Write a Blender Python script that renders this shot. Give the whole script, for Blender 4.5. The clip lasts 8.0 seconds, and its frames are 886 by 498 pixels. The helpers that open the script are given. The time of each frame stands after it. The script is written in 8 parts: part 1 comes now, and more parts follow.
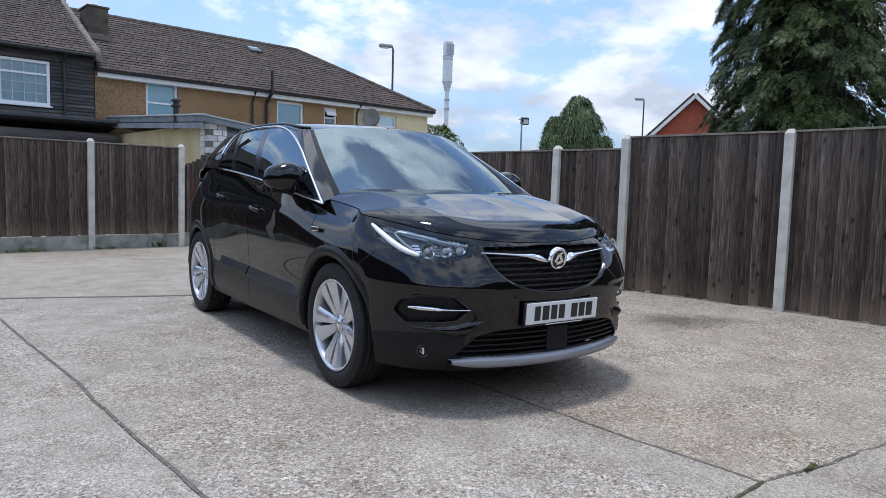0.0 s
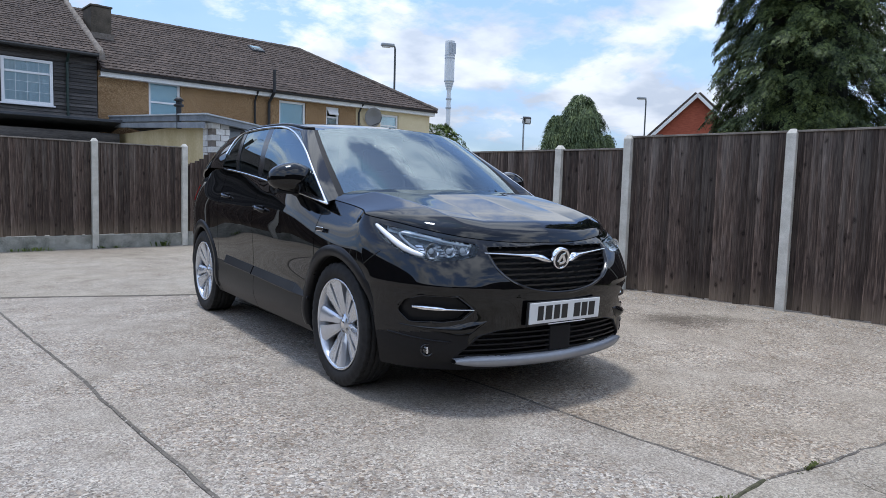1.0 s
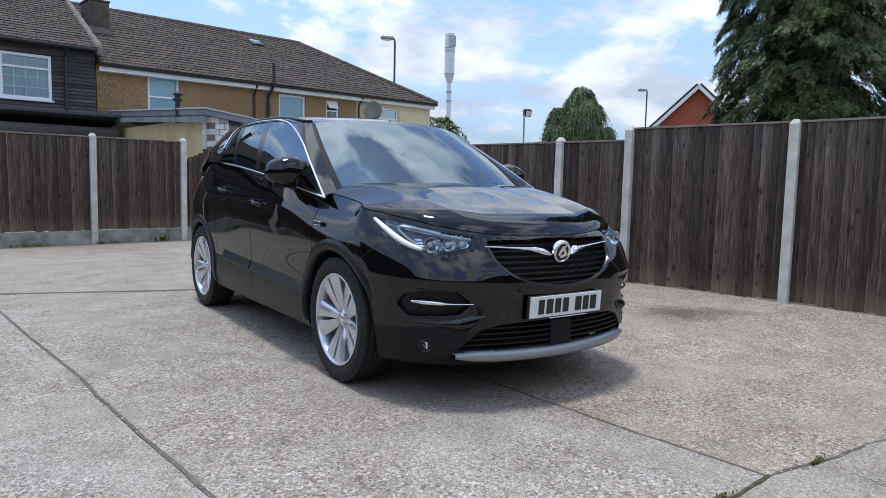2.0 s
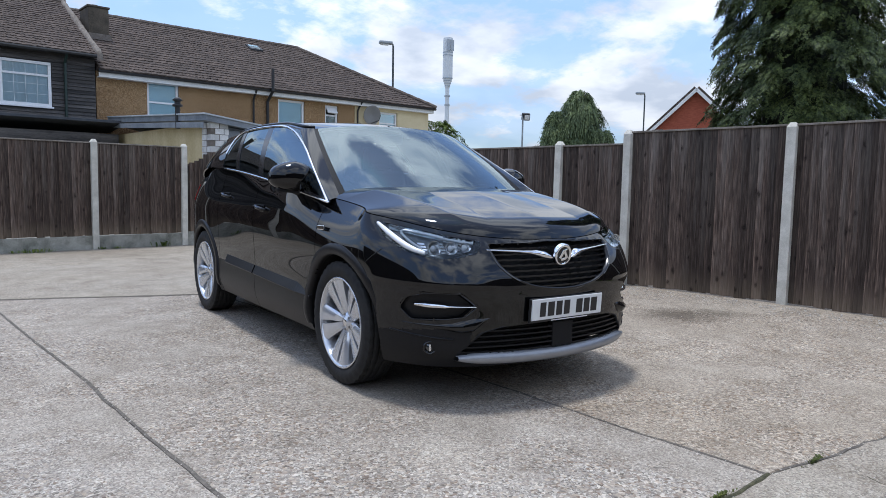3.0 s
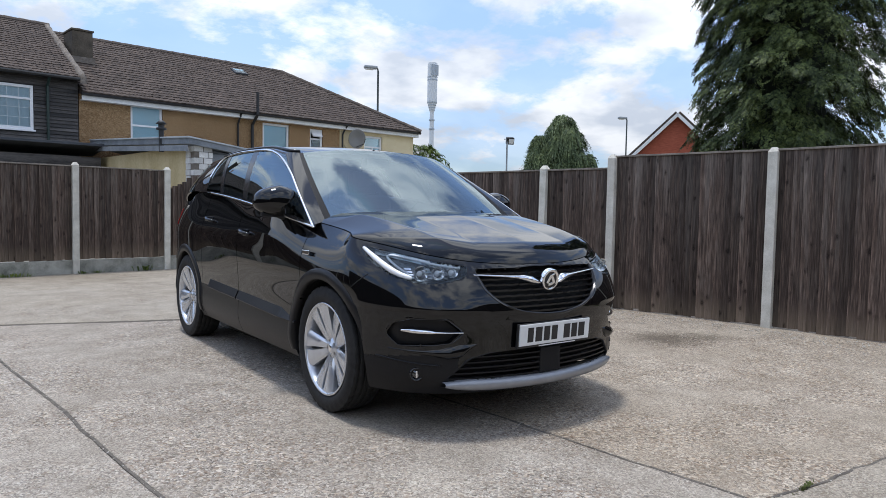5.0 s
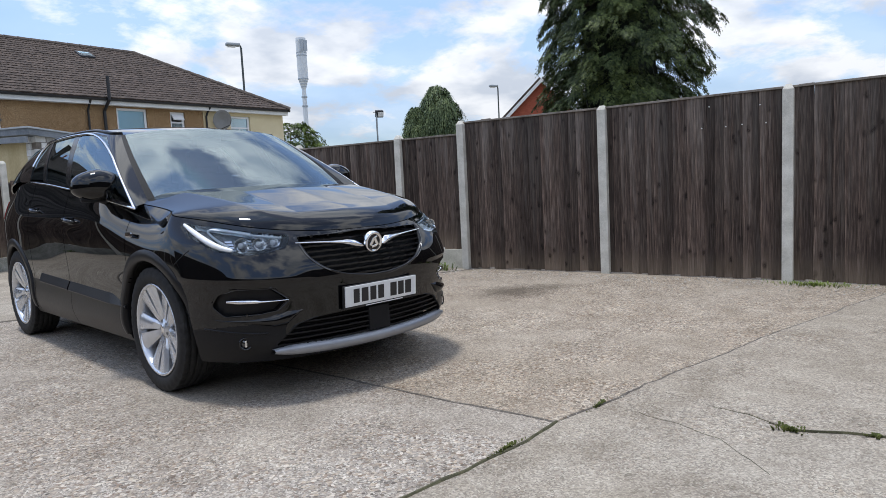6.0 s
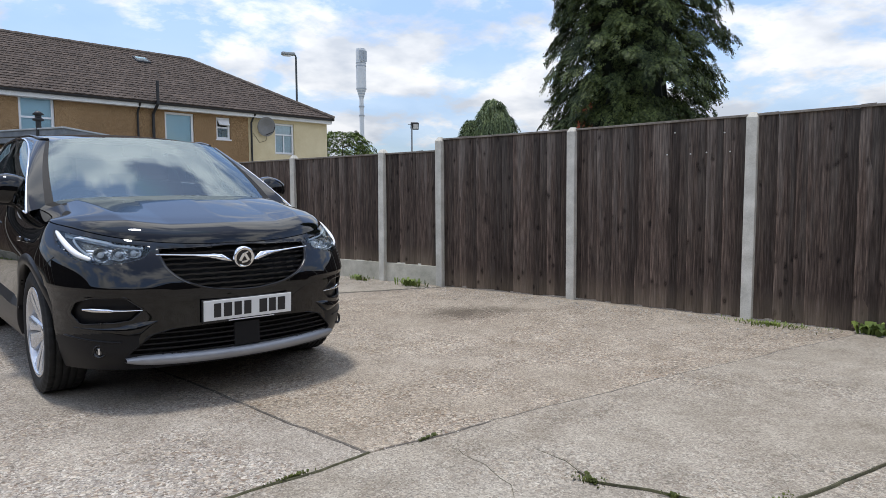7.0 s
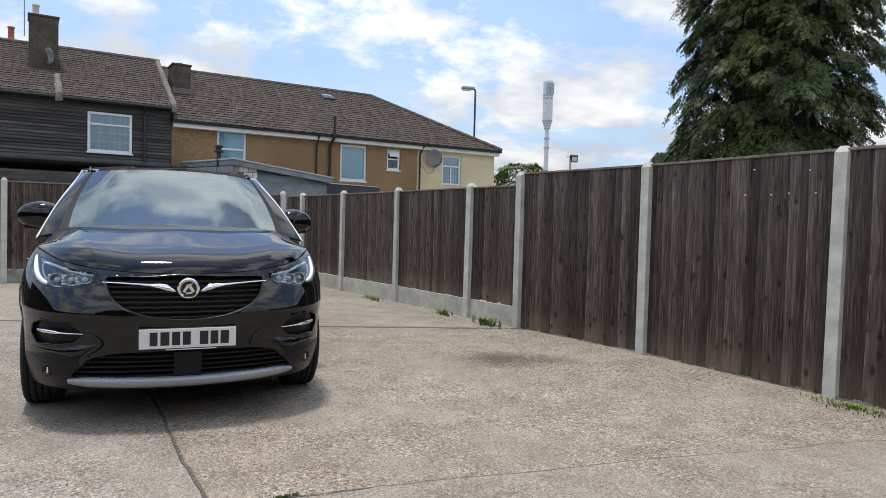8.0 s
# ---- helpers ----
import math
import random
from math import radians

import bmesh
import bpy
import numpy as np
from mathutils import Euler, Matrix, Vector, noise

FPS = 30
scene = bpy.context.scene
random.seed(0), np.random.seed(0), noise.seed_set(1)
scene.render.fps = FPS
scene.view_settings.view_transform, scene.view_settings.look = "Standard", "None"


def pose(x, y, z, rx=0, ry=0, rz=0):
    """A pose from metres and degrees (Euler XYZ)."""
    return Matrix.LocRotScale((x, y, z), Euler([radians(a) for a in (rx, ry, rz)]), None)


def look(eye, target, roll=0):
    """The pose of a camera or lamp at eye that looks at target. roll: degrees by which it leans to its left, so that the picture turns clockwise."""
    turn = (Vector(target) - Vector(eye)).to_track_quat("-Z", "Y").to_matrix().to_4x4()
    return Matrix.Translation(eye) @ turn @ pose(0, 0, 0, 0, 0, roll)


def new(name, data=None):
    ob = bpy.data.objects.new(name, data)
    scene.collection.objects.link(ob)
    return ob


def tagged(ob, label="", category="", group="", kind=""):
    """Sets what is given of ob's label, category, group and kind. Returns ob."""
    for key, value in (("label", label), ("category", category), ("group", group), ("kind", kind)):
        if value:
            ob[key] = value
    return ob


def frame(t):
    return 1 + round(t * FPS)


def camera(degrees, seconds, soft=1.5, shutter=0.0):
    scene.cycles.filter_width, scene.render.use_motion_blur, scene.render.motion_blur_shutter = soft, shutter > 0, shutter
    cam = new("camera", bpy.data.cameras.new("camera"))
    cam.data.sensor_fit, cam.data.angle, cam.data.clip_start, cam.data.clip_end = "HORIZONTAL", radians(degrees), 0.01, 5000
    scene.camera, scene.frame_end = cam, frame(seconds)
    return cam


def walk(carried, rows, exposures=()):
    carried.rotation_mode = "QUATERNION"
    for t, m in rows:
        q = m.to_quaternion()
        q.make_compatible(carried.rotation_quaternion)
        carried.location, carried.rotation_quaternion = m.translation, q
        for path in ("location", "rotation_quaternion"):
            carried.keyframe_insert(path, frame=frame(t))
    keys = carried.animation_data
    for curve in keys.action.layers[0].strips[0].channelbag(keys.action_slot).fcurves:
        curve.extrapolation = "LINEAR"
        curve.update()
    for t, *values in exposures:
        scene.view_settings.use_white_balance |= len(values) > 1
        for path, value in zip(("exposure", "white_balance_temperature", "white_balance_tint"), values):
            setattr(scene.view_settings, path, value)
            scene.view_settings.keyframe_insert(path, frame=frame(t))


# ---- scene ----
cam = camera(66.0, 8.0, 0.7)
PATH = [
    (0.0, (-0.045, -0.054, 1.135), (2.529, 2.988, 0.785), 1.60),
    (0.5, (-0.072, -0.068, 1.138), (2.502, 2.972, 0.776), 1.90),
    (1.0, (-0.072, -0.069, 1.143), (2.494, 2.979, 0.787), 1.60),
    (1.5, (-0.045, -0.049, 1.138), (2.513, 3.005, 0.776), 1.60),
    (1.7, (-0.031, -0.038, 1.139), (2.523, 3.016, 0.747), 1.40),
    (2.8, (-0.059, -0.048, 1.142), (2.504, 2.998, 0.756), 1.12),
    (3.0, (-0.077, -0.062, 1.143), (2.488, 2.985, 0.771), 1.00),
    (3.5, (-0.059, -0.043, 1.142), (2.517, 2.999, 0.812), 0.80),
    (4.0, (-0.083, -0.059, 1.147), (2.513, 2.969, 0.851), 0.70),
    (4.2, (-0.070, -0.042, 1.151), (2.541, 2.974, 0.857), 1.01),
    (5.3, (-0.064, -0.033, 1.150), (2.599, 2.944, 0.932), 1.20),
    (5.5, (-0.052, -0.091, 1.136), (2.795, 2.696, 0.778), 1.40),
    (5.7, (-0.010, -0.125, 1.130), (2.927, 2.564, 0.745), -1.39),
    (6.0, (0.070, -0.403, 1.099), (3.144, 2.125, 0.705), -2.90),
    (6.2, (0.124, -0.564, 1.129), (3.221, 1.935, 0.715), -2.78),
    (6.5, (0.303, -0.797, 1.131), (3.260, 1.880, 0.837), -3.00),
    (6.7, (0.485, -0.894, 1.165), (3.396, 1.825, 0.799), -0.69),
    (7.0, (0.821, -1.149, 1.121), (3.669, 1.643, 0.807), -0.40),
    (7.2, (1.045, -1.339, 1.186), (3.669, 1.663, 0.861), 0.03),
    (7.5, (1.396, -1.521, 1.174), (3.732, 1.721, 0.988), 2.60),
    (7.7, (1.667, -1.631, 1.229), (3.823, 1.732, 1.036), 3.55),
    (8.0, (2.119, -1.769, 1.187), (4.074, 1.718, 1.043), 1.50),
]
LIGHT = [(0.0, 0.15, 6080, 10), (3.5, 0.15, 6190, 10), (5.3, 0.15, 6450, 10), (7.0, 0.14, 6640, 10), (8.0, 0.13, 6840, 10)]
walk(cam, [(t, look(eye, target, roll)) for t, eye, target, roll in PATH], LIGHT)

# ---- sky, sun ----
SUN_FROM = Vector((-0.07, 0.12, 1.10)).normalized()
world = bpy.data.worlds.new("sky")
scene.world = world
world.use_nodes = True
wn, wl = world.node_tree.nodes, world.node_tree.links
wn.clear()
w_out = wn.new("ShaderNodeOutputWorld")
w_bg = wn.new("ShaderNodeBackground")
w_sky = wn.new("ShaderNodeTexSky")
w_sky.sky_type = "NISHITA"
w_sky.sun_disc = False
w_sky.sun_elevation = math.asin(SUN_FROM.z)
w_sky.sun_rotation = math.atan2(SUN_FROM.x, SUN_FROM.y)
w_sky.air_density, w_sky.dust_density, w_sky.ozone_density = 1.0, 1.2, 1.6
w_co = wn.new("ShaderNodeTexCoord")
# clouds lie on a flat layer: the direction divided by its height
w_sep = wn.new("ShaderNodeSeparateXYZ")
wl.new(w_co.outputs["Generated"], w_sep.inputs[0])
w_h = wn.new("ShaderNodeMath"); w_h.operation = "MAXIMUM"; w_h.inputs[1].default_value = 0.0
wl.new(w_sep.outputs["Z"], w_h.inputs[0])
w_h2 = wn.new("ShaderNodeMath"); w_h2.operation = "ADD"; w_h2.inputs[1].default_value = 0.30
wl.new(w_h.outputs[0], w_h2.inputs[0])
w_div = wn.new("ShaderNodeVectorMath"); w_div.operation = "DIVIDE"
wl.new(w_co.outputs["Generated"], w_div.inputs[0])
w_cmb = wn.new("ShaderNodeCombineXYZ")
for k in range(3):
    wl.new(w_h2.outputs[0], w_cmb.inputs[k])
wl.new(w_cmb.outputs[0], w_div.inputs[1])
w_n1 = wn.new("ShaderNodeTexNoise")
w_n1.inputs["Scale"].default_value, w_n1.inputs["Detail"].default_value, w_n1.inputs["Roughness"].default_value = 2.3, 12.0, 0.60
w_n1.inputs["Distortion"].default_value = 0.15
w_map = wn.new("ShaderNodeMapping"); w_map.inputs["Location"].default_value = (2.9, 6.3, 0.0)
wl.new(w_div.outputs[0], w_map.inputs["Vector"])
wl.new(w_map.outputs[0], w_n1.inputs["Vector"])
w_ramp = wn.new("ShaderNodeValToRGB")
w_ramp.color_ramp.elements[0].position, w_ramp.color_ramp.elements[1].position = 0.425, 0.520
w_ramp.color_ramp.elements[0].color = (0.10, 0.10, 0.10, 1)
# thin white veil that thickens towards the horizon
w_veil = wn.new("ShaderNodeMath"); w_veil.operation = "MULTIPLY_ADD"; w_veil.use_clamp = True
w_veil.inputs[1].default_value, w_veil.inputs[2].default_value = -1.7, 0.46
wl.new(w_h.outputs[0], w_veil.inputs[0])
w_cover = wn.new("ShaderNodeMath"); w_cover.operation = "MAXIMUM"
wl.new(w_ramp.outputs["Color"], w_cover.inputs[0]); wl.new(w_veil.outputs[0], w_cover.inputs[1])
w_more = wn.new("ShaderNodeMath"); w_more.operation = "MULTIPLY_ADD"; w_more.inputs[1].default_value = -0.075
wl.new(w_h.outputs[0], w_more.inputs[0]); wl.new(w_n1.outputs["Fac"], w_more.inputs[2])
wl.new(w_more.outputs[0], w_ramp.inputs[0])
w_n2 = wn.new("ShaderNodeTexNoise")
w_n2.inputs["Scale"].default_value, w_n2.inputs["Detail"].default_value = 3.4, 5.0
wl.new(w_map.outputs[0], w_n2.inputs["Vector"])
w_cr = wn.new("ShaderNodeValToRGB")
w_cr.color_ramp.elements[0].position, w_cr.color_ramp.elements[1].position = 0.40, 0.58
w_cr.color_ramp.elements[0].color, w_cr.color_ramp.elements[1].color = (5.5, 6.1, 7.1, 1), (8.7, 9.0, 9.5, 1)
wl.new(w_n2.outputs["Fac"], w_cr.inputs[0])
w_gain = wn.new("ShaderNodeMix"); w_gain.data_type = "RGBA"; w_gain.blend_type = "MULTIPLY"
w_gain.inputs[0].default_value = 1.0
w_gain.inputs[7].default_value = (1.50, 1.58, 1.74, 1)
# thin cloud hides the glare round the sun
w_glare = wn.new("ShaderNodeMix"); w_glare.data_type = "RGBA"; w_glare.blend_type = "DARKEN"
w_glare.inputs[0].default_value = 1.0
w_glare.inputs[7].default_value = (3.0, 4.2, 6.6, 1)
wl.new(w_sky.outputs[0], w_glare.inputs[6])
wl.new(w_glare.outputs[2], w_gain.inputs[6])
w_mix = wn.new("ShaderNodeMix"); w_mix.data_type = "RGBA"
wl.new(w_cover.outputs[0], w_mix.inputs[0])
# the blue deepens overhead
w_deep = wn.new("ShaderNodeMapRange"); w_deep.interpolation_type = "SMOOTHSTEP"
w_deep.inputs["From Min"].default_value, w_deep.inputs["From Max"].default_value = 0.45, 0.80
w_deep.inputs["To Min"].default_value, w_deep.inputs["To Max"].default_value = 1.0, 0.45
wl.new(w_h.outputs[0], w_deep.inputs["Value"])
w_blue = wn.new("ShaderNodeVectorMath"); w_blue.operation = "SCALE"
wl.new(w_gain.outputs[2], w_blue.inputs[0]); wl.new(w_deep.outputs[0], w_blue.inputs["Scale"])
wl.new(w_blue.outputs[0], w_mix.inputs[6])
# the sky round the veiled sun, overhead, is brighter than low down
w_el = wn.new("ShaderNodeMath"); w_el.operation = "MULTIPLY_ADD"; w_el.inputs[1].default_value, w_el.inputs[2].default_value = 1.48, 0.80
wl.new(w_h.outputs[0], w_el.inputs[0])
w_up = wn.new("ShaderNodeVectorMath"); w_up.operation = "SCALE"
wl.new(w_cr.outputs["Color"], w_mix.inputs[7])
wl.new(w_mix.outputs[2], w_up.inputs[0]); wl.new(w_el.outputs[0], w_up.inputs["Scale"])
wl.new(w_up.outputs[0], w_bg.inputs["Color"])
w_bg.inputs["Strength"].default_value = 0.10
wl.new(w_bg.outputs[0], w_out.inputs["Surface"])

sun_data = bpy.data.lights.new("sun", "SUN")
sun_data.energy, sun_data.angle, sun_data.color = 2.45, radians(8.0), (1.0, 0.975, 0.94)
sun = new("sun", sun_data)
sun.matrix_world = look(SUN_FROM * 60, (0, 0, 0))
scene.view_settings.exposure = 0.0

# ---- materials ----
def material(name, rough=0.6, metal=0.0, spec=0.5):
    m = bpy.data.materials.new(name)
    m.use_nodes = True
    b = m.node_tree.nodes["Principled BSDF"]
    b.inputs["Roughness"].default_value, b.inputs["Metallic"].default_value = rough, metal
    b.inputs["Specular IOR Level"].default_value = spec
    return m, m.node_tree.nodes, m.node_tree.links, b


def node(ns, kind, **sets):
    n = ns.new(kind)
    for key, value in sets.items():
        n.inputs[key.replace("_", " ")].default_value = value
    return n


def noise_tex(ns, ls, scale, detail=4.0, rough=0.55, vec=None):
    n = node(ns, "ShaderNodeTexNoise", Scale=scale, Detail=detail, Roughness=rough)
    if vec is not None:
        ls.new(vec, n.inputs["Vector"])
    return n


def ramp(ns, ls, fac, stops):
    r = ns.new("ShaderNodeValToRGB")
    e = r.color_ramp.elements
    while len(e) < len(stops):
        e.new(0.5)
    for el, (p, c) in zip(e, stops):
        el.position, el.color = p, (*c, 1) if len(c) == 3 else c
    ls.new(fac, r.inputs[0])
    return r


def mixed(ns, ls, fac, a, b, mode="MIX"):
    m = ns.new("ShaderNodeMix")
    m.data_type, m.blend_type = "RGBA", mode
    for value, k in ((fac, 0), (a, 6), (b, 7)):
        if isinstance(value, (int, float)):
            m.inputs[k].default_value = value
        elif isinstance(value, tuple):
            m.inputs[k].default_value = (*value, 1)
        else:
            ls.new(value, m.inputs[k])
    return m.outputs[2]


def bump(ns, ls, height, strength, distance, b, under=None):
    n = node(ns, "ShaderNodeBump", Strength=strength, Distance=distance)
    ls.new(height, n.inputs["Height"])
    if under is not None:
        ls.new(under, n.inputs["Normal"])
    ls.new(n.outputs[0], b.inputs["Normal"])
    return n.outputs[0]


def grained(name, a, b_col, scale=8.0, rough=0.7, fine=60.0, strength=0.3, dist=0.004, metal=0.0, spec=0.4, stretch=None, random_amount=0.0):
    """Two-tone surface: broad patches, fine grain, fine relief; varies from piece to piece."""
    m, ns, ls, b = material(name, rough, metal, spec)
    co = ns.new("ShaderNodeTexCoord")
    vec = co.outputs["Object"]
    info = ns.new("ShaderNodeObjectInfo")
    mp = ns.new("ShaderNodeMapping")
    if stretch:
        mp.inputs["Scale"].default_value = stretch
    ls.new(vec, mp.inputs["Vector"])
    off = ns.new("ShaderNodeCombineXYZ")
    mul = ns.new("ShaderNodeMath"); mul.operation = "MULTIPLY"; mul.inputs[1].default_value = 37.0
    ls.new(info.outputs["Random"], mul.inputs[0])
    for k in range(3):
        ls.new(mul.outputs[0], off.inputs[k])
    ls.new(off.outputs[0], mp.inputs["Location"])
    n1 = noise_tex(ns, ls, scale, 5.0, 0.6, mp.outputs[0])
    n2 = noise_tex(ns, ls, fine, 3.0, 0.6, mp.outputs[0])
    add = ns.new("ShaderNodeMath"); add.operation = "MULTIPLY_ADD"; add.inputs[1].default_value = 0.6
    ls.new(n1.outputs["Fac"], add.inputs[0])
    m2 = ns.new("ShaderNodeMath"); m2.operation = "MULTIPLY"; m2.inputs[1].default_value = 0.4
    ls.new(n2.outputs["Fac"], m2.inputs[0]); ls.new(m2.outputs[0], add.inputs[2])
    r = ramp(ns, ls, add.outputs[0], [(0.36, a), (0.64, b_col)])
    col = r.outputs["Color"]
    if random_amount:
        hsv = ns.new("ShaderNodeHueSaturation")
        mr = ns.new("ShaderNodeMapRange")
        mr.inputs["To Min"].default_value, mr.inputs["To Max"].default_value = 1 - random_amount, 1 + random_amount
        ls.new(info.outputs["Random"], mr.inputs["Value"])
        ls.new(mr.outputs[0], hsv.inputs["Value"])
        ls.new(col, hsv.inputs["Color"])
        col = hsv.outputs[0]
    ls.new(col, b.inputs["Base Color"])
    bump(ns, ls, n2.outputs["Fac"], strength, dist, b)
    return m


def plain(name, col, rough=0.5, metal=0.0, spec=0.5, coat=0.0, vary=0.12, scale=25.0):
    """Small painted, moulded or metal parts: nearly plain, with slight unevenness of tone and gloss."""
    m, ns, ls, b = material(name, rough, metal, spec)
    co = ns.new("ShaderNodeTexCoord")
    n1 = noise_tex(ns, ls, scale, 3.0, 0.5, co.outputs["Object"])
    dark = tuple(c * (1 - vary) for c in col)
    light = tuple(min(1.0, c * (1 + vary)) for c in col)
    r = ramp(ns, ls, n1.outputs["Fac"], [(0.3, dark), (0.7, light)])
    ls.new(r.outputs["Color"], b.inputs["Base Color"])
    mr = ns.new("ShaderNodeMapRange")
    mr.inputs["To Min"].default_value, mr.inputs["To Max"].default_value = rough * 0.85, min(1.0, rough * 1.15)
    ls.new(n1.outputs["Fac"], mr.inputs["Value"])
    ls.new(mr.outputs[0], b.inputs["Roughness"])
    b.inputs["Coat Weight"].default_value = coat
    b.inputs["Coat Roughness"].default_value = 0.02
    return m


def concrete_aggregate(name, smooth_bias, tint, stain=None):
    """Worn concrete with pebbles of many tones showing through; smoother trowelled patches between."""
    m, ns, ls, b = material(name, 0.85, 0.0, 0.3)
    co = ns.new("ShaderNodeTexCoord")
    vec = co.outputs["Object"]
    warp = noise_tex(ns, ls, 30.0, 2.0, 0.5, vec)
    wv = ns.new("ShaderNodeVectorMath"); wv.operation = "MULTIPLY_ADD"
    wv.inputs[1].default_value = (0.012, 0.012, 0.012)
    ls.new(warp.outputs["Color"], wv.inputs[0]); ls.new(vec, wv.inputs[2])
    vor = node(ns, "ShaderNodeTexVoronoi", Scale=72.0, Randomness=1.0)
    ls.new(wv.outputs[0], vor.inputs["Vector"])
    vor2 = node(ns, "ShaderNodeTexVoronoi", Scale=150.0, Randomness=1.0)
    ls.new(wv.outputs[0], vor2.inputs["Vector"])
    sep = ns.new("ShaderNodeSeparateColor"); ls.new(vor.outputs["Color"], sep.inputs[0])
    sep2 = ns.new("ShaderNodeSeparateColor"); ls.new(vor2.outputs["Color"], sep2.inputs[0])
    peb = ramp(ns, ls, sep.outputs[0], [(0.0, (0.06, 0.053, 0.047)), (0.2, (0.22, 0.15, 0.105)), (0.42, (0.42, 0.38, 0.33)), (0.62, (0.18, 0.172, 0.165)), (0.84, (0.54, 0.47, 0.38)), (1.0, (0.78, 0.75, 0.70))])
    fine = ramp(ns, ls, sep2.outputs[1], [(0.0, (0.15, 0.138, 0.127)), (0.3, (0.29, 0.272, 0.252)), (0.7, (0.45, 0.432, 0.405)), (1.0, (0.64, 0.625, 0.59))])
    patch = noise_tex(ns, ls, 1.1, 6.0, 0.62, vec)
    pr = ramp(ns, ls, patch.outputs["Fac"], [(0.38 + smooth_bias, (0.0, 0.0, 0.0)), (0.62 + smooth_bias, (1.0, 1.0, 1.0))])
    cell = ramp(ns, ls, sep.outputs[2], [(0.35, (0, 0, 0)), (0.55, (1, 1, 1))])
    show = mixed(ns, ls, 1.0, pr.outputs["Color"], cell.outputs["Color"], "MULTIPLY")
    show = mixed(ns, ls, 1.0, show, (0.78, 0.78, 0.78), "MULTIPLY")
    base = mixed(ns, ls, show, fine.outputs["Color"], peb.outputs["Color"])
    cement = noise_tex(ns, ls, 5.0, 6.0, 0.65, vec)
    cem = ramp(ns, ls, cement.outputs["Fac"], [(0.3, (0.37, 0.35, 0.32)), (0.7, (0.56, 0.545, 0.51))])
    inv = ramp(ns, ls, patch.outputs["Fac"], [(0.34 + smooth_bias, (0.48, 0.48, 0.48)), (0.58 + smooth_bias, (0.02, 0.02, 0.02))])
    col = mixed(ns, ls, inv.outputs["Color"], base, cem.outputs["Color"])
    # broad stains and grey dust
    st = noise_tex(ns, ls, 0.55, 5.0, 0.6, vec)
    str_ = ramp(ns, ls, st.outputs["Fac"], [(0.30, (0.76, 0.73, 0.685)), (0.46, (0.97, 0.95, 0.925)), (0.56, (0.99, 0.985, 0.98)), (0.70, (1.12, 1.12, 1.115))])
    col = mixed(ns, ls, 1.0, col, str_.outputs["Color"], "MULTIPLY")
    # worn, dusty blotches a hand or two across
    bl = noise_tex(ns, ls, 3.2, 7.0, 0.68, vec)
    blr = ramp(ns, ls, bl.outputs["Fac"], [(0.34, (0.80, 0.775, 0.74)), (0.50, (1.0, 0.99, 0.975)), (0.66, (1.14, 1.14, 1.13))])
    col = mixed(ns, ls, 1.0, col, blr.outputs["Color"], "MULTIPLY")
    col = mixed(ns, ls, 1.0, col, tint, "MULTIPLY")
    for (sx, sy, sr, tone) in stain or ():
        # an old oil mark with a ragged edge
        dv = ns.new("ShaderNodeVectorMath"); dv.operation = "DISTANCE"; dv.inputs[1].default_value = (sx, sy, 0.0)
        ls.new(vec, dv.inputs[0])
        rag0 = ns.new("ShaderNodeMath"); rag0.operation = "MULTIPLY_ADD"; rag0.inputs[1].default_value = 0.9 * sr
        ls.new(cement.outputs["Fac"], rag0.inputs[0]); ls.new(dv.outputs["Value"], rag0.inputs[2])
        rag = ns.new("ShaderNodeMath"); rag.operation = "MULTIPLY_ADD"; rag.inputs[1].default_value = 0.5 * sr
        ls.new(sep.outputs[1], rag.inputs[0]); ls.new(rag0.outputs[0], rag.inputs[2])
        om = ramp(ns, ls, rag.outputs[0], [(min(0.95, 1.0 * sr), tone), (min(0.99, 1.6 * sr), (1, 1, 1))])
        col = mixed(ns, ls, 1.0, col, om.outputs["Color"], "MULTIPLY")
    ls.new(col, b.inputs["Base Color"])
    hgt = ns.new("ShaderNodeMath"); hgt.operation = "SUBTRACT"; hgt.inputs[0].default_value = 1.0
    ls.new(vor.outputs["Distance"], hgt.inputs[1])
    hm = ns.new("ShaderNodeMath"); hm.operation = "MULTIPLY"
    sv = ns.new("ShaderNodeSeparateColor"); ls.new(show, sv.inputs[0])
    ls.new(hgt.outputs[0], hm.inputs[0]); ls.new(sv.outputs[0], hm.inputs[1])
    under = node(ns, "ShaderNodeBump", Strength=0.35, Distance=0.004)
    ls.new(sep2.outputs[0], under.inputs["Height"])
    bump(ns, ls, hm.outputs[0], 0.6, 0.008, b, under.outputs[0])
    return m


M_SLAB = concrete_aggregate("aggregate_concrete", -0.05, (0.785, 0.752, 0.71), ((0.35, 2.0, 0.45, (1.16, 1.16, 1.15)), (1.75, 2.05, 0.40, (1.10, 1.10, 1.09)), (0.1, 4.6, 0.5, (1.10, 1.10, 1.09))))
M_SLAB_TAN = concrete_aggregate("tan_aggregate_concrete", -0.07, (0.775, 0.715, 0.635), ((5.55, 3.25, 0.50, (0.42, 0.40, 0.38)), (5.95, 3.05, 0.30, (0.60, 0.59, 0.57)), (4.9, 2.55, 0.60, (1.10, 1.11, 1.13))))
M_PAD = concrete_aggregate("fine_concrete", 0.05, (0.715, 0.675, 0.61))
M_DIRT = grained("joint_dirt", (0.05, 0.044, 0.036), (0.14, 0.122, 0.10), 20, 0.95, 200, 0.5, 0.004)
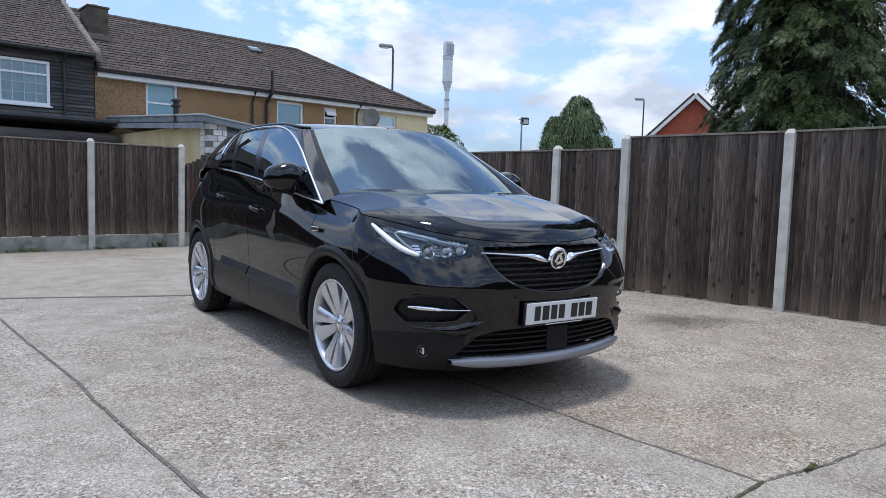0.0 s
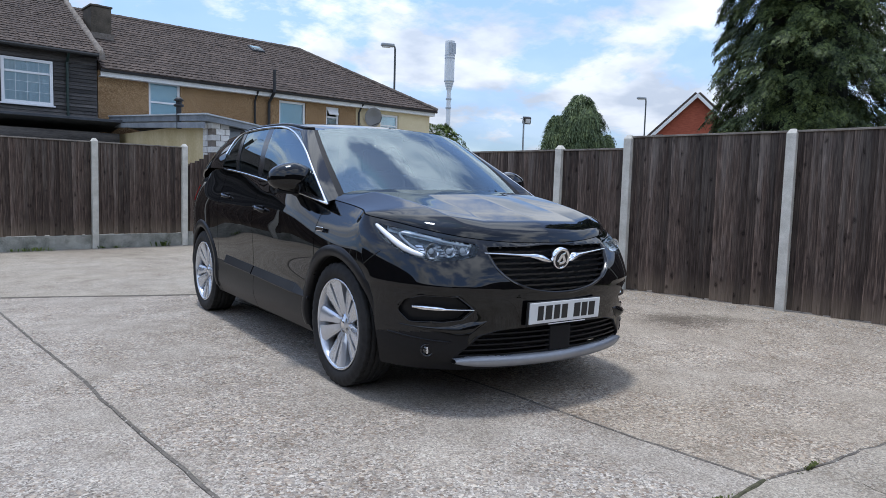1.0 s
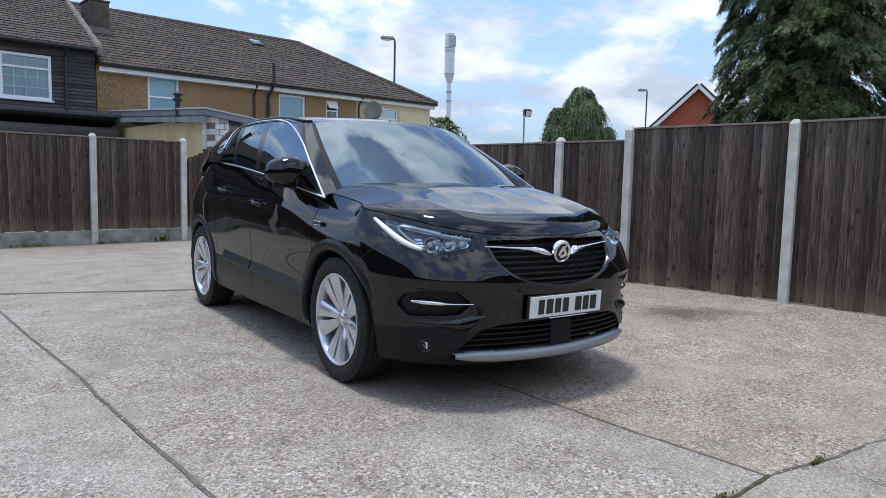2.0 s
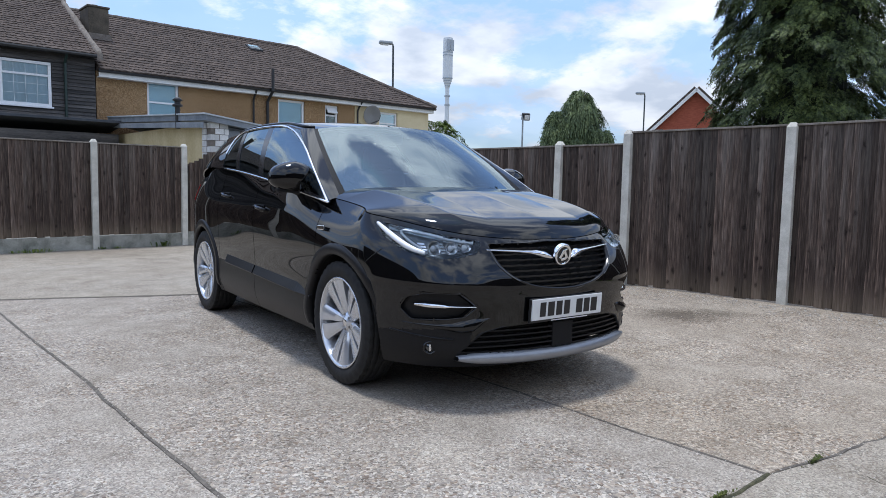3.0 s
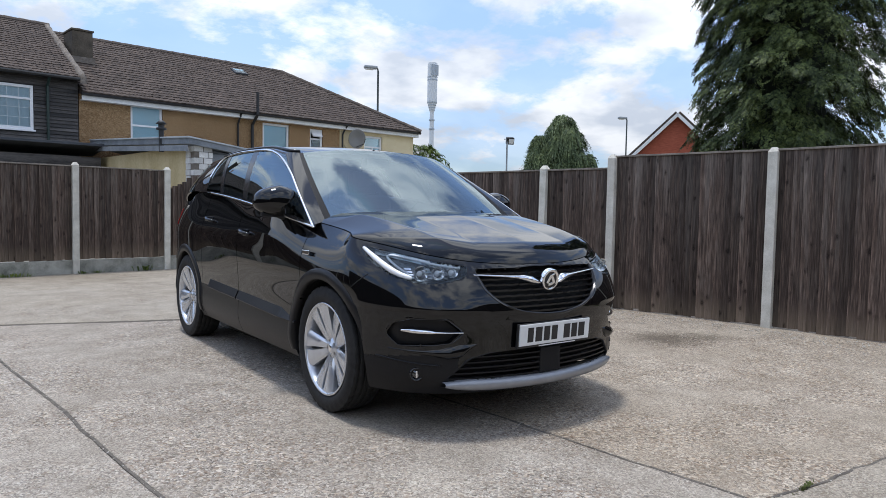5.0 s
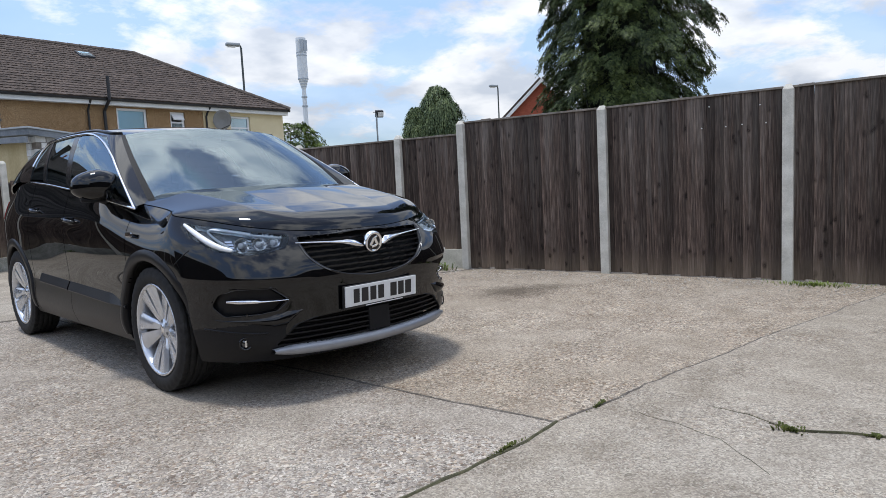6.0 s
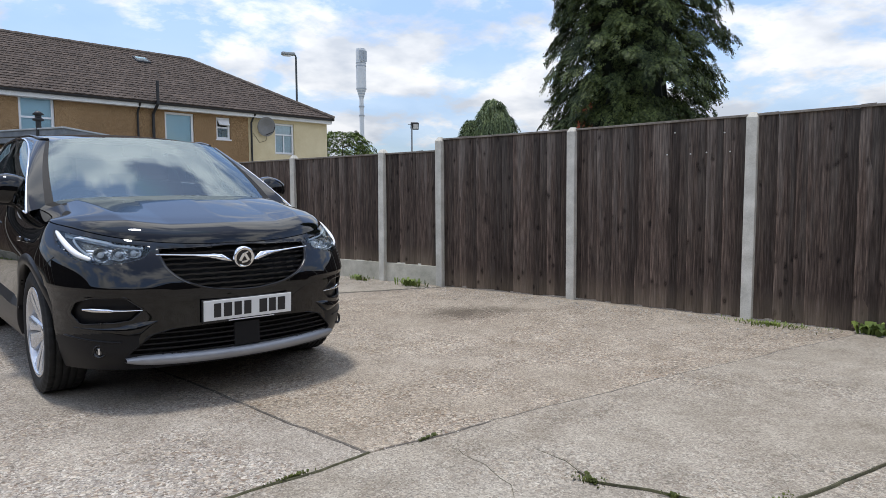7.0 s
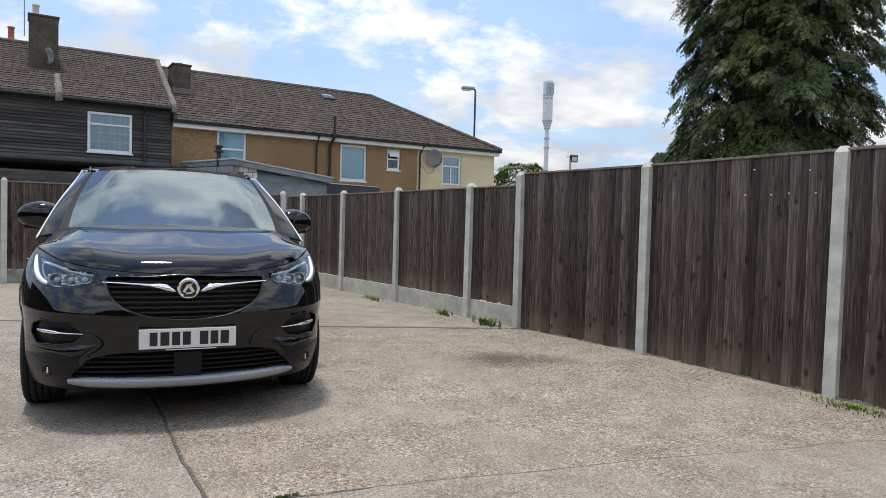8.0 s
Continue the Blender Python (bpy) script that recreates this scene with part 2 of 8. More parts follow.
M_JOINTMOSS = grained("mossy_joint_dirt", (0.030, 0.030, 0.016), (0.105, 0.10, 0.055), 14, 0.95, 160, 0.6, 0.006)
M_JOINTDUST = grained("joint_dust", (0.055, 0.048, 0.040), (0.17, 0.15, 0.127), 24, 0.95, 190, 0.5, 0.003)
M_SILT = grained("joint_silt", (0.06, 0.054, 0.045), (0.23, 0.21, 0.18), 26, 0.95, 180, 0.4, 0.003)
M_EARTH = grained("outer_ground", (0.16, 0.15, 0.12), (0.26, 0.25, 0.21), 0.8, 0.95, 30, 0.4, 0.01)
M_STONE = grained("loose_stone", (0.22, 0.19, 0.15), (0.55, 0.52, 0.47), 30, 0.85, 200, 0.2, 0.002)


def fence_wood():
    m, ns, ls, b = material("weathered_fence_wood", 0.8, 0.0, 0.25)
    co = ns.new("ShaderNodeTexCoord")
    info = ns.new("ShaderNodeObjectInfo")
    mul = ns.new("ShaderNodeMath"); mul.operation = "MULTIPLY"; mul.inputs[1].default_value = 53.0
    ls.new(info.outputs["Random"], mul.inputs[0])
    off = ns.new("ShaderNodeCombineXYZ")
    for k in range(3):
        ls.new(mul.outputs[0], off.inputs[k])
    mp = ns.new("ShaderNodeMapping"); mp.inputs["Scale"].default_value = (1.0, 1.0, 0.055)
    ls.new(co.outputs["Object"], mp.inputs["Vector"]); ls.new(off.outputs[0], mp.inputs["Location"])
    grain = noise_tex(ns, ls, 85.0, 5.0, 0.6, mp.outputs[0])
    mp2 = ns.new("ShaderNodeMapping"); mp2.inputs["Scale"].default_value = (1.0, 1.0, 0.3)
    ls.new(co.outputs["Object"], mp2.inputs["Vector"]); ls.new(off.outputs[0], mp2.inputs["Location"])
    wear = noise_tex(ns, ls, 5.5, 5.0, 0.65, mp2.outputs[0])
    base = ramp(ns, ls, grain.outputs["Fac"], [(0.28, (0.016, 0.0110, 0.0088)), (0.5, (0.054, 0.0380, 0.030)), (0.72, (0.125, 0.092, 0.073))])
    worn = ramp(ns, ls, grain.outputs["Fac"], [(0.3, (0.045, 0.034, 0.027)), (0.7, (0.115, 0.092, 0.076))])
    wr = ramp(ns, ls, wear.outputs["Fac"], [(0.50, (0, 0, 0)), (0.74, (1, 1, 1))])
    col = mixed(ns, ls, wr.outputs["Color"], base.outputs["Color"], worn.outputs["Color"])
    # pale, worn arris at the thick edge; shading towards the thin edge painted in
    sepx = ns.new("ShaderNodeSeparateXYZ"); ls.new(co.outputs["Object"], sepx.inputs[0])
    mrx = ns.new("ShaderNodeMapRange")
    mrx.inputs["From Min"].default_value, mrx.inputs["From Max"].default_value = -0.054, 0.054
    ls.new(sepx.outputs["X"], mrx.inputs["Value"])
    edge = ramp(ns, ls, mrx.outputs[0], [(0.0, (1.55, 1.53, 1.50)), (0.06, (1.2, 1.19, 1.18)), (0.25, (1.0, 1.0, 1.0)), (0.85, (0.86, 0.86, 0.86))])
    col = mixed(ns, ls, 1.0, col, edge.outputs["Color"], "MULTIPLY")
    # splash-worn lower end of each board
    sep = ns.new("ShaderNodeSeparateXYZ"); ls.new(co.outputs["Object"], sep.inputs[0])
    wob = ns.new("ShaderNodeMath"); wob.operation = "MULTIPLY_ADD"; wob.inputs[1].default_value = 0.55
    ls.new(grain.outputs["Fac"], wob.inputs[0]); ls.new(sep.outputs["Z"], wob.inputs[2])
    low = ramp(ns, ls, wob.outputs[0], [(0.28, (0.8, 0.8, 0.8)), (0.52, (0, 0, 0))])
    bleached = ramp(ns, ls, grain.outputs["Fac"], [(0.3, (0.075, 0.055, 0.038)), (0.7, (0.19, 0.15, 0.11))])
    col = mixed(ns, ls, low.outputs["Color"], col, bleached.outputs["Color"])
    # pale grey streaks, more of them towards the top
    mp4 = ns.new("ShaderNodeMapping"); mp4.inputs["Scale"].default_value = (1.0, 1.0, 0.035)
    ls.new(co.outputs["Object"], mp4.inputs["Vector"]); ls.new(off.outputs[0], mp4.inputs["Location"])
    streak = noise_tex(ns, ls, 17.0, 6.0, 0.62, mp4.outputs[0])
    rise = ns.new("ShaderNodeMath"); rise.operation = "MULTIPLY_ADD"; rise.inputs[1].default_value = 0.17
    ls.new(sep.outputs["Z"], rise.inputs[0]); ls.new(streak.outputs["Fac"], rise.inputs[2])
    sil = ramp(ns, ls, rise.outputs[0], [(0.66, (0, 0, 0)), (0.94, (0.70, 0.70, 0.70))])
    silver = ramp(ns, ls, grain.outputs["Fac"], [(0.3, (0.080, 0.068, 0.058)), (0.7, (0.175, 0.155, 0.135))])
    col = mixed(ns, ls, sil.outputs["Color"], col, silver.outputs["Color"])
    # knots
    mp3 = ns.new("ShaderNodeMapping"); mp3.inputs["Scale"].default_value = (1.0, 1.0, 0.55)
    ls.new(co.outputs["Object"], mp3.inputs["Vector"]); ls.new(off.outputs[0], mp3.inputs["Location"])
    kwarp = noise_tex(ns, ls, 24.0, 3.0, 0.6, mp3.outputs[0])
    kv = ns.new("ShaderNodeVectorMath"); kv.operation = "MULTIPLY_ADD"; kv.inputs[1].default_value = (0.045, 0.045, 0.045)
    ls.new(kwarp.outputs["Color"], kv.inputs[0]); ls.new(mp3.outputs[0], kv.inputs[2])
    vor = node(ns, "ShaderNodeTexVoronoi", Scale=8.5, Randomness=1.0)
    ls.new(kv.outputs[0], vor.inputs["Vector"])
    kn = ramp(ns, ls, vor.outputs["Distance"], [(0.03, (0.5, 0.46, 0.42)), (0.06, (0.22, 0.20, 0.19)), (0.12, (0.60, 0.59, 0.58)), (0.23, (1, 1, 1))])
    col = mixed(ns, ls, 1.0, col, kn.outputs["Color"], "MULTIPLY")
    hsv = ns.new("ShaderNodeHueSaturation")
    mr = ns.new("ShaderNodeMapRange")
    mr.inputs["To Min"].default_value, mr.inputs["To Max"].default_value = 0.70, 1.7
    ls.new(info.outputs["Random"], mr.inputs["Value"]); ls.new(mr.outputs[0], hsv.inputs["Value"])
    ls.new(col, hsv.inputs["Color"])
    ls.new(hsv.outputs[0], b.inputs["Base Color"])
    bump(ns, ls, grain.outputs["Fac"], 0.8, 0.004, b)
    return m


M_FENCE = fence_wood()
M_POST = grained("post_concrete", (0.46, 0.44, 0.38), (0.69, 0.665, 0.59), 7, 0.85, 130, 0.35, 0.002, random_amount=0.1)
M_GRAVELBOARD = grained("gravel_board_concrete", (0.12, 0.125, 0.10), (0.44, 0.43, 0.38), 5, 0.88, 110, 0.3, 0.003, random_amount=0.12)
M_GRAVELPALE = grained("pale_gravel_board_concrete", (0.36, 0.34, 0.27), (0.63, 0.60, 0.51), 5, 0.88, 110, 0.3, 0.003, random_amount=0.10)
M_CAP = grained("capping_rail_wood", (0.13, 0.11, 0.09), (0.30, 0.27, 0.23), 6, 0.85, 60, 0.3, 0.002, stretch=(1, 1, 1))


def pebbledash():
    m, ns, ls, b = material("pebbledash_render", 0.9, 0.0, 0.2)
    co = ns.new("ShaderNodeTexCoord")
    vor = node(ns, "ShaderNodeTexVoronoi", Scale=60.0, Randomness=1.0)
    ls.new(co.outputs["Object"], vor.inputs["Vector"])
    sep = ns.new("ShaderNodeSeparateColor"); ls.new(vor.outputs["Color"], sep.inputs[0])
    peb = ramp(ns, ls, sep.outputs[0], [(0.0, (0.13, 0.080, 0.042)), (0.3, (0.24, 0.150, 0.077)), (0.65, (0.33, 0.212, 0.112)), (1.0, (0.46, 0.34, 0.21))])
    big = noise_tex(ns, ls, 0.7, 6.0, 0.65, co.outputs["Object"])
    br = ramp(ns, ls, big.outputs["Fac"], [(0.3, (0.78, 0.74, 0.70)), (0.7, (1.12, 1.1, 1.05))])
    ls.new(mixed(ns, ls, 1.0, peb.outputs["Color"], br.outputs["Color"], "MULTIPLY"), b.inputs["Base Color"])
    bump(ns, ls, vor.outputs["Distance"], 0.5, 0.02, b)
    return m


M_PEBBLE = pebbledash()
M_CREAM = grained("cream_render", (0.58, 0.48, 0.29), (0.70, 0.61, 0.40), 1.2, 0.85, 50, 0.2, 0.004)
M_CREAM_OLD = grained("stained_cream_render", (0.40, 0.31, 0.16), (0.60, 0.50, 0.30), 1.5, 0.9, 40, 0.2, 0.004, stretch=(1, 1, 0.5))
M_CLAD = grained("blackened_weatherboard", (0.009, 0.008, 0.008), (0.115, 0.106, 0.10), 2.2, 0.65, 40, 0.4, 0.006, stretch=(0.25, 1, 3), random_amount=0.5)
M_TILE = grained("brown_concrete_roof_tile", (0.024, 0.0175, 0.014), (0.105, 0.078, 0.064), 3.0, 0.9, 14, 0.6, 0.01)
M_RIDGE = grained("ridge_tile", (0.06, 0.05, 0.042), (0.16, 0.13, 0.11), 5, 0.9, 40, 0.4, 0.006)
M_UPVC = plain("white_window_frame", (0.78, 0.79, 0.80), 0.35, vary=0.05)
M_WHITE = grained("white_painted_board", (0.62, 0.62, 0.60), (0.80, 0.80, 0.78), 2.5, 0.6, 40, 0.1, 0.002)
M_GUTTER = plain("dark_gutter_plastic", (0.02, 0.02, 0.02), 0.45)
M_PIPE_GREEN = plain("dark_green_pipe", (0.012, 0.03, 0.024), 0.45)
M_CHIM = grained("soot_stained_chimney_render", (0.05, 0.042, 0.032), (0.12, 0.10, 0.076), 3, 0.9, 30, 0.4, 0.008)
M_MORTAR = grained("weathered_mortar", (0.10, 0.085, 0.072), (0.24, 0.21, 0.18), 8, 0.95, 50, 0.5, 0.01)
M_POT = grained("terracotta_pot", (0.30, 0.10, 0.06), (0.42, 0.17, 0.10), 8, 0.8, 60, 0.2, 0.002)
M_POTPALE = grained("pale_chimney_pot", (0.5, 0.45, 0.36), (0.65, 0.6, 0.5), 8, 0.8, 60, 0.2, 0.002)
M_ZINC = grained("grey_lead_flashing", (0.15, 0.17, 0.19), (0.28, 0.30, 0.33), 2.5, 0.55, 30, 0.2, 0.003)
M_FLASH = grained("pale_lead_flashing", (0.34, 0.37, 0.39), (0.50, 0.53, 0.55), 3, 0.6, 30, 0.2, 0.003)
M_FELT = grained("dark_roof_felt", (0.03, 0.034, 0.04), (0.07, 0.075, 0.085), 2.5, 0.8, 50, 0.3, 0.003)
M_WHITEBRICK = grained("whitewashed_brick", (0.50, 0.49, 0.47), (0.74, 0.73, 0.71), 6, 0.85, 60, 0.3, 0.004, random_amount=0.15)
M_REDBRICK = grained("red_brick_wall", (0.24, 0.055, 0.03), (0.36, 0.10, 0.055), 5, 0.85, 22, 0.3, 0.006, stretch=(1, 1, 3))
M_UNSEENWALL = grained("unseen_dark_wall", (0.035, 0.029, 0.025), (0.075, 0.062, 0.053), 1.5, 0.9, 30, 0.3, 0.005)
M_STEELG = plain("grey_galvanised_steel", (0.30, 0.32, 0.33), 0.45, 0.7)
M_MASTW = plain("pale_grey_mast_paint", (0.62, 0.65, 0.67), 0.5)
M_MASTB = plain("mast_band_paint", (0.36, 0.40, 0.44), 0.5)
M_DARKPOLE = plain("dark_painted_pole", (0.05, 0.06, 0.06), 0.5)
M_BLACK = plain("black_plastic", (0.015, 0.015, 0.016), 0.5)
M_DISH = plain("grey_dish_metal", (0.24, 0.24, 0.24), 0.5)
M_CURTAIN = grained("net_curtain", (0.50, 0.53, 0.56), (0.70, 0.72, 0.74), 2, 0.9, 30, 0.1, 0.003, stretch=(6, 1, 0.4))
M_BLIND = grained("pale_blue_blind", (0.52, 0.68, 0.74), (0.62, 0.77, 0.82), 1.0, 0.8, 20, 0.1, 0.002)
M_ROOM = plain("dim_room", (0.06, 0.07, 0.08), 0.9)
M_LAMPGLASS = plain("lamp_glass", (0.6, 0.6, 0.58), 0.2)


def sheet_glass(name, tint, gloss):
    """A thin pane: lets the view through, tinted, and mirrors by Fresnel."""
    m = bpy.data.materials.new(name)
    m.use_nodes = True
    ns, ls = m.node_tree.nodes, m.node_tree.links
    ns.clear()
    out = ns.new("ShaderNodeOutputMaterial")
    tr = ns.new("ShaderNodeBsdfTransparent"); tr.inputs[0].default_value = (*tint, 1)
    gl = ns.new("ShaderNodeBsdfGlossy"); gl.inputs["Roughness"].default_value = 0.004
    gl.inputs["Color"].default_value = (0.80, 0.94, 1.0, 1)
    fr = ns.new("ShaderNodeFresnel"); fr.inputs["IOR"].default_value = gloss
    mx = ns.new("ShaderNodeMixShader")
    ls.new(fr.outputs[0], mx.inputs[0]); ls.new(tr.outputs[0], mx.inputs[1]); ls.new(gl.outputs[0], mx.inputs[2])
    ls.new(mx.outputs[0], out.inputs[0])
    return m


M_PANE = sheet_glass("house_window_pane", (0.9, 0.94, 0.95), 1.6)


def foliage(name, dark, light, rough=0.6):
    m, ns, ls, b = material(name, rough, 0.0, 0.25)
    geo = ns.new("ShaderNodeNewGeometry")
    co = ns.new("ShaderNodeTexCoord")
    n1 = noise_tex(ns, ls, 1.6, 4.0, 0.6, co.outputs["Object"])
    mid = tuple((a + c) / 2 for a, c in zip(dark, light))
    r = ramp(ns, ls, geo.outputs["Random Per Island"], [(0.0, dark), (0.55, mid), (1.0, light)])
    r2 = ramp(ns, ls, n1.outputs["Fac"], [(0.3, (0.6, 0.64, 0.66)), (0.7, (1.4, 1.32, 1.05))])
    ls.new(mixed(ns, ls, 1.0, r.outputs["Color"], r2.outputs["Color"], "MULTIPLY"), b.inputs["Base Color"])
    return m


# near-black tone carries the shade deep inside the cypress crown
M_SHADEGREEN = foliage("crown_shade_core", (0.004, 0.008, 0.004), (0.012, 0.020, 0.010))
M_CYPRESS = foliage("cypress_foliage", (0.018, 0.032, 0.014), (0.118, 0.152, 0.054))
M_WILLOW = foliage("willow_foliage", (0.055, 0.085, 0.045), (0.13, 0.17, 0.085))
M_BUSH = foliage("bush_foliage", (0.06, 0.10, 0.03), (0.17, 0.22, 0.06))
M_WEED = foliage("weed_leaf", (0.08, 0.12, 0.03), (0.21, 0.27, 0.08))
M_MOSS = foliage("moss_clump", (0.045, 0.06, 0.015), (0.12, 0.14, 0.04))
M_BARK = grained("bark", (0.04, 0.03, 0.022), (0.10, 0.08, 0.06), 8, 0.95, 40, 0.6, 0.01, stretch=(1, 1, 0.25))

# ---- mesh helpers ----
def mesh_of(name, verts, faces, mat=None, smooth=False):
    me = bpy.data.meshes.new(name)
    me.from_pydata([tuple(v) for v in verts], [], [tuple(f) for f in faces])
    if mat:
        me.materials.append(mat)
    if smooth:
        me.polygons.foreach_set("use_smooth", [True] * len(me.polygons))
    me.update()
    return me


def bm_mesh(name, bm, mat=None, smooth=False):
    me = bpy.data.meshes.new(name)
    bm.normal_update()
    bm.to_mesh(me)
    bm.free()
    if mat:
        me.materials.append(mat)
    if smooth:
        me.polygons.foreach_set("use_smooth", [True] * len(me.polygons))
    return me


def part(name, data, mat, parent, label="", at=None, smooth=False):
    me = data if isinstance(data, bpy.types.Mesh) else bm_mesh(name, data, mat, smooth)
    ob = new(name, me)
    ob.parent = parent
    if at is not None:
        ob.matrix_basis = at
    if label:
        tagged(ob, label)
    return ob


def thing(name, m, label, category, group="", kind=""):
    ob = new(name)
    ob.empty_display_size = 0.1
    ob.matrix_basis = m
    return tagged(ob, label, category, group, kind)


def box(bm, x0, x1, y0, y1, z0, z1, bevel=0.0, m=None):
    r = bmesh.ops.create_cube(bm, size=1.0)
    vs = r["verts"]
    for v in vs:
        v.co = Vector((x0 + (v.co.x + 0.5) * (x1 - x0), y0 + (v.co.y + 0.5) * (y1 - y0), z0 + (v.co.z + 0.5) * (z1 - z0)))
    if bevel:
        es = list({e for v in vs for e in v.link_edges})
        r2 = bmesh.ops.bevel(bm, geom=es, offset=bevel, segments=2, affect="EDGES", profile=0.6)
        vs = list({v for f in r2["faces"] for v in f.verts} | {v for v in vs if v.is_valid})
    if m is not None:
        bmesh.ops.transform(bm, matrix=m, verts=vs)
    return vs


def boxed(*args, **kw):
    bm = bmesh.new()
    box(bm, *args, **kw)
    return bm


def tube(bm, pts, radius, seg=10, cap=True):
    """A round bar along pts; radius may be a list."""
    pts = [Vector(p) for p in pts]
    rads = radius if isinstance(radius, (list, tuple)) else [radius] * len(pts)
    rings = []
    side = None
    for i, p in enumerate(pts):
        d = (pts[min(i + 1, len(pts) - 1)] - pts[max(i - 1, 0)]).normalized()
        if side is None:
            side = d.orthogonal().normalized()
        side = (side - d * side.dot(d)).normalized()
        up = d.cross(side)
        rings.append([bm.verts.new(p + (side * math.cos(a) + up * math.sin(a)) * rads[i]) for a in (2 * math.pi * k / seg for k in range(seg))])
    for a, b in zip(rings, rings[1:]):
        for k in range(seg):
            bm.faces.new((a[k], a[(k + 1) % seg], b[(k + 1) % seg], b[k]))
    if cap:
        bm.faces.new(rings[0][::-1])
        bm.faces.new(rings[-1])


def tubed(pts, radius, seg=10):
    bm = bmesh.new()
    tube(bm, pts, radius, seg)
    return bm


def lathe(bm, profile, seg=32, axis="z", closed=False):
    """profile: (radius, along) pairs turned round an axis."""
    rings = []
    for r, h in profile:
        ring = []
        for k in range(seg):
            a = 2 * math.pi * k / seg
            c, s = r * math.cos(a), r * math.sin(a)
            ring.append(bm.verts.new((c, s, h) if axis == "z" else (h, c, s)))
        rings.append(ring)
    pairs = list(zip(rings, rings[1:]))
    if closed:
        pairs.append((rings[-1], rings[0]))
    for a, b in pairs:
        for k in range(seg):
            bm.faces.new((a[k], a[(k + 1) % seg], b[(k + 1) % seg], b[k]))
    return rings


rng = random.Random(11)

# ---- ground ----
ground = new("ground", mesh_of("ground", [(-900, -900, -0.055), (900, -900, -0.055), (900, 900, -0.055), (-900, 900, -0.055)], [(0, 1, 2, 3)], M_EARTH))
tagged(ground, "bare earth and worn ground round the yard", "ground", kind="structure")
yard = thing("yard_pavement", pose(0, 0, 0), "worn pebbly concrete yard laid in large slabs with dirt-filled joints", "pavement", kind="structure")
part("joint_bed", boxed(-9, 7.3, -9, 12.4, -0.12, -0.005), M_DIRT, yard, "dark dirt in the slab joints")


def wander(points, step=0.09, amount=0.012, seed=1):
    """A polyline resampled at short steps, with the ragged run of a broken edge."""
    out = []
    for (x0, y0), (x1, y1) in zip(points, points[1:]):
        n = max(1, int(math.hypot(x1 - x0, y1 - y0) / step))
        for k in range(n):
            out.append((x0 + (x1 - x0) * k / n, y0 + (y1 - y0) * k / n))
    out.append(points[-1])
    res = []
    for i, (x, y) in enumerate(out):
        a = 0 if i in (0, len(out) - 1) else amount
        p = Vector((x * 2.1, y * 2.1, seed))
        q = Vector((x * 9.0, y * 9.0, seed + 7))
        res.append((x + a * (noise.noise(p) + 0.5 * noise.noise(q)) * 1.6, y + a * (noise.noise(p + Vector((31, 0, 0))) + 0.5 * noise.noise(q + Vector((17, 0, 0)))) * 1.6))
    return res


def slab(name, outline, mat, inset=0.0065, top=0.0):
    """One slab: ragged outline drawn in by half a joint, rounded arris, real thickness."""
    n = len(outline)
    area = sum(outline[i][0] * outline[(i + 1) % n][1] - outline[(i + 1) % n][0] * outline[i][1] for i in range(n))
    if area < 0:
        outline = outline[::-1]
    bm = bmesh.new()
    rings = []
    for off, z in ((inset - 0.003, -0.05), (inset, top - 0.007), (inset + 0.005, top)):
        ring = []
        for i in range(n):
            a, b, c = Vector(outline[i - 1]), Vector(outline[i]), Vector(outline[(i + 1) % n])
            t = (c - a)
            t = t.normalized() if t.length > 1e-6 else Vector((1, 0))
            ring.append(bm.verts.new((b.x - t.y * off, b.y + t.x * off, z)))
        rings.append(ring)
    for a, b in zip(rings, rings[1:]):
        for i in range(n):
            bm.faces.new((a[i], a[(i + 1) % n], b[(i + 1) % n], b[i]))
    f = bm.faces.new(rings[-1])
    f.normal_update()
    bmesh.ops.triangulate(bm, faces=[f])
    return part(name, bm, mat, yard)


LINE_BACK = wander([(-9, 12.1), (0.76, 7.46), (2.5, 6.72), (4.67, 5.58), (7.3, 4.42)], seed=2)
LINE_FRONT = wander([(-9, 2.3), (1.0, 1.36), (1.66, 1.22), (2.02, 1.15), (2.66, 1.12), (3.66, 0.95), (4.74, 0.73), (6.2, 0.41), (7.3, 0.16)], seed=3, amount=0.02)
LINE_LEFT = wander([(0.865, 1.38), (0.856, 2.27), (0.828, 3.14), (0.813, 4.29), (0.74, 6.1), (0.70, 7.49)], seed=4, amount=0.008)
LINE_MID = wander([(2.66, 1.12), (2.643, 1.70), (2.66, 2.53), (2.62, 4.5), (2.60, 6.66)], seed=5)
CRACK = wander([(3.36, 1.005), (3.22, 0.71), (3.165, 0.44), (3.06, 0.25), (3.13, 0.05), (3.17, -0.08), (3.28, -0.31), (3.74, -0.45), (4.31, -0.62), (5.6, -1.0), (7.3, -1.55)], step=0.05, amount=0.016, seed=6)


def between(line, x0, x1):
    return [p for p in line if x0 < p[0] < x1]


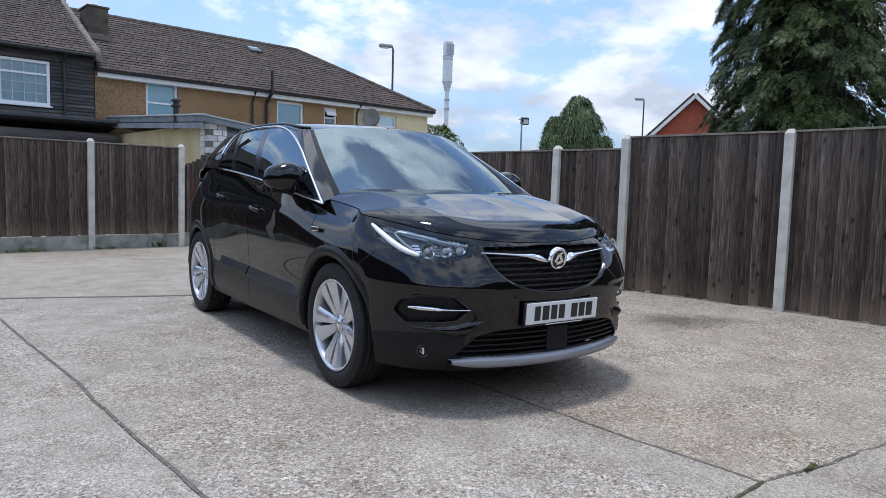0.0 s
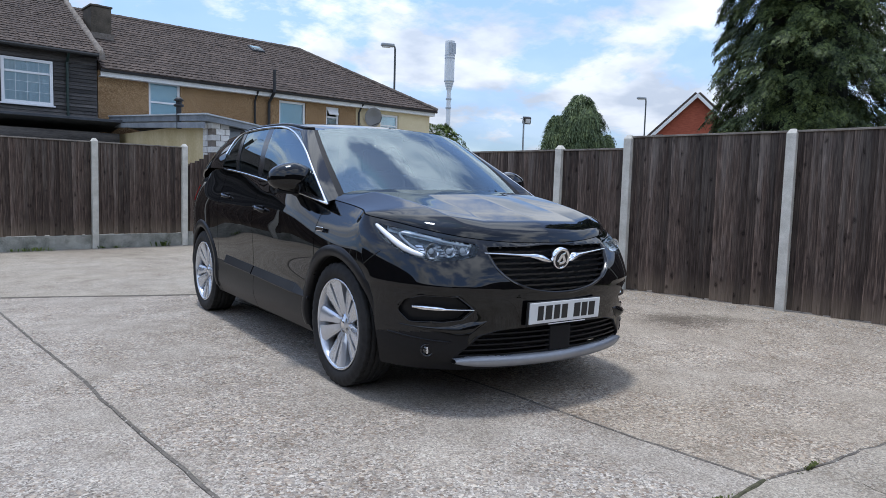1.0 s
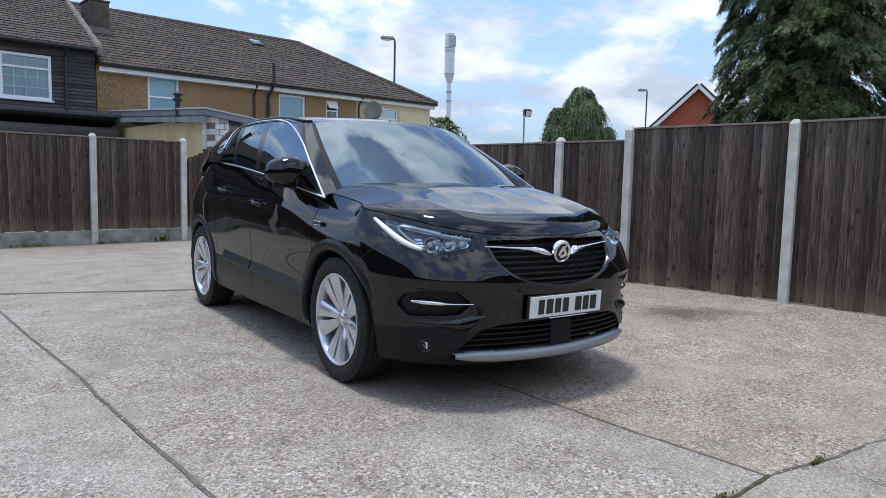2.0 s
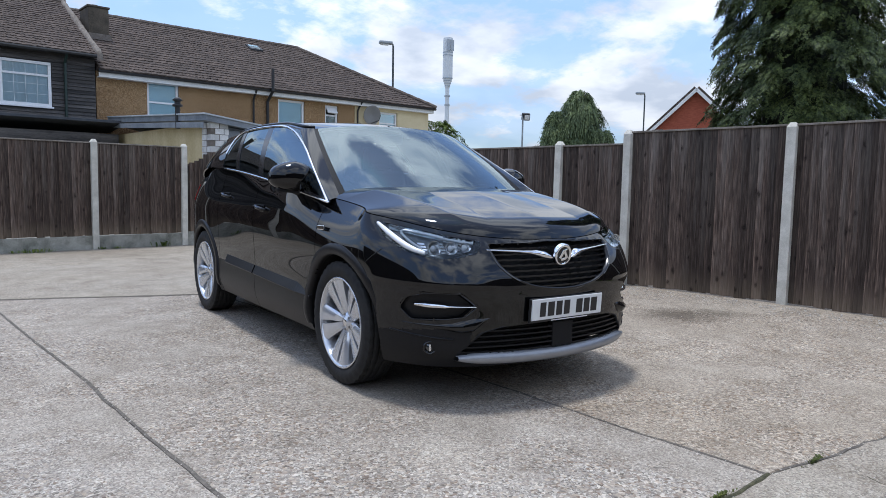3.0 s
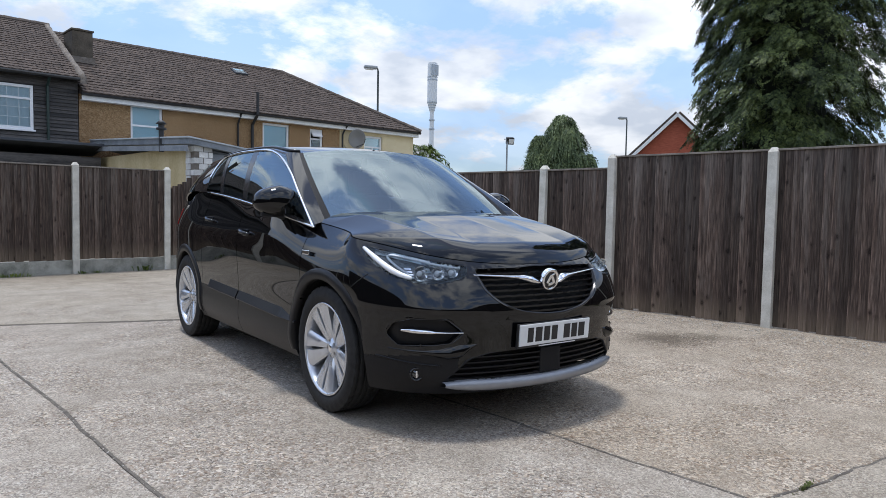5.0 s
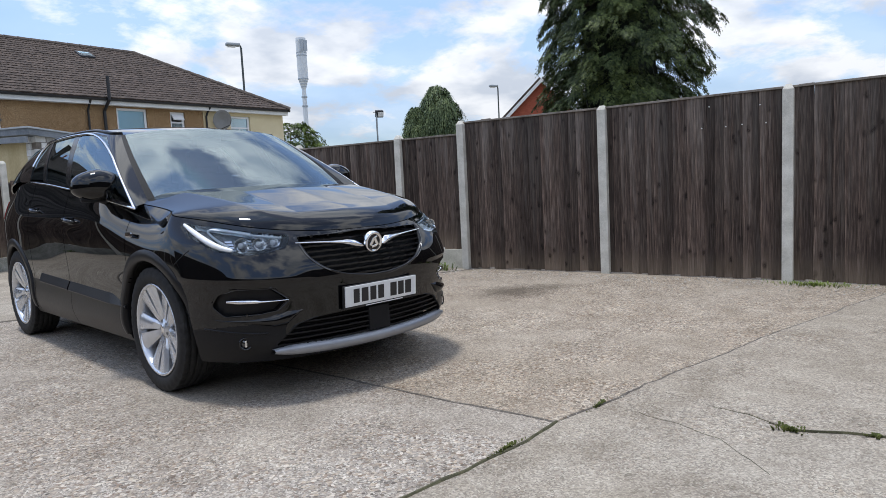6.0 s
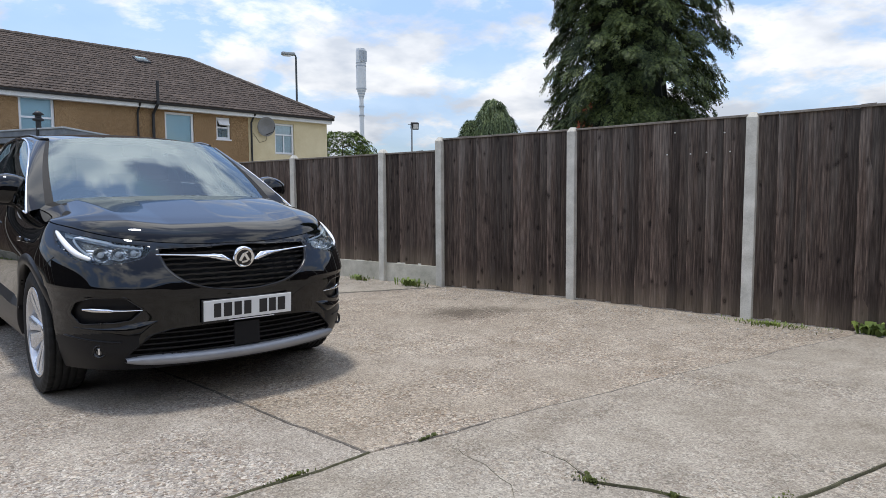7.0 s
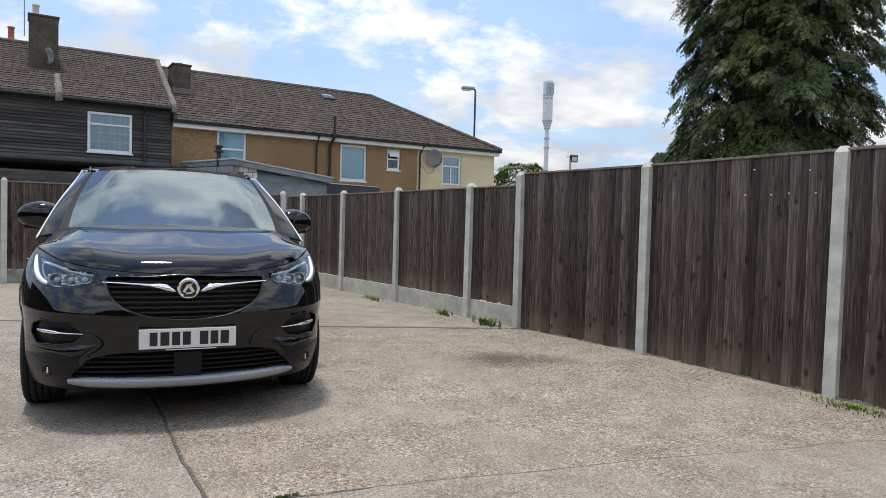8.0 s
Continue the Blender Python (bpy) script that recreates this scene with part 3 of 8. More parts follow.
slab("slab", between(LINE_BACK, -9.1, 7.4) + [(7.3, 12.35), (-9, 12.35)], M_PAD, inset=0.05)
slab("slab", LINE_LEFT + [p for p in LINE_BACK if p[0] < 0.70][::-1] + [p for p in LINE_FRONT if p[0] < 0.86], M_SLAB)
slab("slab", LINE_LEFT + between(LINE_BACK, 0.72, 2.58) + LINE_MID[::-1] + between(LINE_FRONT, 0.88, 2.64)[::-1], M_SLAB)
slab("slab", LINE_MID + between(LINE_BACK, 2.62, 7.4) + between(LINE_FRONT, 2.68, 7.4)[::-1], M_SLAB_TAN)
slab("slab", between(LINE_FRONT, -9.1, 3.345) + CRACK + [(7.3, -9), (-9, -9)], M_PAD, inset=0.005)
slab("slab", CRACK + between(LINE_FRONT, 3.375, 7.4)[::-1], M_PAD, inset=0.005, top=0.004)



def joint_fill(line, width, mat, label, seed, z=0.006):
    """Dirt and moss packed in a joint, swelling and thinning along its run."""
    r = random.Random(seed)
    vs, fs = [], []
    for i, (x, y) in enumerate(line):
        a, b = Vector(line[max(0, i - 1)]), Vector(line[min(len(line) - 1, i + 1)])
        t = (b - a).normalized()
        w = width * (0.55 + 0.9 * abs(noise.noise(Vector((x * 3.1, y * 3.1, seed)))) + 0.25 * r.random())
        for k, h in ((-1, 0.0006), (-0.4, z), (0.4, z * r.uniform(0.7, 1.1)), (1, 0.0006)):
            vs.append((x - t.y * w * k * 0.5, y + t.x * w * k * 0.5, h))
    for i in range(len(line) - 1):
        for k in range(3):
            o = 4 * i + k
            fs.append((o, o + 1, o + 5, o + 4))
    return part("joint_fill", mesh_of("joint_fill", vs, fs, mat), None, yard, label)


joint_fill(between(LINE_BACK, -9, 7.2), 0.085, M_DIRT, "dark dirt in the back joint", 3, 0.004)
joint_fill([p for p in LINE_FRONT if 0.4 < p[0] < 2.75], 0.022, M_JOINTMOSS, "mossy dirt in the joint", 4)
joint_fill([p for p in LINE_FRONT if 2.75 <= p[0] < 5.0], 0.017, M_JOINTDUST, "dark dust in the joint", 5, 0.0015)
joint_fill([p for p in LINE_FRONT if p[0] >= 4.9], 0.019, M_SILT, "grey silt in the joint", 14, 0.001)
joint_fill([p for p in CRACK if p[1] > 0.30], 0.036, M_PAD, "fine concrete closing the end of the crack", 11, 0.002)
joint_fill(LINE_LEFT, 0.021, M_JOINTDUST, "brown dust in the joint", 12, 0.001)
joint_fill([p for p in LINE_MID if p[1] < 6.6], 0.018, M_JOINTDUST, "brown dust in the joint", 13, 0.001)
joint_fill([p for p in CRACK if 0.28 < p[1] < 0.64], 0.006, M_JOINTMOSS, "mossy hairline end of the crack", 15, 0.004)
joint_fill([p for p in CRACK if p[1] < 0.3], 0.017, M_JOINTMOSS, "mossy dirt in the crack", 6, 0.008)
joint_fill(wander([(2.80, -0.29), (2.904, -0.335), (3.158, -0.429), (3.53, -0.593), (3.877, -0.705), (5.5, -1.22), (7.2, -1.76)], step=0.06, amount=0.012, seed=9), 0.011, M_JOINTMOSS, "mossy dirt in a second crack", 7, 0.004)
joint_fill(wander([(2.96, 0.86), (2.93, 0.66), (2.82, 0.466), (2.585, 0.211)], step=0.06, amount=0.02, seed=10), 0.0022, M_JOINTMOSS, "hairline crack", 8, 0.002)

# loose grit gathered along the fence foot and the joints
grit_v, grit_f = [], []


def pebble(x, y, r):
    o = len(grit_v)
    a = rng.random() * 6.28
    sx, sy, sz = r * rng.uniform(0.7, 1.4), r * rng.uniform(0.6, 1.1), r * rng.uniform(0.4, 0.8)
    for px, py, pz in ((1, 0, 0), (0.2, 1, 0.1), (-1, 0.2, 0), (-0.1, -1, 0.1), (0.1, 0.1, 1), (0, 0, -0.6)):
        jx, jy = px * sx * rng.uniform(0.8, 1.2), py * sy * rng.uniform(0.8, 1.2)
        grit_v.append((x + jx * math.cos(a) - jy * math.sin(a), y + jx * math.sin(a) + jy * math.cos(a), pz * sz + sz * 0.5))
    for i in range(4):
        grit_f.append((o + i, o + (i + 1) % 4, o + 4))
        grit_f.append((o + (i + 1) % 4, o + i, o + 5))


for _ in range(2600):
    y = rng.uniform(0.3, 11.8)
    x = 7.05 - 0.082 * (y - 1.1) - abs(rng.gauss(0, 0.28)) - 0.07
    pebble(x, y, rng.uniform(0.004, 0.013))
for _ in range(2400):
    pebble(rng.uniform(-0.6, 6.6), rng.uniform(-0.6, 6.8), rng.uniform(0.002, 0.006))
for line in (LINE_FRONT, LINE_MID, LINE_LEFT, CRACK):
    for x, y in line:
        if -1 < x < 7:
            for _ in range(3):
                pebble(x + rng.gauss(0, 0.03), y + rng.gauss(0, 0.03), rng.uniform(0.002, 0.006))
grit = new("loose_grit", mesh_of("loose_grit", grit_v, grit_f, M_STONE))
tagged(grit, "loose pale grit and small stones on the concrete", "gravel", kind="stuff")


def tuft(name, cx, cy, spread, count, mat, tall, label, seed, flat=False):
    """A clump of narrow leaves fanning from the ground."""
    r = random.Random(seed)
    vs, fs = [], []
    for _ in range(count):
        a = r.random() * 6.28
        d = abs(r.gauss(0, 0.5))
        x, y = cx + math.cos(a) * d * spread[0], cy + math.sin(a) * d * spread[1]
        h = tall * r.uniform(0.4, 1.0)
        w = h * (0.16 if not flat else 0.35)
        dirx, diry = math.cos(a + r.gauss(0, 0.7)), math.sin(a + r.gauss(0, 0.7))
        o = len(vs)
        for t, wd, lift in ((0, 0.5, 0), (0.4, 1.0, 0.6), (0.8, 0.7, 0.95), (1.0, 0.05, 0.85 if not flat else 0.6)):
            px, py, pz = x + dirx * h * t * 0.6, y + diry * h * t * 0.6, h * lift
            vs += [(px - diry * w * wd, py + dirx * w * wd, pz), (px + diry * w * wd, py - dirx * w * wd, pz)]
        for k in range(3):
            fs.append((o + 2 * k, o + 2 * k + 1, o + 2 * k + 3, o + 2 * k + 2))
    ob = new(name, mesh_of(name, vs, fs, mat))
    return tagged(ob, label, "weed", "weeds in the yard", "stuff")


# ---- fences ----
POST = 0.096


def post_mesh(height):
    bm = bmesh.new()
    h = POST / 2
    box(bm, -h, h, -h, h, -0.06, height - 0.045, 0.006)
    # shallow weathered point on top
    top = [bm.verts.new((sx * h, sy * h, height - 0.046)) for sx, sy in ((-1, -1), (1, -1), (1, 1), (-1, 1))]
    tip = [bm.verts.new((sx * h * 0.45, sy * h * 0.45, height)) for sx, sy in ((-1, -1), (1, -1), (1, 1), (-1, 1))]
    for i in range(4):
        bm.faces.new((top[i], top[(i + 1) % 4], tip[(i + 1) % 4], tip[i]))
    bm.faces.new(tip)
    bm.faces.new(top[::-1])
    return bm_mesh("fence_post", bm, M_POST)


POST_TALL, POST_LOW, POST_BACK = post_mesh(1.825), post_mesh(1.725), post_mesh(1.79)


def board_mesh(k, height, width):
    """A feather-edged board: thick one side, thin the other, a little bowed, with chewed ends."""
    r = random.Random(100 + k)
    bm = bmesh.new()
    rows = []
    n = 7
    for i in range(n + 1):
        z = height * i / n
        bow = 0.004 * math.sin(3.1 * i / n + r.random() * 0.6)
        e0, e1 = r.gauss(0, 0.0012), r.gauss(0, 0.0012)
        end = (r.uniform(-0.012, 0.006) if i in (0, n) else 0)
        rows.append([bm.verts.new(p) for p in ((-width / 2 + e0, bow, z), (width / 2 + e1, bow + 0.013, z + end), (width / 2 + e1, bow + 0.018, z + end), (-width / 2 + e0, bow + 0.020, z))])
    for a, b in zip(rows, rows[1:]):
        for j in range(4):
            bm.faces.new((a[j], b[j], b[(j + 1) % 4], a[(j + 1) % 4]))
    bm.faces.new(rows[0])
    bm.faces.new(rows[-1][::-1])
    bmesh.ops.recalc_face_normals(bm, faces=bm.faces)
    return bm_mesh("board", bm, M_FENCE)


BOARDS = {}


def boards_of(height):
    key = round(height, 2)
    if key not in BOARDS:
        BOARDS[key] = [board_mesh(k, key, (0.106, 0.118, 0.112, 0.124, 0.102)[k]) for k in range(5)]
    return BOARDS[key]


def fence_bay(fence, a, b, z0, z1, gravel, label, seed, swept=None, kick=None):
    """One bay between posts at a and b; its face looks to the right of a->b."""
    r = random.Random(seed)
    d = Vector((b[0] - a[0], b[1] - a[1]))
    length = d.length - POST * 0.8
    mid = pose((a[0] + b[0]) / 2, (a[1] + b[1]) / 2, 0, 0, 0, math.degrees(math.atan2(d.y, d.x)))
    bm = bmesh.new()
    for z in (z0 + 0.25, (z0 + z1) / 2, z1 - 0.30):
        box(bm, -length / 2, length / 2, 0.026, 0.062, z - 0.04, z + 0.04)
    bay = part("fence_panel", bm, M_FENCE, fence, label, at=mid)
    n = max(2, round(length / 0.088))
    for i in range(n):
        x = -length / 2 + (i + 0.5) * length / n
        top = z1 if swept is None else swept((x + length / 2) / length)
        ends = i in (0, n - 1)
        me = boards_of(top - z0)[3] if ends else r.choice(boards_of(top - z0))
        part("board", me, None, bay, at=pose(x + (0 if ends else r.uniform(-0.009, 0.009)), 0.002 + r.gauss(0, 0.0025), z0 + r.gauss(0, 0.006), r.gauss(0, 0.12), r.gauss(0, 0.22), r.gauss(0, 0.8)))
    if swept is None:
        part("capping_rail", boxed(-length / 2, length / 2, -0.012, 0.034, z1 - 0.010, z1 + 0.010, 0.003), M_CAP, bay, "pale weathered capping strip")
    if gravel:
        part("gravel_board", boxed(-length / 2 - 0.01, length / 2 + 0.01, -0.006, 0.04, -0.05, gravel, 0.004), kick or M_GRAVELBOARD, fence, "pale concrete gravel board" if kick else "stained concrete gravel board", at=mid)
    return bay


def fence_post(fence, p, me, label, ang):
    return part("fence_post", me, None, fence, label, at=pose(p[0], p[1], 0, rng.gauss(0, 0.3), rng.gauss(0, 0.3), ang))


P = {9: (7.05, -0.69), 8: (7.022, 1.134), 7: (6.988, 2.960), 6: (6.800, 4.745), 5: (6.709, 5.729), 4: (6.544, 7.538), 3: (6.370, 9.367), 2: (6.21, 11.10), 1: (6.16, 12.02), 10: (7.09, -2.55), 11: (7.13, -4.4)}
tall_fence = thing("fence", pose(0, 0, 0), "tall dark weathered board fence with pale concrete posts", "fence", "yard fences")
low_fence = thing("fence", pose(0, 0, 0), "lower dark board fence standing on concrete gravel boards", "fence", "yard fences")
back_fence = thing("fence", pose(0, 0, 0), "dark weathered board fence across the back of the yard", "fence", "yard fences")
for k in (11, 10, 9, 8, 7, 6):
    fence_post(tall_fence, P[k], POST_TALL, "tall pale concrete post", 3)
for k in (5, 4, 3, 2):
    fence_post(low_fence, P[k], POST_LOW, "pale concrete post", 5)
for a, b in ((11, 10), (10, 9), (9, 8), (8, 7), (7, 6)):
    fence_bay(tall_fence, P[b], P[a], 0.012, 1.80, 0, "dark feather-edge boards reaching the ground", 20 + a)
for a, b in ((6, 5), (5, 4), (4, 3), (3, 2), (2, 1)):
    fence_bay(low_fence, P[b], P[a], 0.245, 1.665, 0.24, "dark feather-edge boards above a gravel board", 20 + a, kick=M_GRAVELPALE)
W = [(6.16, 12.30), (4.204, 12.19), (2.733, 12.11), (1.267, 12.03), (-0.20, 11.95), (-1.67, 11.87), (-3.14, 11.79), (-4.61, 11.71), (-6.08, 11.63)]
for p in W:
    fence_post(back_fence, p, POST_BACK, "pale concrete post", 3)


def sweep(t):
    # falls from the corner post and dips before the next
    return round((1.70 - 0.30 * max(0.0, min(1.0, (t - 0.62) / 0.36)) ** 1.5) / 0.03) * 0.03


fence_bay(back_fence, W[1], W[0], 0.245, 1.70, 0.24, "dark boards with a curved dipped top", 70, swept=lambda t: sweep(1 - t))
for i in range(1, len(W) - 1):
    fence_bay(back_fence, W[i + 1], W[i], 0.225, 1.73, 0.22, "dark feather-edge boards above a gravel board", 71 + i)

# white discs stand in for daylight through small holes in one bay
for py, pz in ((1.838, 1.694), (1.371, 1.665), (1.911, 1.491), (1.683, 1.489), (1.532, 1.496), (1.321, 1.494)):
    px = 7.020 - 0.0186 * (py - 1.134)
    part("peg", tubed([(px - 0.004, py, pz), (px + 0.008, py, pz)], 0.006, 8), M_WHITE, tall_fence, "white disc standing in for daylight through a small hole")

# unseen walls added to close the yard and darken the car's reflections
for nm, args in (("wall_west", (-6.3, -6.1, -9, 11.6, -0.05, 3.0)), ("wall_south", (-6.1, 7.5, -9.2, -9.0, -0.05, 4.2))):
    wall = new(nm, bm_mesh(nm, boxed(*args), M_UNSEENWALL))
    tagged(wall, "unseen dark brown wall added to darken the car's reflections", "wall", kind="structure")

tuft("weed_clump", 6.55, 5.05, (0.10, 0.28), 90, M_WEED, 0.10, "green weeds at the foot of the fence", 1)
tuft("weed_clump", 6.50, 6.0, (0.08, 0.3), 60, M_WEED, 0.08, "low green weeds along the gravel board", 2)
tuft("weed_clump", 6.30, 7.9, (0.08, 0.4), 60, M_WEED, 0.07, "low green weeds along the gravel board", 3)
tuft("weed_clump", 6.86, 0.88, (0.16, 0.46), 420, M_WEED, 0.032, "short dry grass at the fence post", 4)
tuft("weed_clump", 6.98, 0.15, (0.10, 0.13), 60, M_WEED, 0.105, "leafy green weed at the fence foot", 5, True)
tuft("weed_clump", 3.07, 0.26, (0.05, 0.09), 80, M_MOSS, 0.020, "green moss and seedlings in the crack", 6, True)
tuft("weed_clump", 3.40, -0.35, (0.10, 0.03), 50, M_MOSS, 0.014, "low green moss along the crack", 12, True)
tuft("weed_clump", 3.16, -0.04, (0.03, 0.06), 40, M_MOSS, 0.016, "green moss and seedlings in the crack", 7, True)
tuft("weed_clump", 2.28, 1.14, (0.12, 0.012), 150, M_MOSS, 0.014, "dry moss in the slab joint", 8, True)
tuft("weed_clump", 2.95, 1.06, (0.10, 0.012), 100, M_MOSS, 0.014, "dry moss in the slab joint", 9, True)
tuft("weed_clump", 1.9, 11.95, (0.4, 0.05), 60, M_WEED, 0.07, "weeds at the back gravel board", 10)
for wx, n, tall, seed in ((3.80, 26, 0.11, 21), (3.05, 30, 0.045, 22), (2.85, 24, 0.05, 23), (1.55, 24, 0.045, 24), (0.6, 24, 0.05, 25)):
    tuft("weed_clump", wx, 11.96 + 0.055 * (wx - 1.0), (0.14, 0.03), n, M_WEED, tall, "weeds sprouting at the back gravel board", seed)

# ---- terrace behind the fence ----
HX = pose(5.339, 22.418, 0, 0, 0, 2.4)
house = thing("house", HX, "pebbledashed terrace house with a hipped brown tiled roof", "house")
dark_house = thing("house", HX, "terrace house clad in blackened weatherboard with a big chimney", "house")


def wall_with_holes(x0, x1, z0, z1, y, thick, holes):
    """A wall along x, its outer face at y, with rectangular openings right through it."""
    xs = sorted({x0, x1, *(v for h in holes for v in h[:2])})
    zs = sorted({z0, z1, *(v for h in holes for v in h[2:])})
    bm = bmesh.new()
    def solid(i, j):
        if not (0 <= i < len(xs) - 1 and 0 <= j < len(zs) - 1):
            return False
        cx, cz = (xs[i] + xs[i + 1]) / 2, (zs[j] + zs[j + 1]) / 2
        return not any(h[0] < cx < h[1] and h[2] < cz < h[3] for h in holes)
    def quad(*pts):
        bm.faces.new([bm.verts.new(p) for p in pts])
    for i in range(len(xs) - 1):
        for j in range(len(zs) - 1):
            if not solid(i, j):
                continue
            a, b, c, d = xs[i], xs[i + 1], zs[j], zs[j + 1]
            quad((a, y, c), (b, y, c), (b, y, d), (a, y, d))
            quad((b, y + thick, c), (a, y + thick, c), (a, y + thick, d), (b, y + thick, d))
            if not solid(i - 1, j):
                quad((a, y + thick, c), (a, y, c), (a, y, d), (a, y + thick, d))
            if not solid(i + 1, j):
                quad((b, y, c), (b, y + thick, c), (b, y + thick, d), (b, y, d))
            if not solid(i, j - 1):
                quad((a, y + thick, c), (b, y + thick, c), (b, y, c), (a, y, c))
            if not solid(i, j + 1):
                quad((a, y, d), (b, y, d), (b, y + thick, d), (a, y + thick, d))
    bmesh.ops.remove_doubles(bm, verts=bm.verts, dist=0.001)
    return bm


FY = 0.30
WIN = [(1.49, 2.50, 3.02, 4.28), (6.08, 7.18, 2.78, 4.15), (8.07, 8.66, 3.30, 4.11), (10.63, 11.57, 2.84, 4.075)]
part("wall", wall_with_holes(0.0, 9.43, 0.0, 4.40, FY, 0.28, WIN[:3]), M_PEBBLE, house, "ochre pebbledash wall")
part("wall", wall_with_holes(9.43, 13.27, 0.0, 4.40, FY - 0.03, 0.31, WIN[3:]), M_CREAM, house, "smooth cream rendered wall")
part("wall", boxed(12.95, 13.27, FY + 0.28, 8.0, 0, 4.40), M_CREAM, house, "cream end wall")
part("wall", boxed(0.0, 13.27, 8.0, 8.3, 0, 4.40), M_CREAM, house)
part("fascia", boxed(0.02, 13.40, 0.06, 0.09, 4.20, 4.36, 0.004), M_WHITE, house, "white painted fascia board")
part("soffit", boxed(0.02, 13.40, 0.09, FY - 0.001, 4.20, 4.22), M_WHITE, house)
part("gutter", tubed([(0.0, 0.0, 4.38), (13.45, 0.0, 4.38)], 0.055, 8), M_GUTTER, house, "dark half-round gutter")


def house_window(parent, rect, y, cols, rows_top, inner, open_light=False, label="white framed window"):
    """A framed window in the wall: frame, sashes, panes, sill and what hangs behind."""
    x0, x1, z0, z1 = rect
    fw = 0.08
    bm = bmesh.new()
    for a, b, c, d in ((x0, x1, z0, z0 + fw), (x0, x1, z1 - fw, z1), (x0, x0 + fw, z0 + fw, z1 - fw), (x1 - fw, x1, z0 + fw, z1 - fw)):
        box(bm, a, b, y - 0.02, y + 0.06, c, d, 0.006)
    win = part("window", bm, M_UPVC, parent, label)
    zt = z1 - fw - (z1 - z0) * rows_top if rows_top else z1 - fw
    if rows_top:
        part("transom", boxed(x0 + fw, x1 - fw, y - 0.015, y + 0.05, zt - 0.03, zt + 0.03, 0.005), M_UPVC, win)
    for k in range(1, cols):
        xm = x0 + (x1 - x0) * k / cols
        part("mullion", boxed(xm - 0.025, xm + 0.025, y - 0.012, y + 0.05, z0 + fw, (zt - 0.03) if rows_top else z1 - fw, 0.004), M_UPVC, win)
    for k in range(cols):
        a, b = x0 + fw + (x1 - x0 - 2 * fw) * k / cols, x0 + fw + (x1 - x0 - 2 * fw) * (k + 1) / cols
        part("pane", boxed(a, b, y + 0.02, y + 0.026, z0 + fw, zt), M_PANE, win)
    if rows_top and not open_light:
        part("pane", boxed(x0 + fw, x1 - fw, y + 0.02, y + 0.026, zt, z1 - fw), M_PANE, win)
    if open_light:
        sash = boxed(x0 + fw, x1 - fw, -0.02, 0.02, -(z1 - fw - zt) + 0.03, 0)
        part("vent_light", sash, M_UPVC, win, "top-hung vent light standing open", at=pose(0, y - 0.02, z1 - fw, -38))
    part("window_sill", boxed(x0 - 0.04, x1 + 0.04, y - 0.09, y + 0.02, z0 - 0.05, z0, 0.008), M_UPVC, win)
    if inner is not None:
        part("curtain", boxed(x0 + 0.02, x1 - 0.02, y + 0.065, y + 0.07, z0, z1), inner, win, "pale curtain behind the glass")
    part("room", boxed(x0 - 0.2, x1 + 0.2, y + 0.9, y + 0.95, z0 - 0.2, z1 + 0.2), M_ROOM, win)
    return win


house_window(house, WIN[0], FY + 0.08, 1, 0.46, M_BLIND, label="white framed sash window with a pale blind")
house_window(house, WIN[1], FY + 0.08, 1, 0, M_BLIND, label="large white framed window with frosted pale blue glass")
house_window(house, WIN[2], FY + 0.08, 1, 0.36, None, True, "small white window with its top light open")
house_window(house, WIN[3], FY + 0.06, 2, 0.30, M_CURTAIN, label="white casement window with net curtains")

# tiled roofs: courses of rolled tiles laid over one another
RY, RZ_, EZ, EY = 4.29, 6.90, 4.40, -0.06


def tiled(parent, x_left, x_right_at, courses, eave_y, eave_z, ridge_y, ridge_z, pitch_w=0.23, seed=1, label=""):
    """Slope facing -y, course by course. x_right_at(t): right end at height t, so a hip can cut it."""
    r = random.Random(seed)
    slope = Vector((0, ridge_y - eave_y, ridge_z - eave_z))
    nrm = Vector((0, -slope.z, slope.y)).normalized()
    for c in range(courses):
        vs, fs = [], []
        t0, t1 = c / courses, min((c + 1.25) / courses, 1.0)
        xr = x_right_at((t0 + t1) / 2)
        n = int((xr - x_left) / (pitch_w / 4))
        shift = 0.02 * r.random()
        for k in range(n + 1):
            x = x_left + (xr - x_left) * k / max(1, n)
            ph = ((x + shift) / pitch_w) % 1.0
            roll = 0.028 * max(0.0, math.sin(math.pi * min(1, ph / 0.45))) if ph < 0.45 else 0.010 * math.sin(math.pi * (ph - 0.45) / 0.55)
            foot = Vector((x, eave_y, eave_z))
            vs += [foot + slope * t0 + nrm * 0.002, foot + slope * t0 + nrm * (0.034 + roll + r.gauss(0, 0.003)), foot + slope * t1 + nrm * (0.012 + roll * 0.8)]
        for k in range(n):
            a = 3 * k
            fs.append((a, a + 3, a + 4, a + 1))
            fs.append((a + 1, a + 4, a + 5, a + 2))
        part("tile_course", mesh_of("tile_course", vs, fs, M_TILE), None, parent, label)


hip_x = lambda t: 13.42 - t * (13.42 - 9.16)
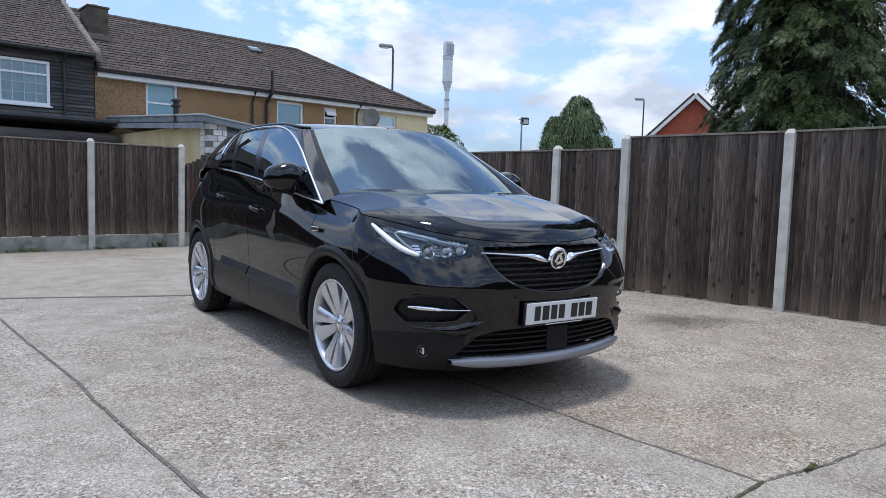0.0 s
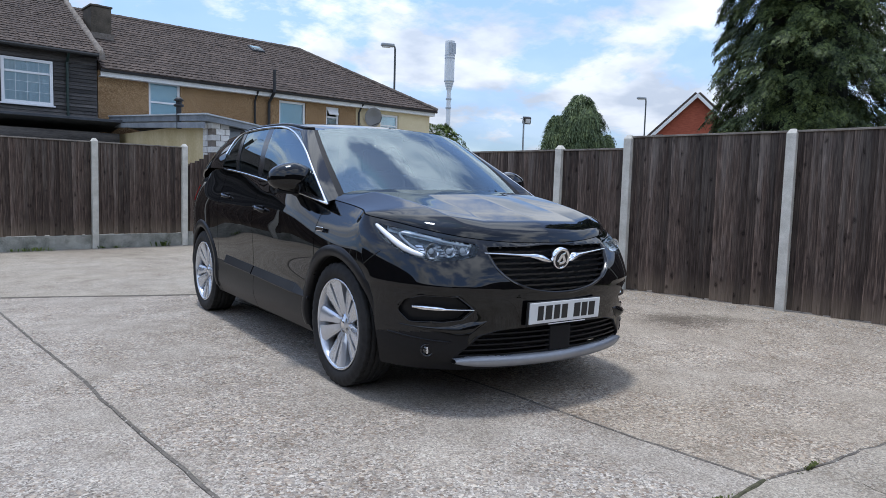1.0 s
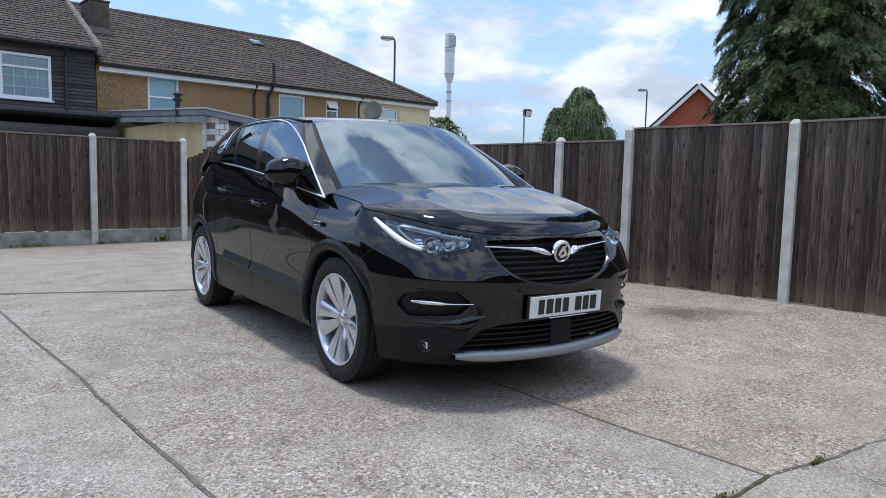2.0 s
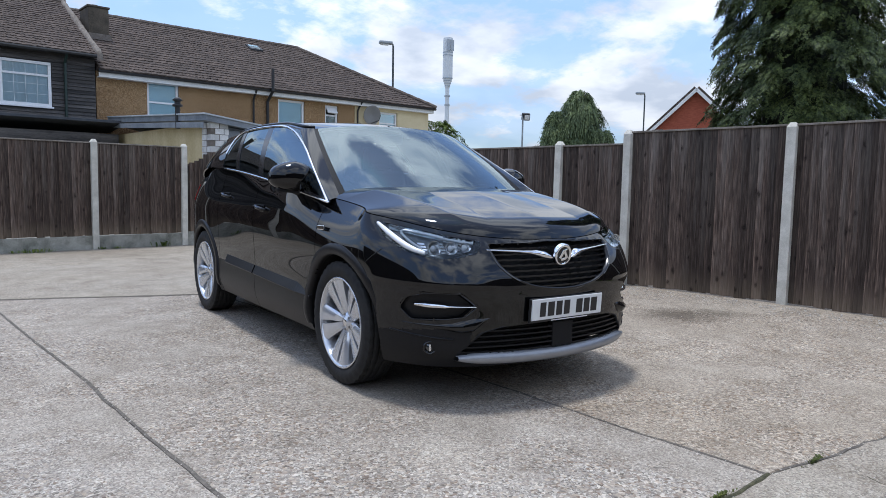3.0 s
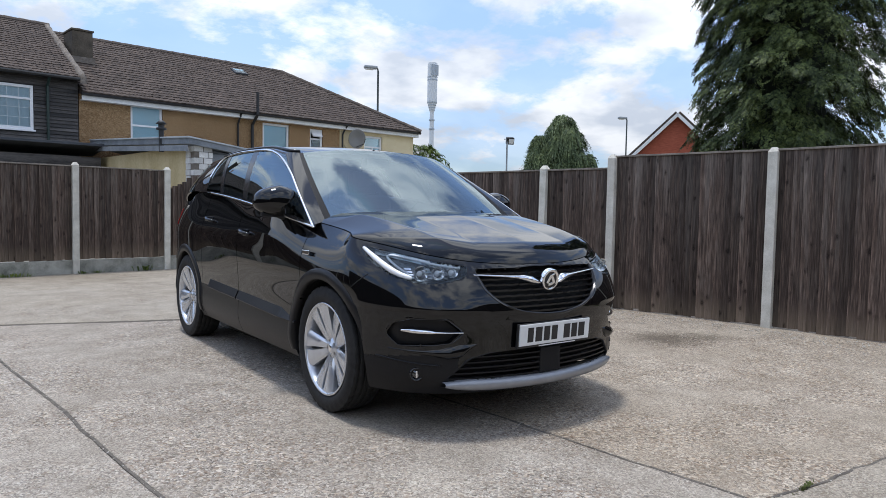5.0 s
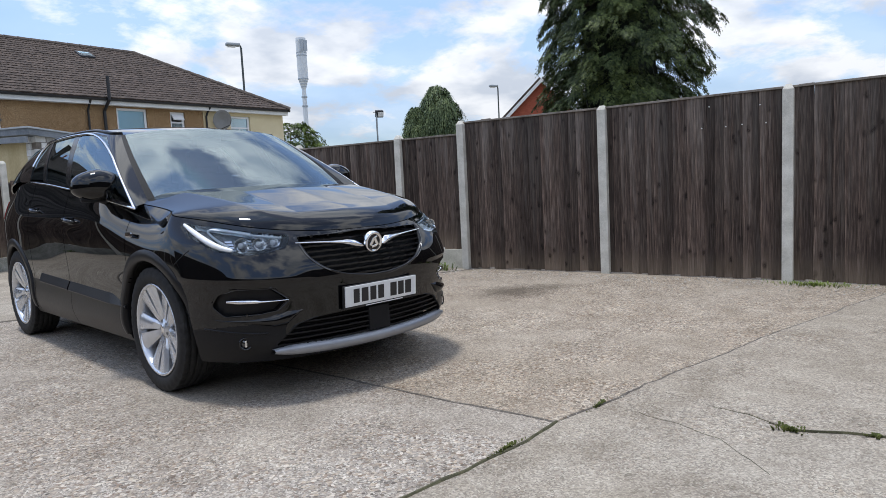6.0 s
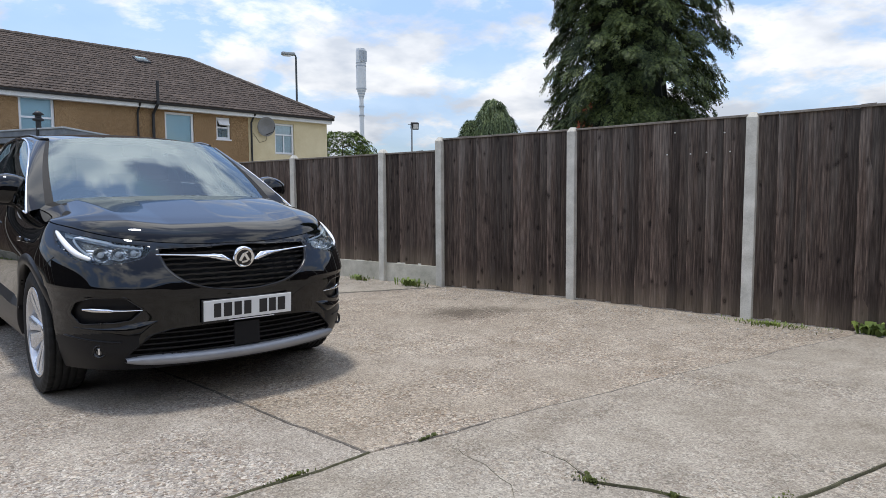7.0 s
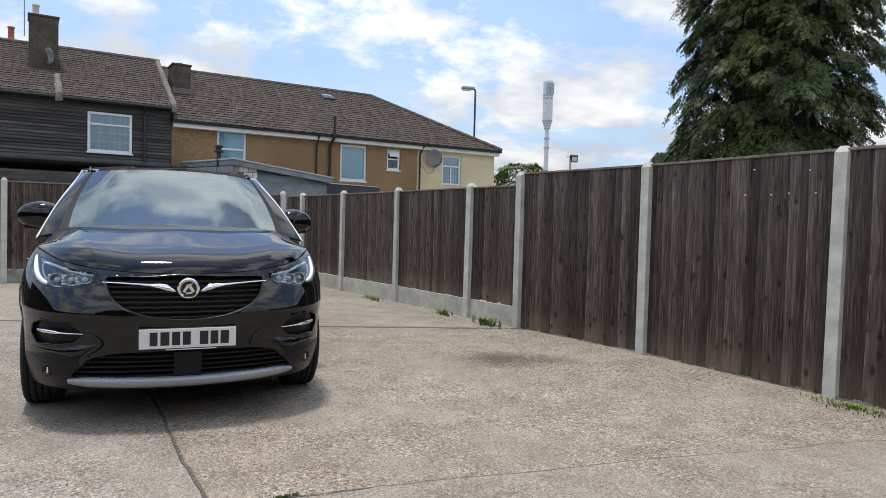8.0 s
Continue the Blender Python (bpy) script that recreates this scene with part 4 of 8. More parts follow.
# far slopes and hip, plain below the tiles
bm = bmesh.new()
v = [bm.verts.new(p) for p in ((0.02, RY, RZ_), (9.16, RY, RZ_), (13.42, 8.64, EZ), (0.02, 8.64, EZ), (13.42, EY, EZ), (0.02, EY, EZ))]
bm.faces.new((v[0], v[1], v[2], v[3]))
bm.faces.new((v[1], v[4], v[2]))
bm.faces.new((v[5], v[4], v[1], v[0]))
bm.faces.new((v[0], v[3], v[5]))
bm.faces.new((v[3], v[2], v[4], v[5]))
deck = part("roof", bm, M_TILE, house, "hipped roof of brown rolled tiles")
tiled(deck, 0.02, hip_x, 23, EY, EZ, RY, RZ_)


def capping(p0, p1, name="ridge", parent=None, n=None, r0=0.085):
    """A line of half-round ridge tiles, each overlapping the next."""
    p0, p1 = Vector(p0), Vector(p1)
    n = n or int((p1 - p0).length / 0.42)
    for k in range(n):
        bm = bmesh.new()
        tube(bm, [p0.lerp(p1, k / n), p0.lerp(p1, (k + 1.06) / n)], [r0 * 1.08, r0 * 0.94], 8)
        part(name, bm, M_RIDGE, parent)


capping((0.1, RY, RZ_ + 0.02), (9.16, RY, RZ_ + 0.02), "ridge_tile", house)
capping((9.16, RY, RZ_ + 0.02), (13.40, EY, EZ + 0.06), "hip_tile", house)
# rooflight and the paler streak of mortar below it
sl = math.degrees(math.atan2(RZ_ - EZ, RY - EY))
def on_slope(x, t, off=0.06):
    s = Vector((0, RY - EY, RZ_ - EZ))
    q = Vector((x, EY, EZ)) + s * t + Vector((0, -s.z, s.y)).normalized() * off
    return pose(q.x, q.y, q.z, sl, 0, 0)


rl = part("rooflight", boxed(-0.28, 0.28, -0.24, 0.24, 0, 0.07, 0.01), M_FELT, house, "small dark rooflight", at=on_slope(6.75, 0.80, 0.03))
part("pane", boxed(-0.2, 0.2, -0.17, 0.17, 0.072, 0.078), M_PANE, rl)
# vent pipe, rainwater pipes
part("vent_pipe", tubed([(5.62, FY - 0.10, 2.2), (5.62, FY - 0.10, 4.0), (5.66, FY - 0.42, 4.35), (5.66, FY - 0.42, 5.12)], 0.055, 8), M_BLACK, house, "black soil vent pipe")
part("rainwater_pipe", tubed([(5.10, 0.0, 4.34), (5.10, 0.18, 4.1), (5.10, FY - 0.06, 4.0), (5.10, FY - 0.06, 1.5)], 0.036, 8), M_BLACK, house)
part("rainwater_pipe", tubed([(9.60, 0.02, 4.34), (9.56, 0.16, 4.15), (9.52, FY - 0.09, 4.0), (9.52, FY - 0.09, 1.5)], 0.036, 8), M_BLACK, house)
part("cable", tubed([(9.62, FY - 0.05, 3.6), (9.9, FY - 0.05, 3.25), (10.2, FY - 0.05, 3.35), (10.24, FY - 0.05, 3.6)], 0.008, 5), M_BLACK, house)

dish = thing("satellite_dish", HX @ pose(10.05, FY - 0.30, 3.90, 0, 0, 0), "grey satellite dish bracketed to the cream wall", "satellite dish")
bm = bmesh.new()
lathe(bm, [(0.0, 0.0), (0.12, 0.012), (0.25, 0.05), (0.36, 0.105), (0.37, 0.115), (0.36, 0.118), (0.25, 0.065), (0.0, 0.012)], 28)
part("reflector", bm, M_DISH, dish, at=pose(0, 0, 0, 112, 0, -28) @ Matrix.Diagonal((0.92, 1.08, 1, 1)), smooth=True)
part("feed_arm", tubed([(0.0, 0.05, -0.36), (0.10, -0.35, -0.25), (0.12, -0.42, -0.05)], 0.014, 6), M_BLACK, dish)
part("bracket", tubed([(0, 0.05, 0), (-0.15, 0.2, -0.1), (-0.2, 0.27, -0.1)], 0.022, 6), M_BLACK, dish)

# dark house next door
DEZ, DRZ = 4.80, 7.12
DWIN = (-2.50, -1.215, 3.20, 4.46)
part("wall", wall_with_holes(-9.0, -0.02, 0.0, DEZ, FY, 0.28, [DWIN]), M_CLAD, dark_house, "blackened backing wall")
for k in range(20):
    z0 = 2.72 + k * 0.104
    pieces = [(-9.0, -0.03)] if z0 + 0.104 < DWIN[2] or z0 > DWIN[3] else [(-9.0, DWIN[0] - 0.02), (DWIN[1] + 0.02, -0.03)]
    for a, b in pieces:
        bm = bmesh.new()
        y0, y1 = FY - 0.045, FY - 0.012
        pts = [(a, y0, z0), (b, y0, z0), (b, y1, z0 + 0.115), (a, y1, z0 + 0.115), (a, FY - 0.001, z0), (b, FY - 0.001, z0), (b, FY - 0.001, z0 + 0.115), (a, FY - 0.001, z0 + 0.115)]
        vv = [bm.verts.new(p) for p in pts]
        for f in ((0, 1, 2, 3), (4, 7, 6, 5), (0, 4, 5, 1), (3, 2, 6, 7), (0, 3, 7, 4), (1, 5, 6, 2)):
            bm.faces.new([vv[i] for i in f])
        part("weatherboard", bm, M_CLAD, dark_house)
dw = house_window(dark_house, DWIN, FY - 0.03, 1, 0.24, M_CURTAIN, label="white window with glazing bars and net curtains")
for k in range(1, 4):
    x = DWIN[0] + 0.06 + (DWIN[1] - DWIN[0] - 0.12) * k / 4
    part("glazing_bar", boxed(x - 0.005, x + 0.005, FY - 0.028, FY - 0.016, DWIN[2] + 0.06, DWIN[3] - 0.06), M_UPVC, dw)
for k in range(1, 3):
    z = DWIN[2] + 0.06 + 0.84 * k / 3
    part("glazing_bar", boxed(DWIN[0] + 0.06, DWIN[1] - 0.06, FY - 0.027, FY - 0.015, z - 0.005, z + 0.005), M_UPVC, dw)
bm = bmesh.new()
v = [bm.verts.new(p) for p in ((-9, -0.06, DEZ), (0.0, -0.06, DEZ), (0.2, RY, DRZ), (-9, RY, DRZ), (-9, 8.64, DEZ), (0, 8.64, DEZ))]
bm.faces.new((v[0], v[1], v[2], v[3])); bm.faces.new((v[3], v[2], v[5], v[4])); bm.faces.new((v[1], v[5], v[2])); bm.faces.new((v[0], v[3], v[4])); bm.faces.new((v[0], v[4], v[5], v[1]))
deck = part("roof", bm, M_TILE, dark_house, "pitched roof of dark rolled tiles")
tiled(deck, -9.0, lambda t: -0.05 + 0.25 * t, 23, -0.06, DEZ, RY, DRZ, seed=2)
capping((-9, RY, DRZ + 0.03), (0.2, RY, DRZ + 0.03), "ridge_tile", dark_house)
part("gutter", tubed([(-9.0, -0.06, DEZ - 0.03), (-0.05, -0.06, DEZ - 0.03)], 0.055, 8), M_GUTTER, dark_house)
part("rainwater_pipe", tubed([(-0.85, -0.04, DEZ - 0.05), (-0.85, FY - 0.1, DEZ - 0.3), (-0.85, FY - 0.1, 2.7)], 0.04, 8), M_PIPE_GREEN, dark_house, "dark green rainwater pipe")
part("lean_to_roof", boxed(-9.0, 0.35, -1.2, FY, -0.04, 0.04, 0.01), M_FELT, dark_house, "sagging dark felted lean-to roof", at=pose(0, 0, 2.63, -8))
part("lean_to_wall", boxed(-9.0, 0.2, -1.0, -0.85, 0, 2.45), M_CLAD, dark_house)
# mortared verges between the roofs: one lumpy ribbon each
def verge(x_foot, x_top, t0, t1, seed):
    q = random.Random(seed)
    bm = bmesh.new()
    rows = []
    n = 30
    for k in range(n + 1):
        t = t0 + (t1 - t0) * k / n
        c = Vector((x_foot + (x_top - x_foot) * t, -0.12 + (RY + 0.12) * t, DEZ + (DRZ - DEZ) * t))
        w = 0.085 + q.uniform(-0.02, 0.03)
        rows.append([bm.verts.new(c + Vector((dx * w, q.gauss(0, 0.01), dz + q.gauss(0, 0.012)))) for dx, dz in ((-1.1, -0.16), (-1.0, 0.05), (-0.5, 0.10), (0.4, 0.11), (1.0, 0.05), (1.1, -0.16))])
    for a, b in zip(rows, rows[1:]):
        for k in range(5):
            bm.faces.new((a[k], a[k + 1], b[k + 1], b[k]))
    bm.faces.new(rows[0][::-1])
    bm.faces.new(rows[-1])
    bmesh.ops.recalc_face_normals(bm, faces=bm.faces)
    part("verge", bm, M_MORTAR, dark_house, "lumpy weathered mortar verge", smooth=True)


verge(0.02, 0.14, 0.0, 1.0, 4)
verge(-3.30, -3.30, 0.0, 0.36, 5)


def chimney(m, wx, wy, z0, z1, label, pots, name_mat=M_CHIM):
    st = thing("chimney", m, label, "chimney")
    part("shaft", boxed(-wx / 2, wx / 2, -wy / 2, wy / 2, z0, z1, 0.03), name_mat, st)
    bm = bmesh.new()
    box(bm, -wx / 2 - 0.03, wx / 2 + 0.03, -wy / 2 - 0.03, wy / 2 + 0.03, z1, z1 + 0.06, 0.015)
    part("coping", bm, name_mat, st)
    for x, h, mt, r0 in pots:
        bm = bmesh.new()
        lathe(bm, [(r0, 0), (r0 * 1.05, 0.05), (r0 * 0.85, 0.1), (r0 * 0.8, h - 0.08), (r0 * 0.98, h - 0.05), (r0 * 0.98, h), (r0 * 0.7, h), (r0 * 0.65, 0.1)], 16)
        part("pot", bm, mt, st, at=pose(x, 0, z1 + 0.05), smooth=True)
    part("flashing", boxed(-wx / 2 - 0.05, wx / 2 + 0.05, -wy / 2 - 0.06, -wy / 2, z0 + 0.0, z0 + 0.28, 0.01), M_MORTAR, st)
    return st


ch1 = chimney(HX @ pose(0.64, 2.55, 0), 0.62, 0.95, 5.55, 6.66, "small squat rendered chimney with a rounded top", [])
bm = bmesh.new()
lathe(bm, [(0.16, 0), (0.16, 0.06), (0.12, 0.12), (0.0, 0.14)], 16)
part("cowl", bm, M_CHIM, ch1, at=pose(0, 0, 6.70), smooth=True)
ch2 = chimney(HX @ pose(-3.66, 2.55, 0), 0.84, 1.0, 5.6, 7.62, "tall soot-stained rendered chimney stack", [(-0.22, 0.42, M_POTPALE, 0.12), (0.22, 0.10, M_BLACK, 0.15)])
ch3 = chimney(HX @ pose(-4.6, 5.2, 0), 0.5, 0.5, 6.2, 7.3, "smaller chimney with a red clay pot behind the ridge", [(0.0, 0.5, M_POT, 0.12)])
ae = thing("aerial", HX @ pose(-4.2, 2.0, 7.5), "thin television aerial strapped to the chimney", "aerial")
part("mast", tubed([(0, 0, -0.6), (0, 0, 0.75)], 0.018, 6), M_STEELG, ae)
part("boom", tubed([(-0.55, -0.3, 0.68), (0.15, 0.1, 0.72)], 0.012, 6), M_STEELG, ae)
for k in range(5):
    t = k / 4
    part("rod", tubed([(-0.5 + 0.55 * t + 0.12, -0.27 + 0.33 * t - 0.2, 0.69), (-0.5 + 0.55 * t - 0.12, -0.27 + 0.33 * t + 0.2, 0.69)], 0.007, 5), M_STEELG, ae)
d2 = thing("satellite_dish", HX @ pose(-3.46, 1.95, 6.35), "small grey dish fixed to the tall chimney", "satellite dish")
bm = bmesh.new()
lathe(bm, [(0.0, 0.0), (0.15, 0.02), (0.27, 0.07), (0.27, 0.08), (0.15, 0.03), (0.0, 0.01)], 20)
part("reflector", bm, M_DISH, d2, at=pose(0, 0, 0, 100, 0, -60), smooth=True)
part("bracket", tubed([(0, 0, 0), (0, 0.2, -0.1)], 0.02, 6), M_BLACK, d2)

# ---- outbuildings between fence and terrace ----
shed = thing("outbuilding", pose(5.93, 15.36, 0, 0, 0, 1.5), "single-storey back extension with grey flashed sloping roof", "outbuilding")
part("wall", boxed(0.0, 0.22, 0.42, 7.2, 0, 2.48), M_CREAM_OLD, shed, "stained cream rendered side wall")
for k in range(14):
    # end wall of lapped grey boards, cut to the slope of the roof
    z0 = 0.10 + k * 0.17
    xe = min(2.3, 0.44 + max(0.0, (2.46 - (z0 + 0.17)) / 0.122))
    if xe > 0.6:
        part("board", boxed(0.44, xe, 0.06 + 0.012 * (k % 2), 0.10 + 0.012 * (k % 2), z0, z0 + 0.175, 0.004), M_ZINC, shed)
bm = bmesh.new()
v = [bm.verts.new(p) for p in ((0.44, 0.12, 0), (2.3, 0.12, 0), (2.3, 0.12, 2.18), (0.44, 0.12, 2.41), (0.44, 0.3, 0), (2.3, 0.3, 0), (2.3, 0.3, 2.18), (0.44, 0.3, 2.41))]
for f in ((0, 1, 2, 3), (5, 4, 7, 6), (1, 5, 6, 2), (0, 3, 7, 4)):
    bm.faces.new([v[i] for i in f])
part("wall", bm, M_ZINC, shed, "grey boarded end wall")
part("flashing", boxed(0, 2.60, -0.03, 0.06, -0.012, 0.022, 0.004), M_FLASH, shed, "pale lead flashing along the roof edge", at=pose(-0.18, -0.14, 2.645, 0, 7.15, 0))
part("flashing", boxed(-0.03, 0.06, 0, 7.3, -0.012, 0.022, 0.004), M_FLASH, shed, "pale lead flashing along the roof edge", at=pose(-0.17, -0.15, 2.645, 2.95, 0, 0))
bm = bmesh.new()
v = [bm.verts.new(p) for p in ((-0.16, -0.14, 2.50), (2.38, -0.14, 2.19), (2.38, 7.2, 2.25), (-0.16, 7.2, 2.86), (-0.16, -0.14, 2.64), (2.38, -0.14, 2.32), (2.38, 7.2, 2.38), (-0.16, 7.2, 3.02))]
for f in ((0, 3, 2, 1), (4, 5, 6, 7), (0, 1, 5, 4), (1, 2, 6, 5), (2, 3, 7, 6), (3, 0, 4, 7)):
    bm.faces.new([v[i] for i in f])
part("roof", bm, M_ZINC, shed, "grey flashed lean-to roof edge")
part("verge_board", boxed(-0.20, -0.17, -0.1, 7.2, -0.16, -0.03, 0.004), M_ZINC, shed, at=pose(0, 0, 2.50, 2.8))
q = random.Random(9)
for c in range(11):
    for k in range(2):
        w0 = k * 0.22 + (0.11 if c % 2 else 0) - 0.0
        x0, x1 = max(0.0, w0), min(0.44, w0 + 0.21)
        if x1 - x0 > 0.04:
            part("brick", boxed(x0 + 0.004, x1 - 0.004, -0.02 + q.gauss(0, 0.003), 0.2, 1.0 + c * 0.135, 1.0 + c * 0.135 + 0.125, 0.006), M_WHITEBRICK, shed)
    part("brick", boxed(-0.02 + q.gauss(0, 0.003), 0.1, 0.2, 0.42, 1.0 + c * 0.135, 1.0 + c * 0.135 + 0.125, 0.006), M_WHITEBRICK, shed)
part("pier_core", boxed(0.01, 0.43, -0.005, 0.4, 0, 2.48), M_MORTAR, shed)
low = thing("outbuilding", pose(7.0, 15.9, 0, 0, 0, 0.5), "low dark felt-roofed store with a pale boarded front", "outbuilding")
part("wall", boxed(0.1, 2.8, 0.1, 5.0, 0, 1.95), M_CREAM_OLD, low)
part("roof", boxed(0.0, 2.95, 0.0, 5.2, -0.27, 0.0, 0.02), M_FELT, low, "dark flat felt roof", at=pose(0, 0, 2.235, 0, 1.2, 0))
part("flashing", boxed(0.0, 2.97, -0.02, 0.05, 0.002, 0.022, 0.004), M_FLASH, low, at=pose(0, 0, 2.235, 0, 1.2, 0))
part("lean_to_roof", boxed(-0.72, 0.02, 0.05, 1.6, -0.10, 0.0, 0.01), M_FLASH, low, "pale felted corner roof", at=pose(0, 0, 2.19, 0, -4, 0))
for k in range(3):
    part("board", boxed(0.0, 0.9, -0.03 - 0.012 * k, 0.0, 1.42 + k * 0.15, 1.56 + k * 0.15, 0.004), M_CREAM, low)
cowl = thing("flue_cowl", pose(5.74, 15.6, 0, 0, 0, 0), "black flue cowl on the extension roof", "flue")
part("pipe", tubed([(0, 1.3, 2.4), (0, 1.3, 2.93)], 0.06, 10), M_BLACK, cowl)
bm = bmesh.new()
lathe(bm, [(0.05, 0), (0.12, 0.02), (0.12, 0.06), (0.07, 0.08), (0.07, 0.14), (0.13, 0.16), (0.04, 0.24), (0, 0.24)], 14)
part("cap", bm, M_BLACK, cowl, at=pose(0, 1.3, 2.91), smooth=True)

# red gabled house beyond the right-hand fence
red = thing("house", pose(28.9, 16.7, 0, 0, 0, -60), "red brick house with a white-edged gable", "house")
bm = bmesh.new()
v = [bm.verts.new(p) for p in ((-3.75, 0, 0), (3.75, 0, 0), (3.75, 0, 2.0), (0, 0, 5.62), (-3.75, 0, 2.0), (-3.75, 8, 0), (3.75, 8, 0), (3.75, 8, 2.0), (0, 8, 5.62), (-3.75, 8, 2.0))]
for f in ((0, 1, 2, 3, 4), (9, 8, 7, 6, 5), (0, 4, 9, 5), (1, 6, 7, 2)):
    bm.faces.new([v[i] for i in f])
part("wall", bm, M_REDBRICK, red, "red brick gable wall")
for sgn in (-1, 1):
    ln = math.hypot(4.05, 3.91)
    an = math.degrees(math.atan2(3.91, 4.05))
    part("roof", boxed(-0.02, ln, -0.30, 8.3, 0.02, 0.16), M_TILE, red, "dark tiled roof slope", at=pose(0, 0, 5.64) @ pose(0, 0, 0, 0, an, 0 if sgn > 0 else 180) @ (Matrix.Identity(4) if sgn > 0 else pose(0, -8.0, 0)))
    part("bargeboard", boxed(0.0, ln, -0.34, -0.30, -0.08, 0.06), M_WHITE, red, "white bargeboard", at=pose(0, 0, 5.64) @ (pose(0, 0, 0, 0, an, 0) if sgn > 0 else Matrix.Diagonal((-1, 1, 1, 1)) @ pose(0, 0, 0, 0, an, 0)))


def street_lamp(x, y, top, ang, label):
    la = thing("street_lamp", pose(x, y, 0, 0, 0, ang), label, "street lamp", "street lamps")
    part("column", tubed([(0, 0, 0), (0, 0, 1.2), (0, 0, 1.25), (0, 0, top - 0.1)], [0.10, 0.10, 0.065, 0.055], 10), M_DARKPOLE, la, "dark painted steel column")
    part("arm", tubed([(0, 0, top - 0.12), (-0.03, 0, top + 0.01), (-0.16, 0, top + 0.05)], 0.05, 8), M_DARKPOLE, la)
    bm = bmesh.new()
    box(bm, -0.80, -0.06, -0.16, 0.16, top - 0.02, top + 0.15, 0.06)
    lan = part("lantern", bm, M_STEELG, la, "grey lantern head")
    part("bowl", boxed(-0.72, -0.28, -0.12, 0.12, top - 0.07, top - 0.015, 0.02), M_LAMPGLASS, lan)
    return la


street_lamp(22.55, 31.4, 8.85, -20, "tall grey street lamp behind the terrace")
street_lamp(47.5, 31.9, 8.6, -20, "tall grey street lamp beyond the fence")

mast = thing("phone_mast", pose(39.82, 47.12, 0), "pale grey slim telephone mast with a shrouded top", "mast")
part("pole", tubed([(0, 0, 0), (0, 0, 8.0), (0, 0, 10.2)], [0.24, 0.20, 0.18], 14), M_MASTW, mast)
bm = bmesh.new()
lathe(bm, [(0.18, 9.7), (0.42, 10.6), (0.44, 10.7), (0.44, 13.9), (0.42, 14.1), (0.0, 14.12)], 20)
part("shroud", bm, M_MASTW, mast, smooth=False)
for z in (9.9, 10.12, 10.34, 10.56, 12.55, 12.8):
    part("band", tubed([(0, 0, z), (0, 0, z + 0.09)], 0.46 if z > 10.5 else 0.20 + (z - 9.7) * 0.28, 16), M_MASTB, mast)
for z in (8.2, 9.0):
    part("collar", tubed([(0, 0, z), (0, 0, z + 0.12)], 0.26, 12), M_MASTB, mast)
for s in (-1, 1):
    part("panel", boxed(-0.30 + s * 0.22, 0.0 + s * 0.22 + 0.08, -0.47, -0.43, 12.95, 13.9), M_MASTB, mast)

fl = thing("floodlight", pose(16.78, 15.94, 0, 0, 0, 20), "small floodlight on a thin pole behind the fence", "floodlight")
part("pole", tubed([(0, 0, 0), (0, 0, 3.52)], 0.03, 8), M_STEELG, fl)
part("bar", tubed([(-0.25, 0, 3.5), (0.28, 0, 3.55)], 0.014, 6), M_STEELG, fl)
bm = bmesh.new()
box(bm, -0.13, 0.13, -0.10, 0.08, -0.12, 0.12, 0.03)
hd = part("head", bm, M_BLACK, fl, at=pose(0.12, -0.05, 3.48, 15, 0, -50))
part("lens", boxed(-0.07, 0.10, -0.115, -0.102, -0.08, 0.07, 0.004), M_LAMPGLASS, hd)


# ---- trees ----
def spray_crown(r, centre_at, radius_at, z0, z1, count, size, droop, leaf_w, shell=(0.55, 1.03)):
    """A crown of hanging sprays: each a little frond of overlapping leaflets."""
    vs, fs = [], []
    for _ in range(count):
        z = z0 + (z1 - z0) * r.random()
        a = r.random() * 6.283
        lump = 1 + 0.22 * noise.noise(Vector((math.cos(a) * 2.2, math.sin(a) * 2.2, z * 0.9))) + 0.10 * noise.noise(Vector((math.cos(a) * 6, math.sin(a) * 6, z * 2.5)))
        d = radius_at(z) * lump * (shell[0] + (shell[1] - shell[0]) * math.sqrt(r.random()))
        cx, cy = centre_at(z)
        p = Vector((cx + math.cos(a) * d, cy + math.sin(a) * d, z))
        out = Vector((math.cos(a), math.sin(a), 0.15))
        side = Vector((-math.sin(a), math.cos(a), 0))
        s = size * r.uniform(0.6, 1.25)
        tw = r.gauss(0, 0.5)
        side = (side * math.cos(tw) + Vector((0, 0, 1)) * math.sin(tw)).normalized()
        n = 5
        prev = p
        for k in range(n):
            t = (k + 1) / n
            q = p + out * s * t * (1 - 0.45 * t) * 0.9 + Vector((0, 0, -1)) * s * droop * t * t
            wv = side * s * leaf_w * (1 - 0.55 * t)
            o = len(vs)
            lift = Vector((0, 0, 1)) * s * 0.05
            vs += [prev, prev.lerp(q, 0.55) + wv + lift * r.uniform(-1, 1), q, prev.lerp(q, 0.55) - wv + lift * r.uniform(-1, 1)]
            fs.append((o, o + 1, o + 2, o + 3))
            for sg in (-1, 1):
                o = len(vs)
                e = prev.lerp(q, 0.4)
                tip = e + side * sg * s * leaf_w * r.uniform(1.2, 2.0) + Vector((0, 0, -1)) * s * 0.22 * droop + out * s * 0.10
                mid = e.lerp(tip, 0.5)
                vs += [e, mid + out * s * 0.05, tip, mid - out * s * 0.05 - Vector((0, 0, s * 0.03))]
                fs.append((o, o + 1, o + 2, o + 3))
            prev = q
    return mesh_of("crown", vs, fs)


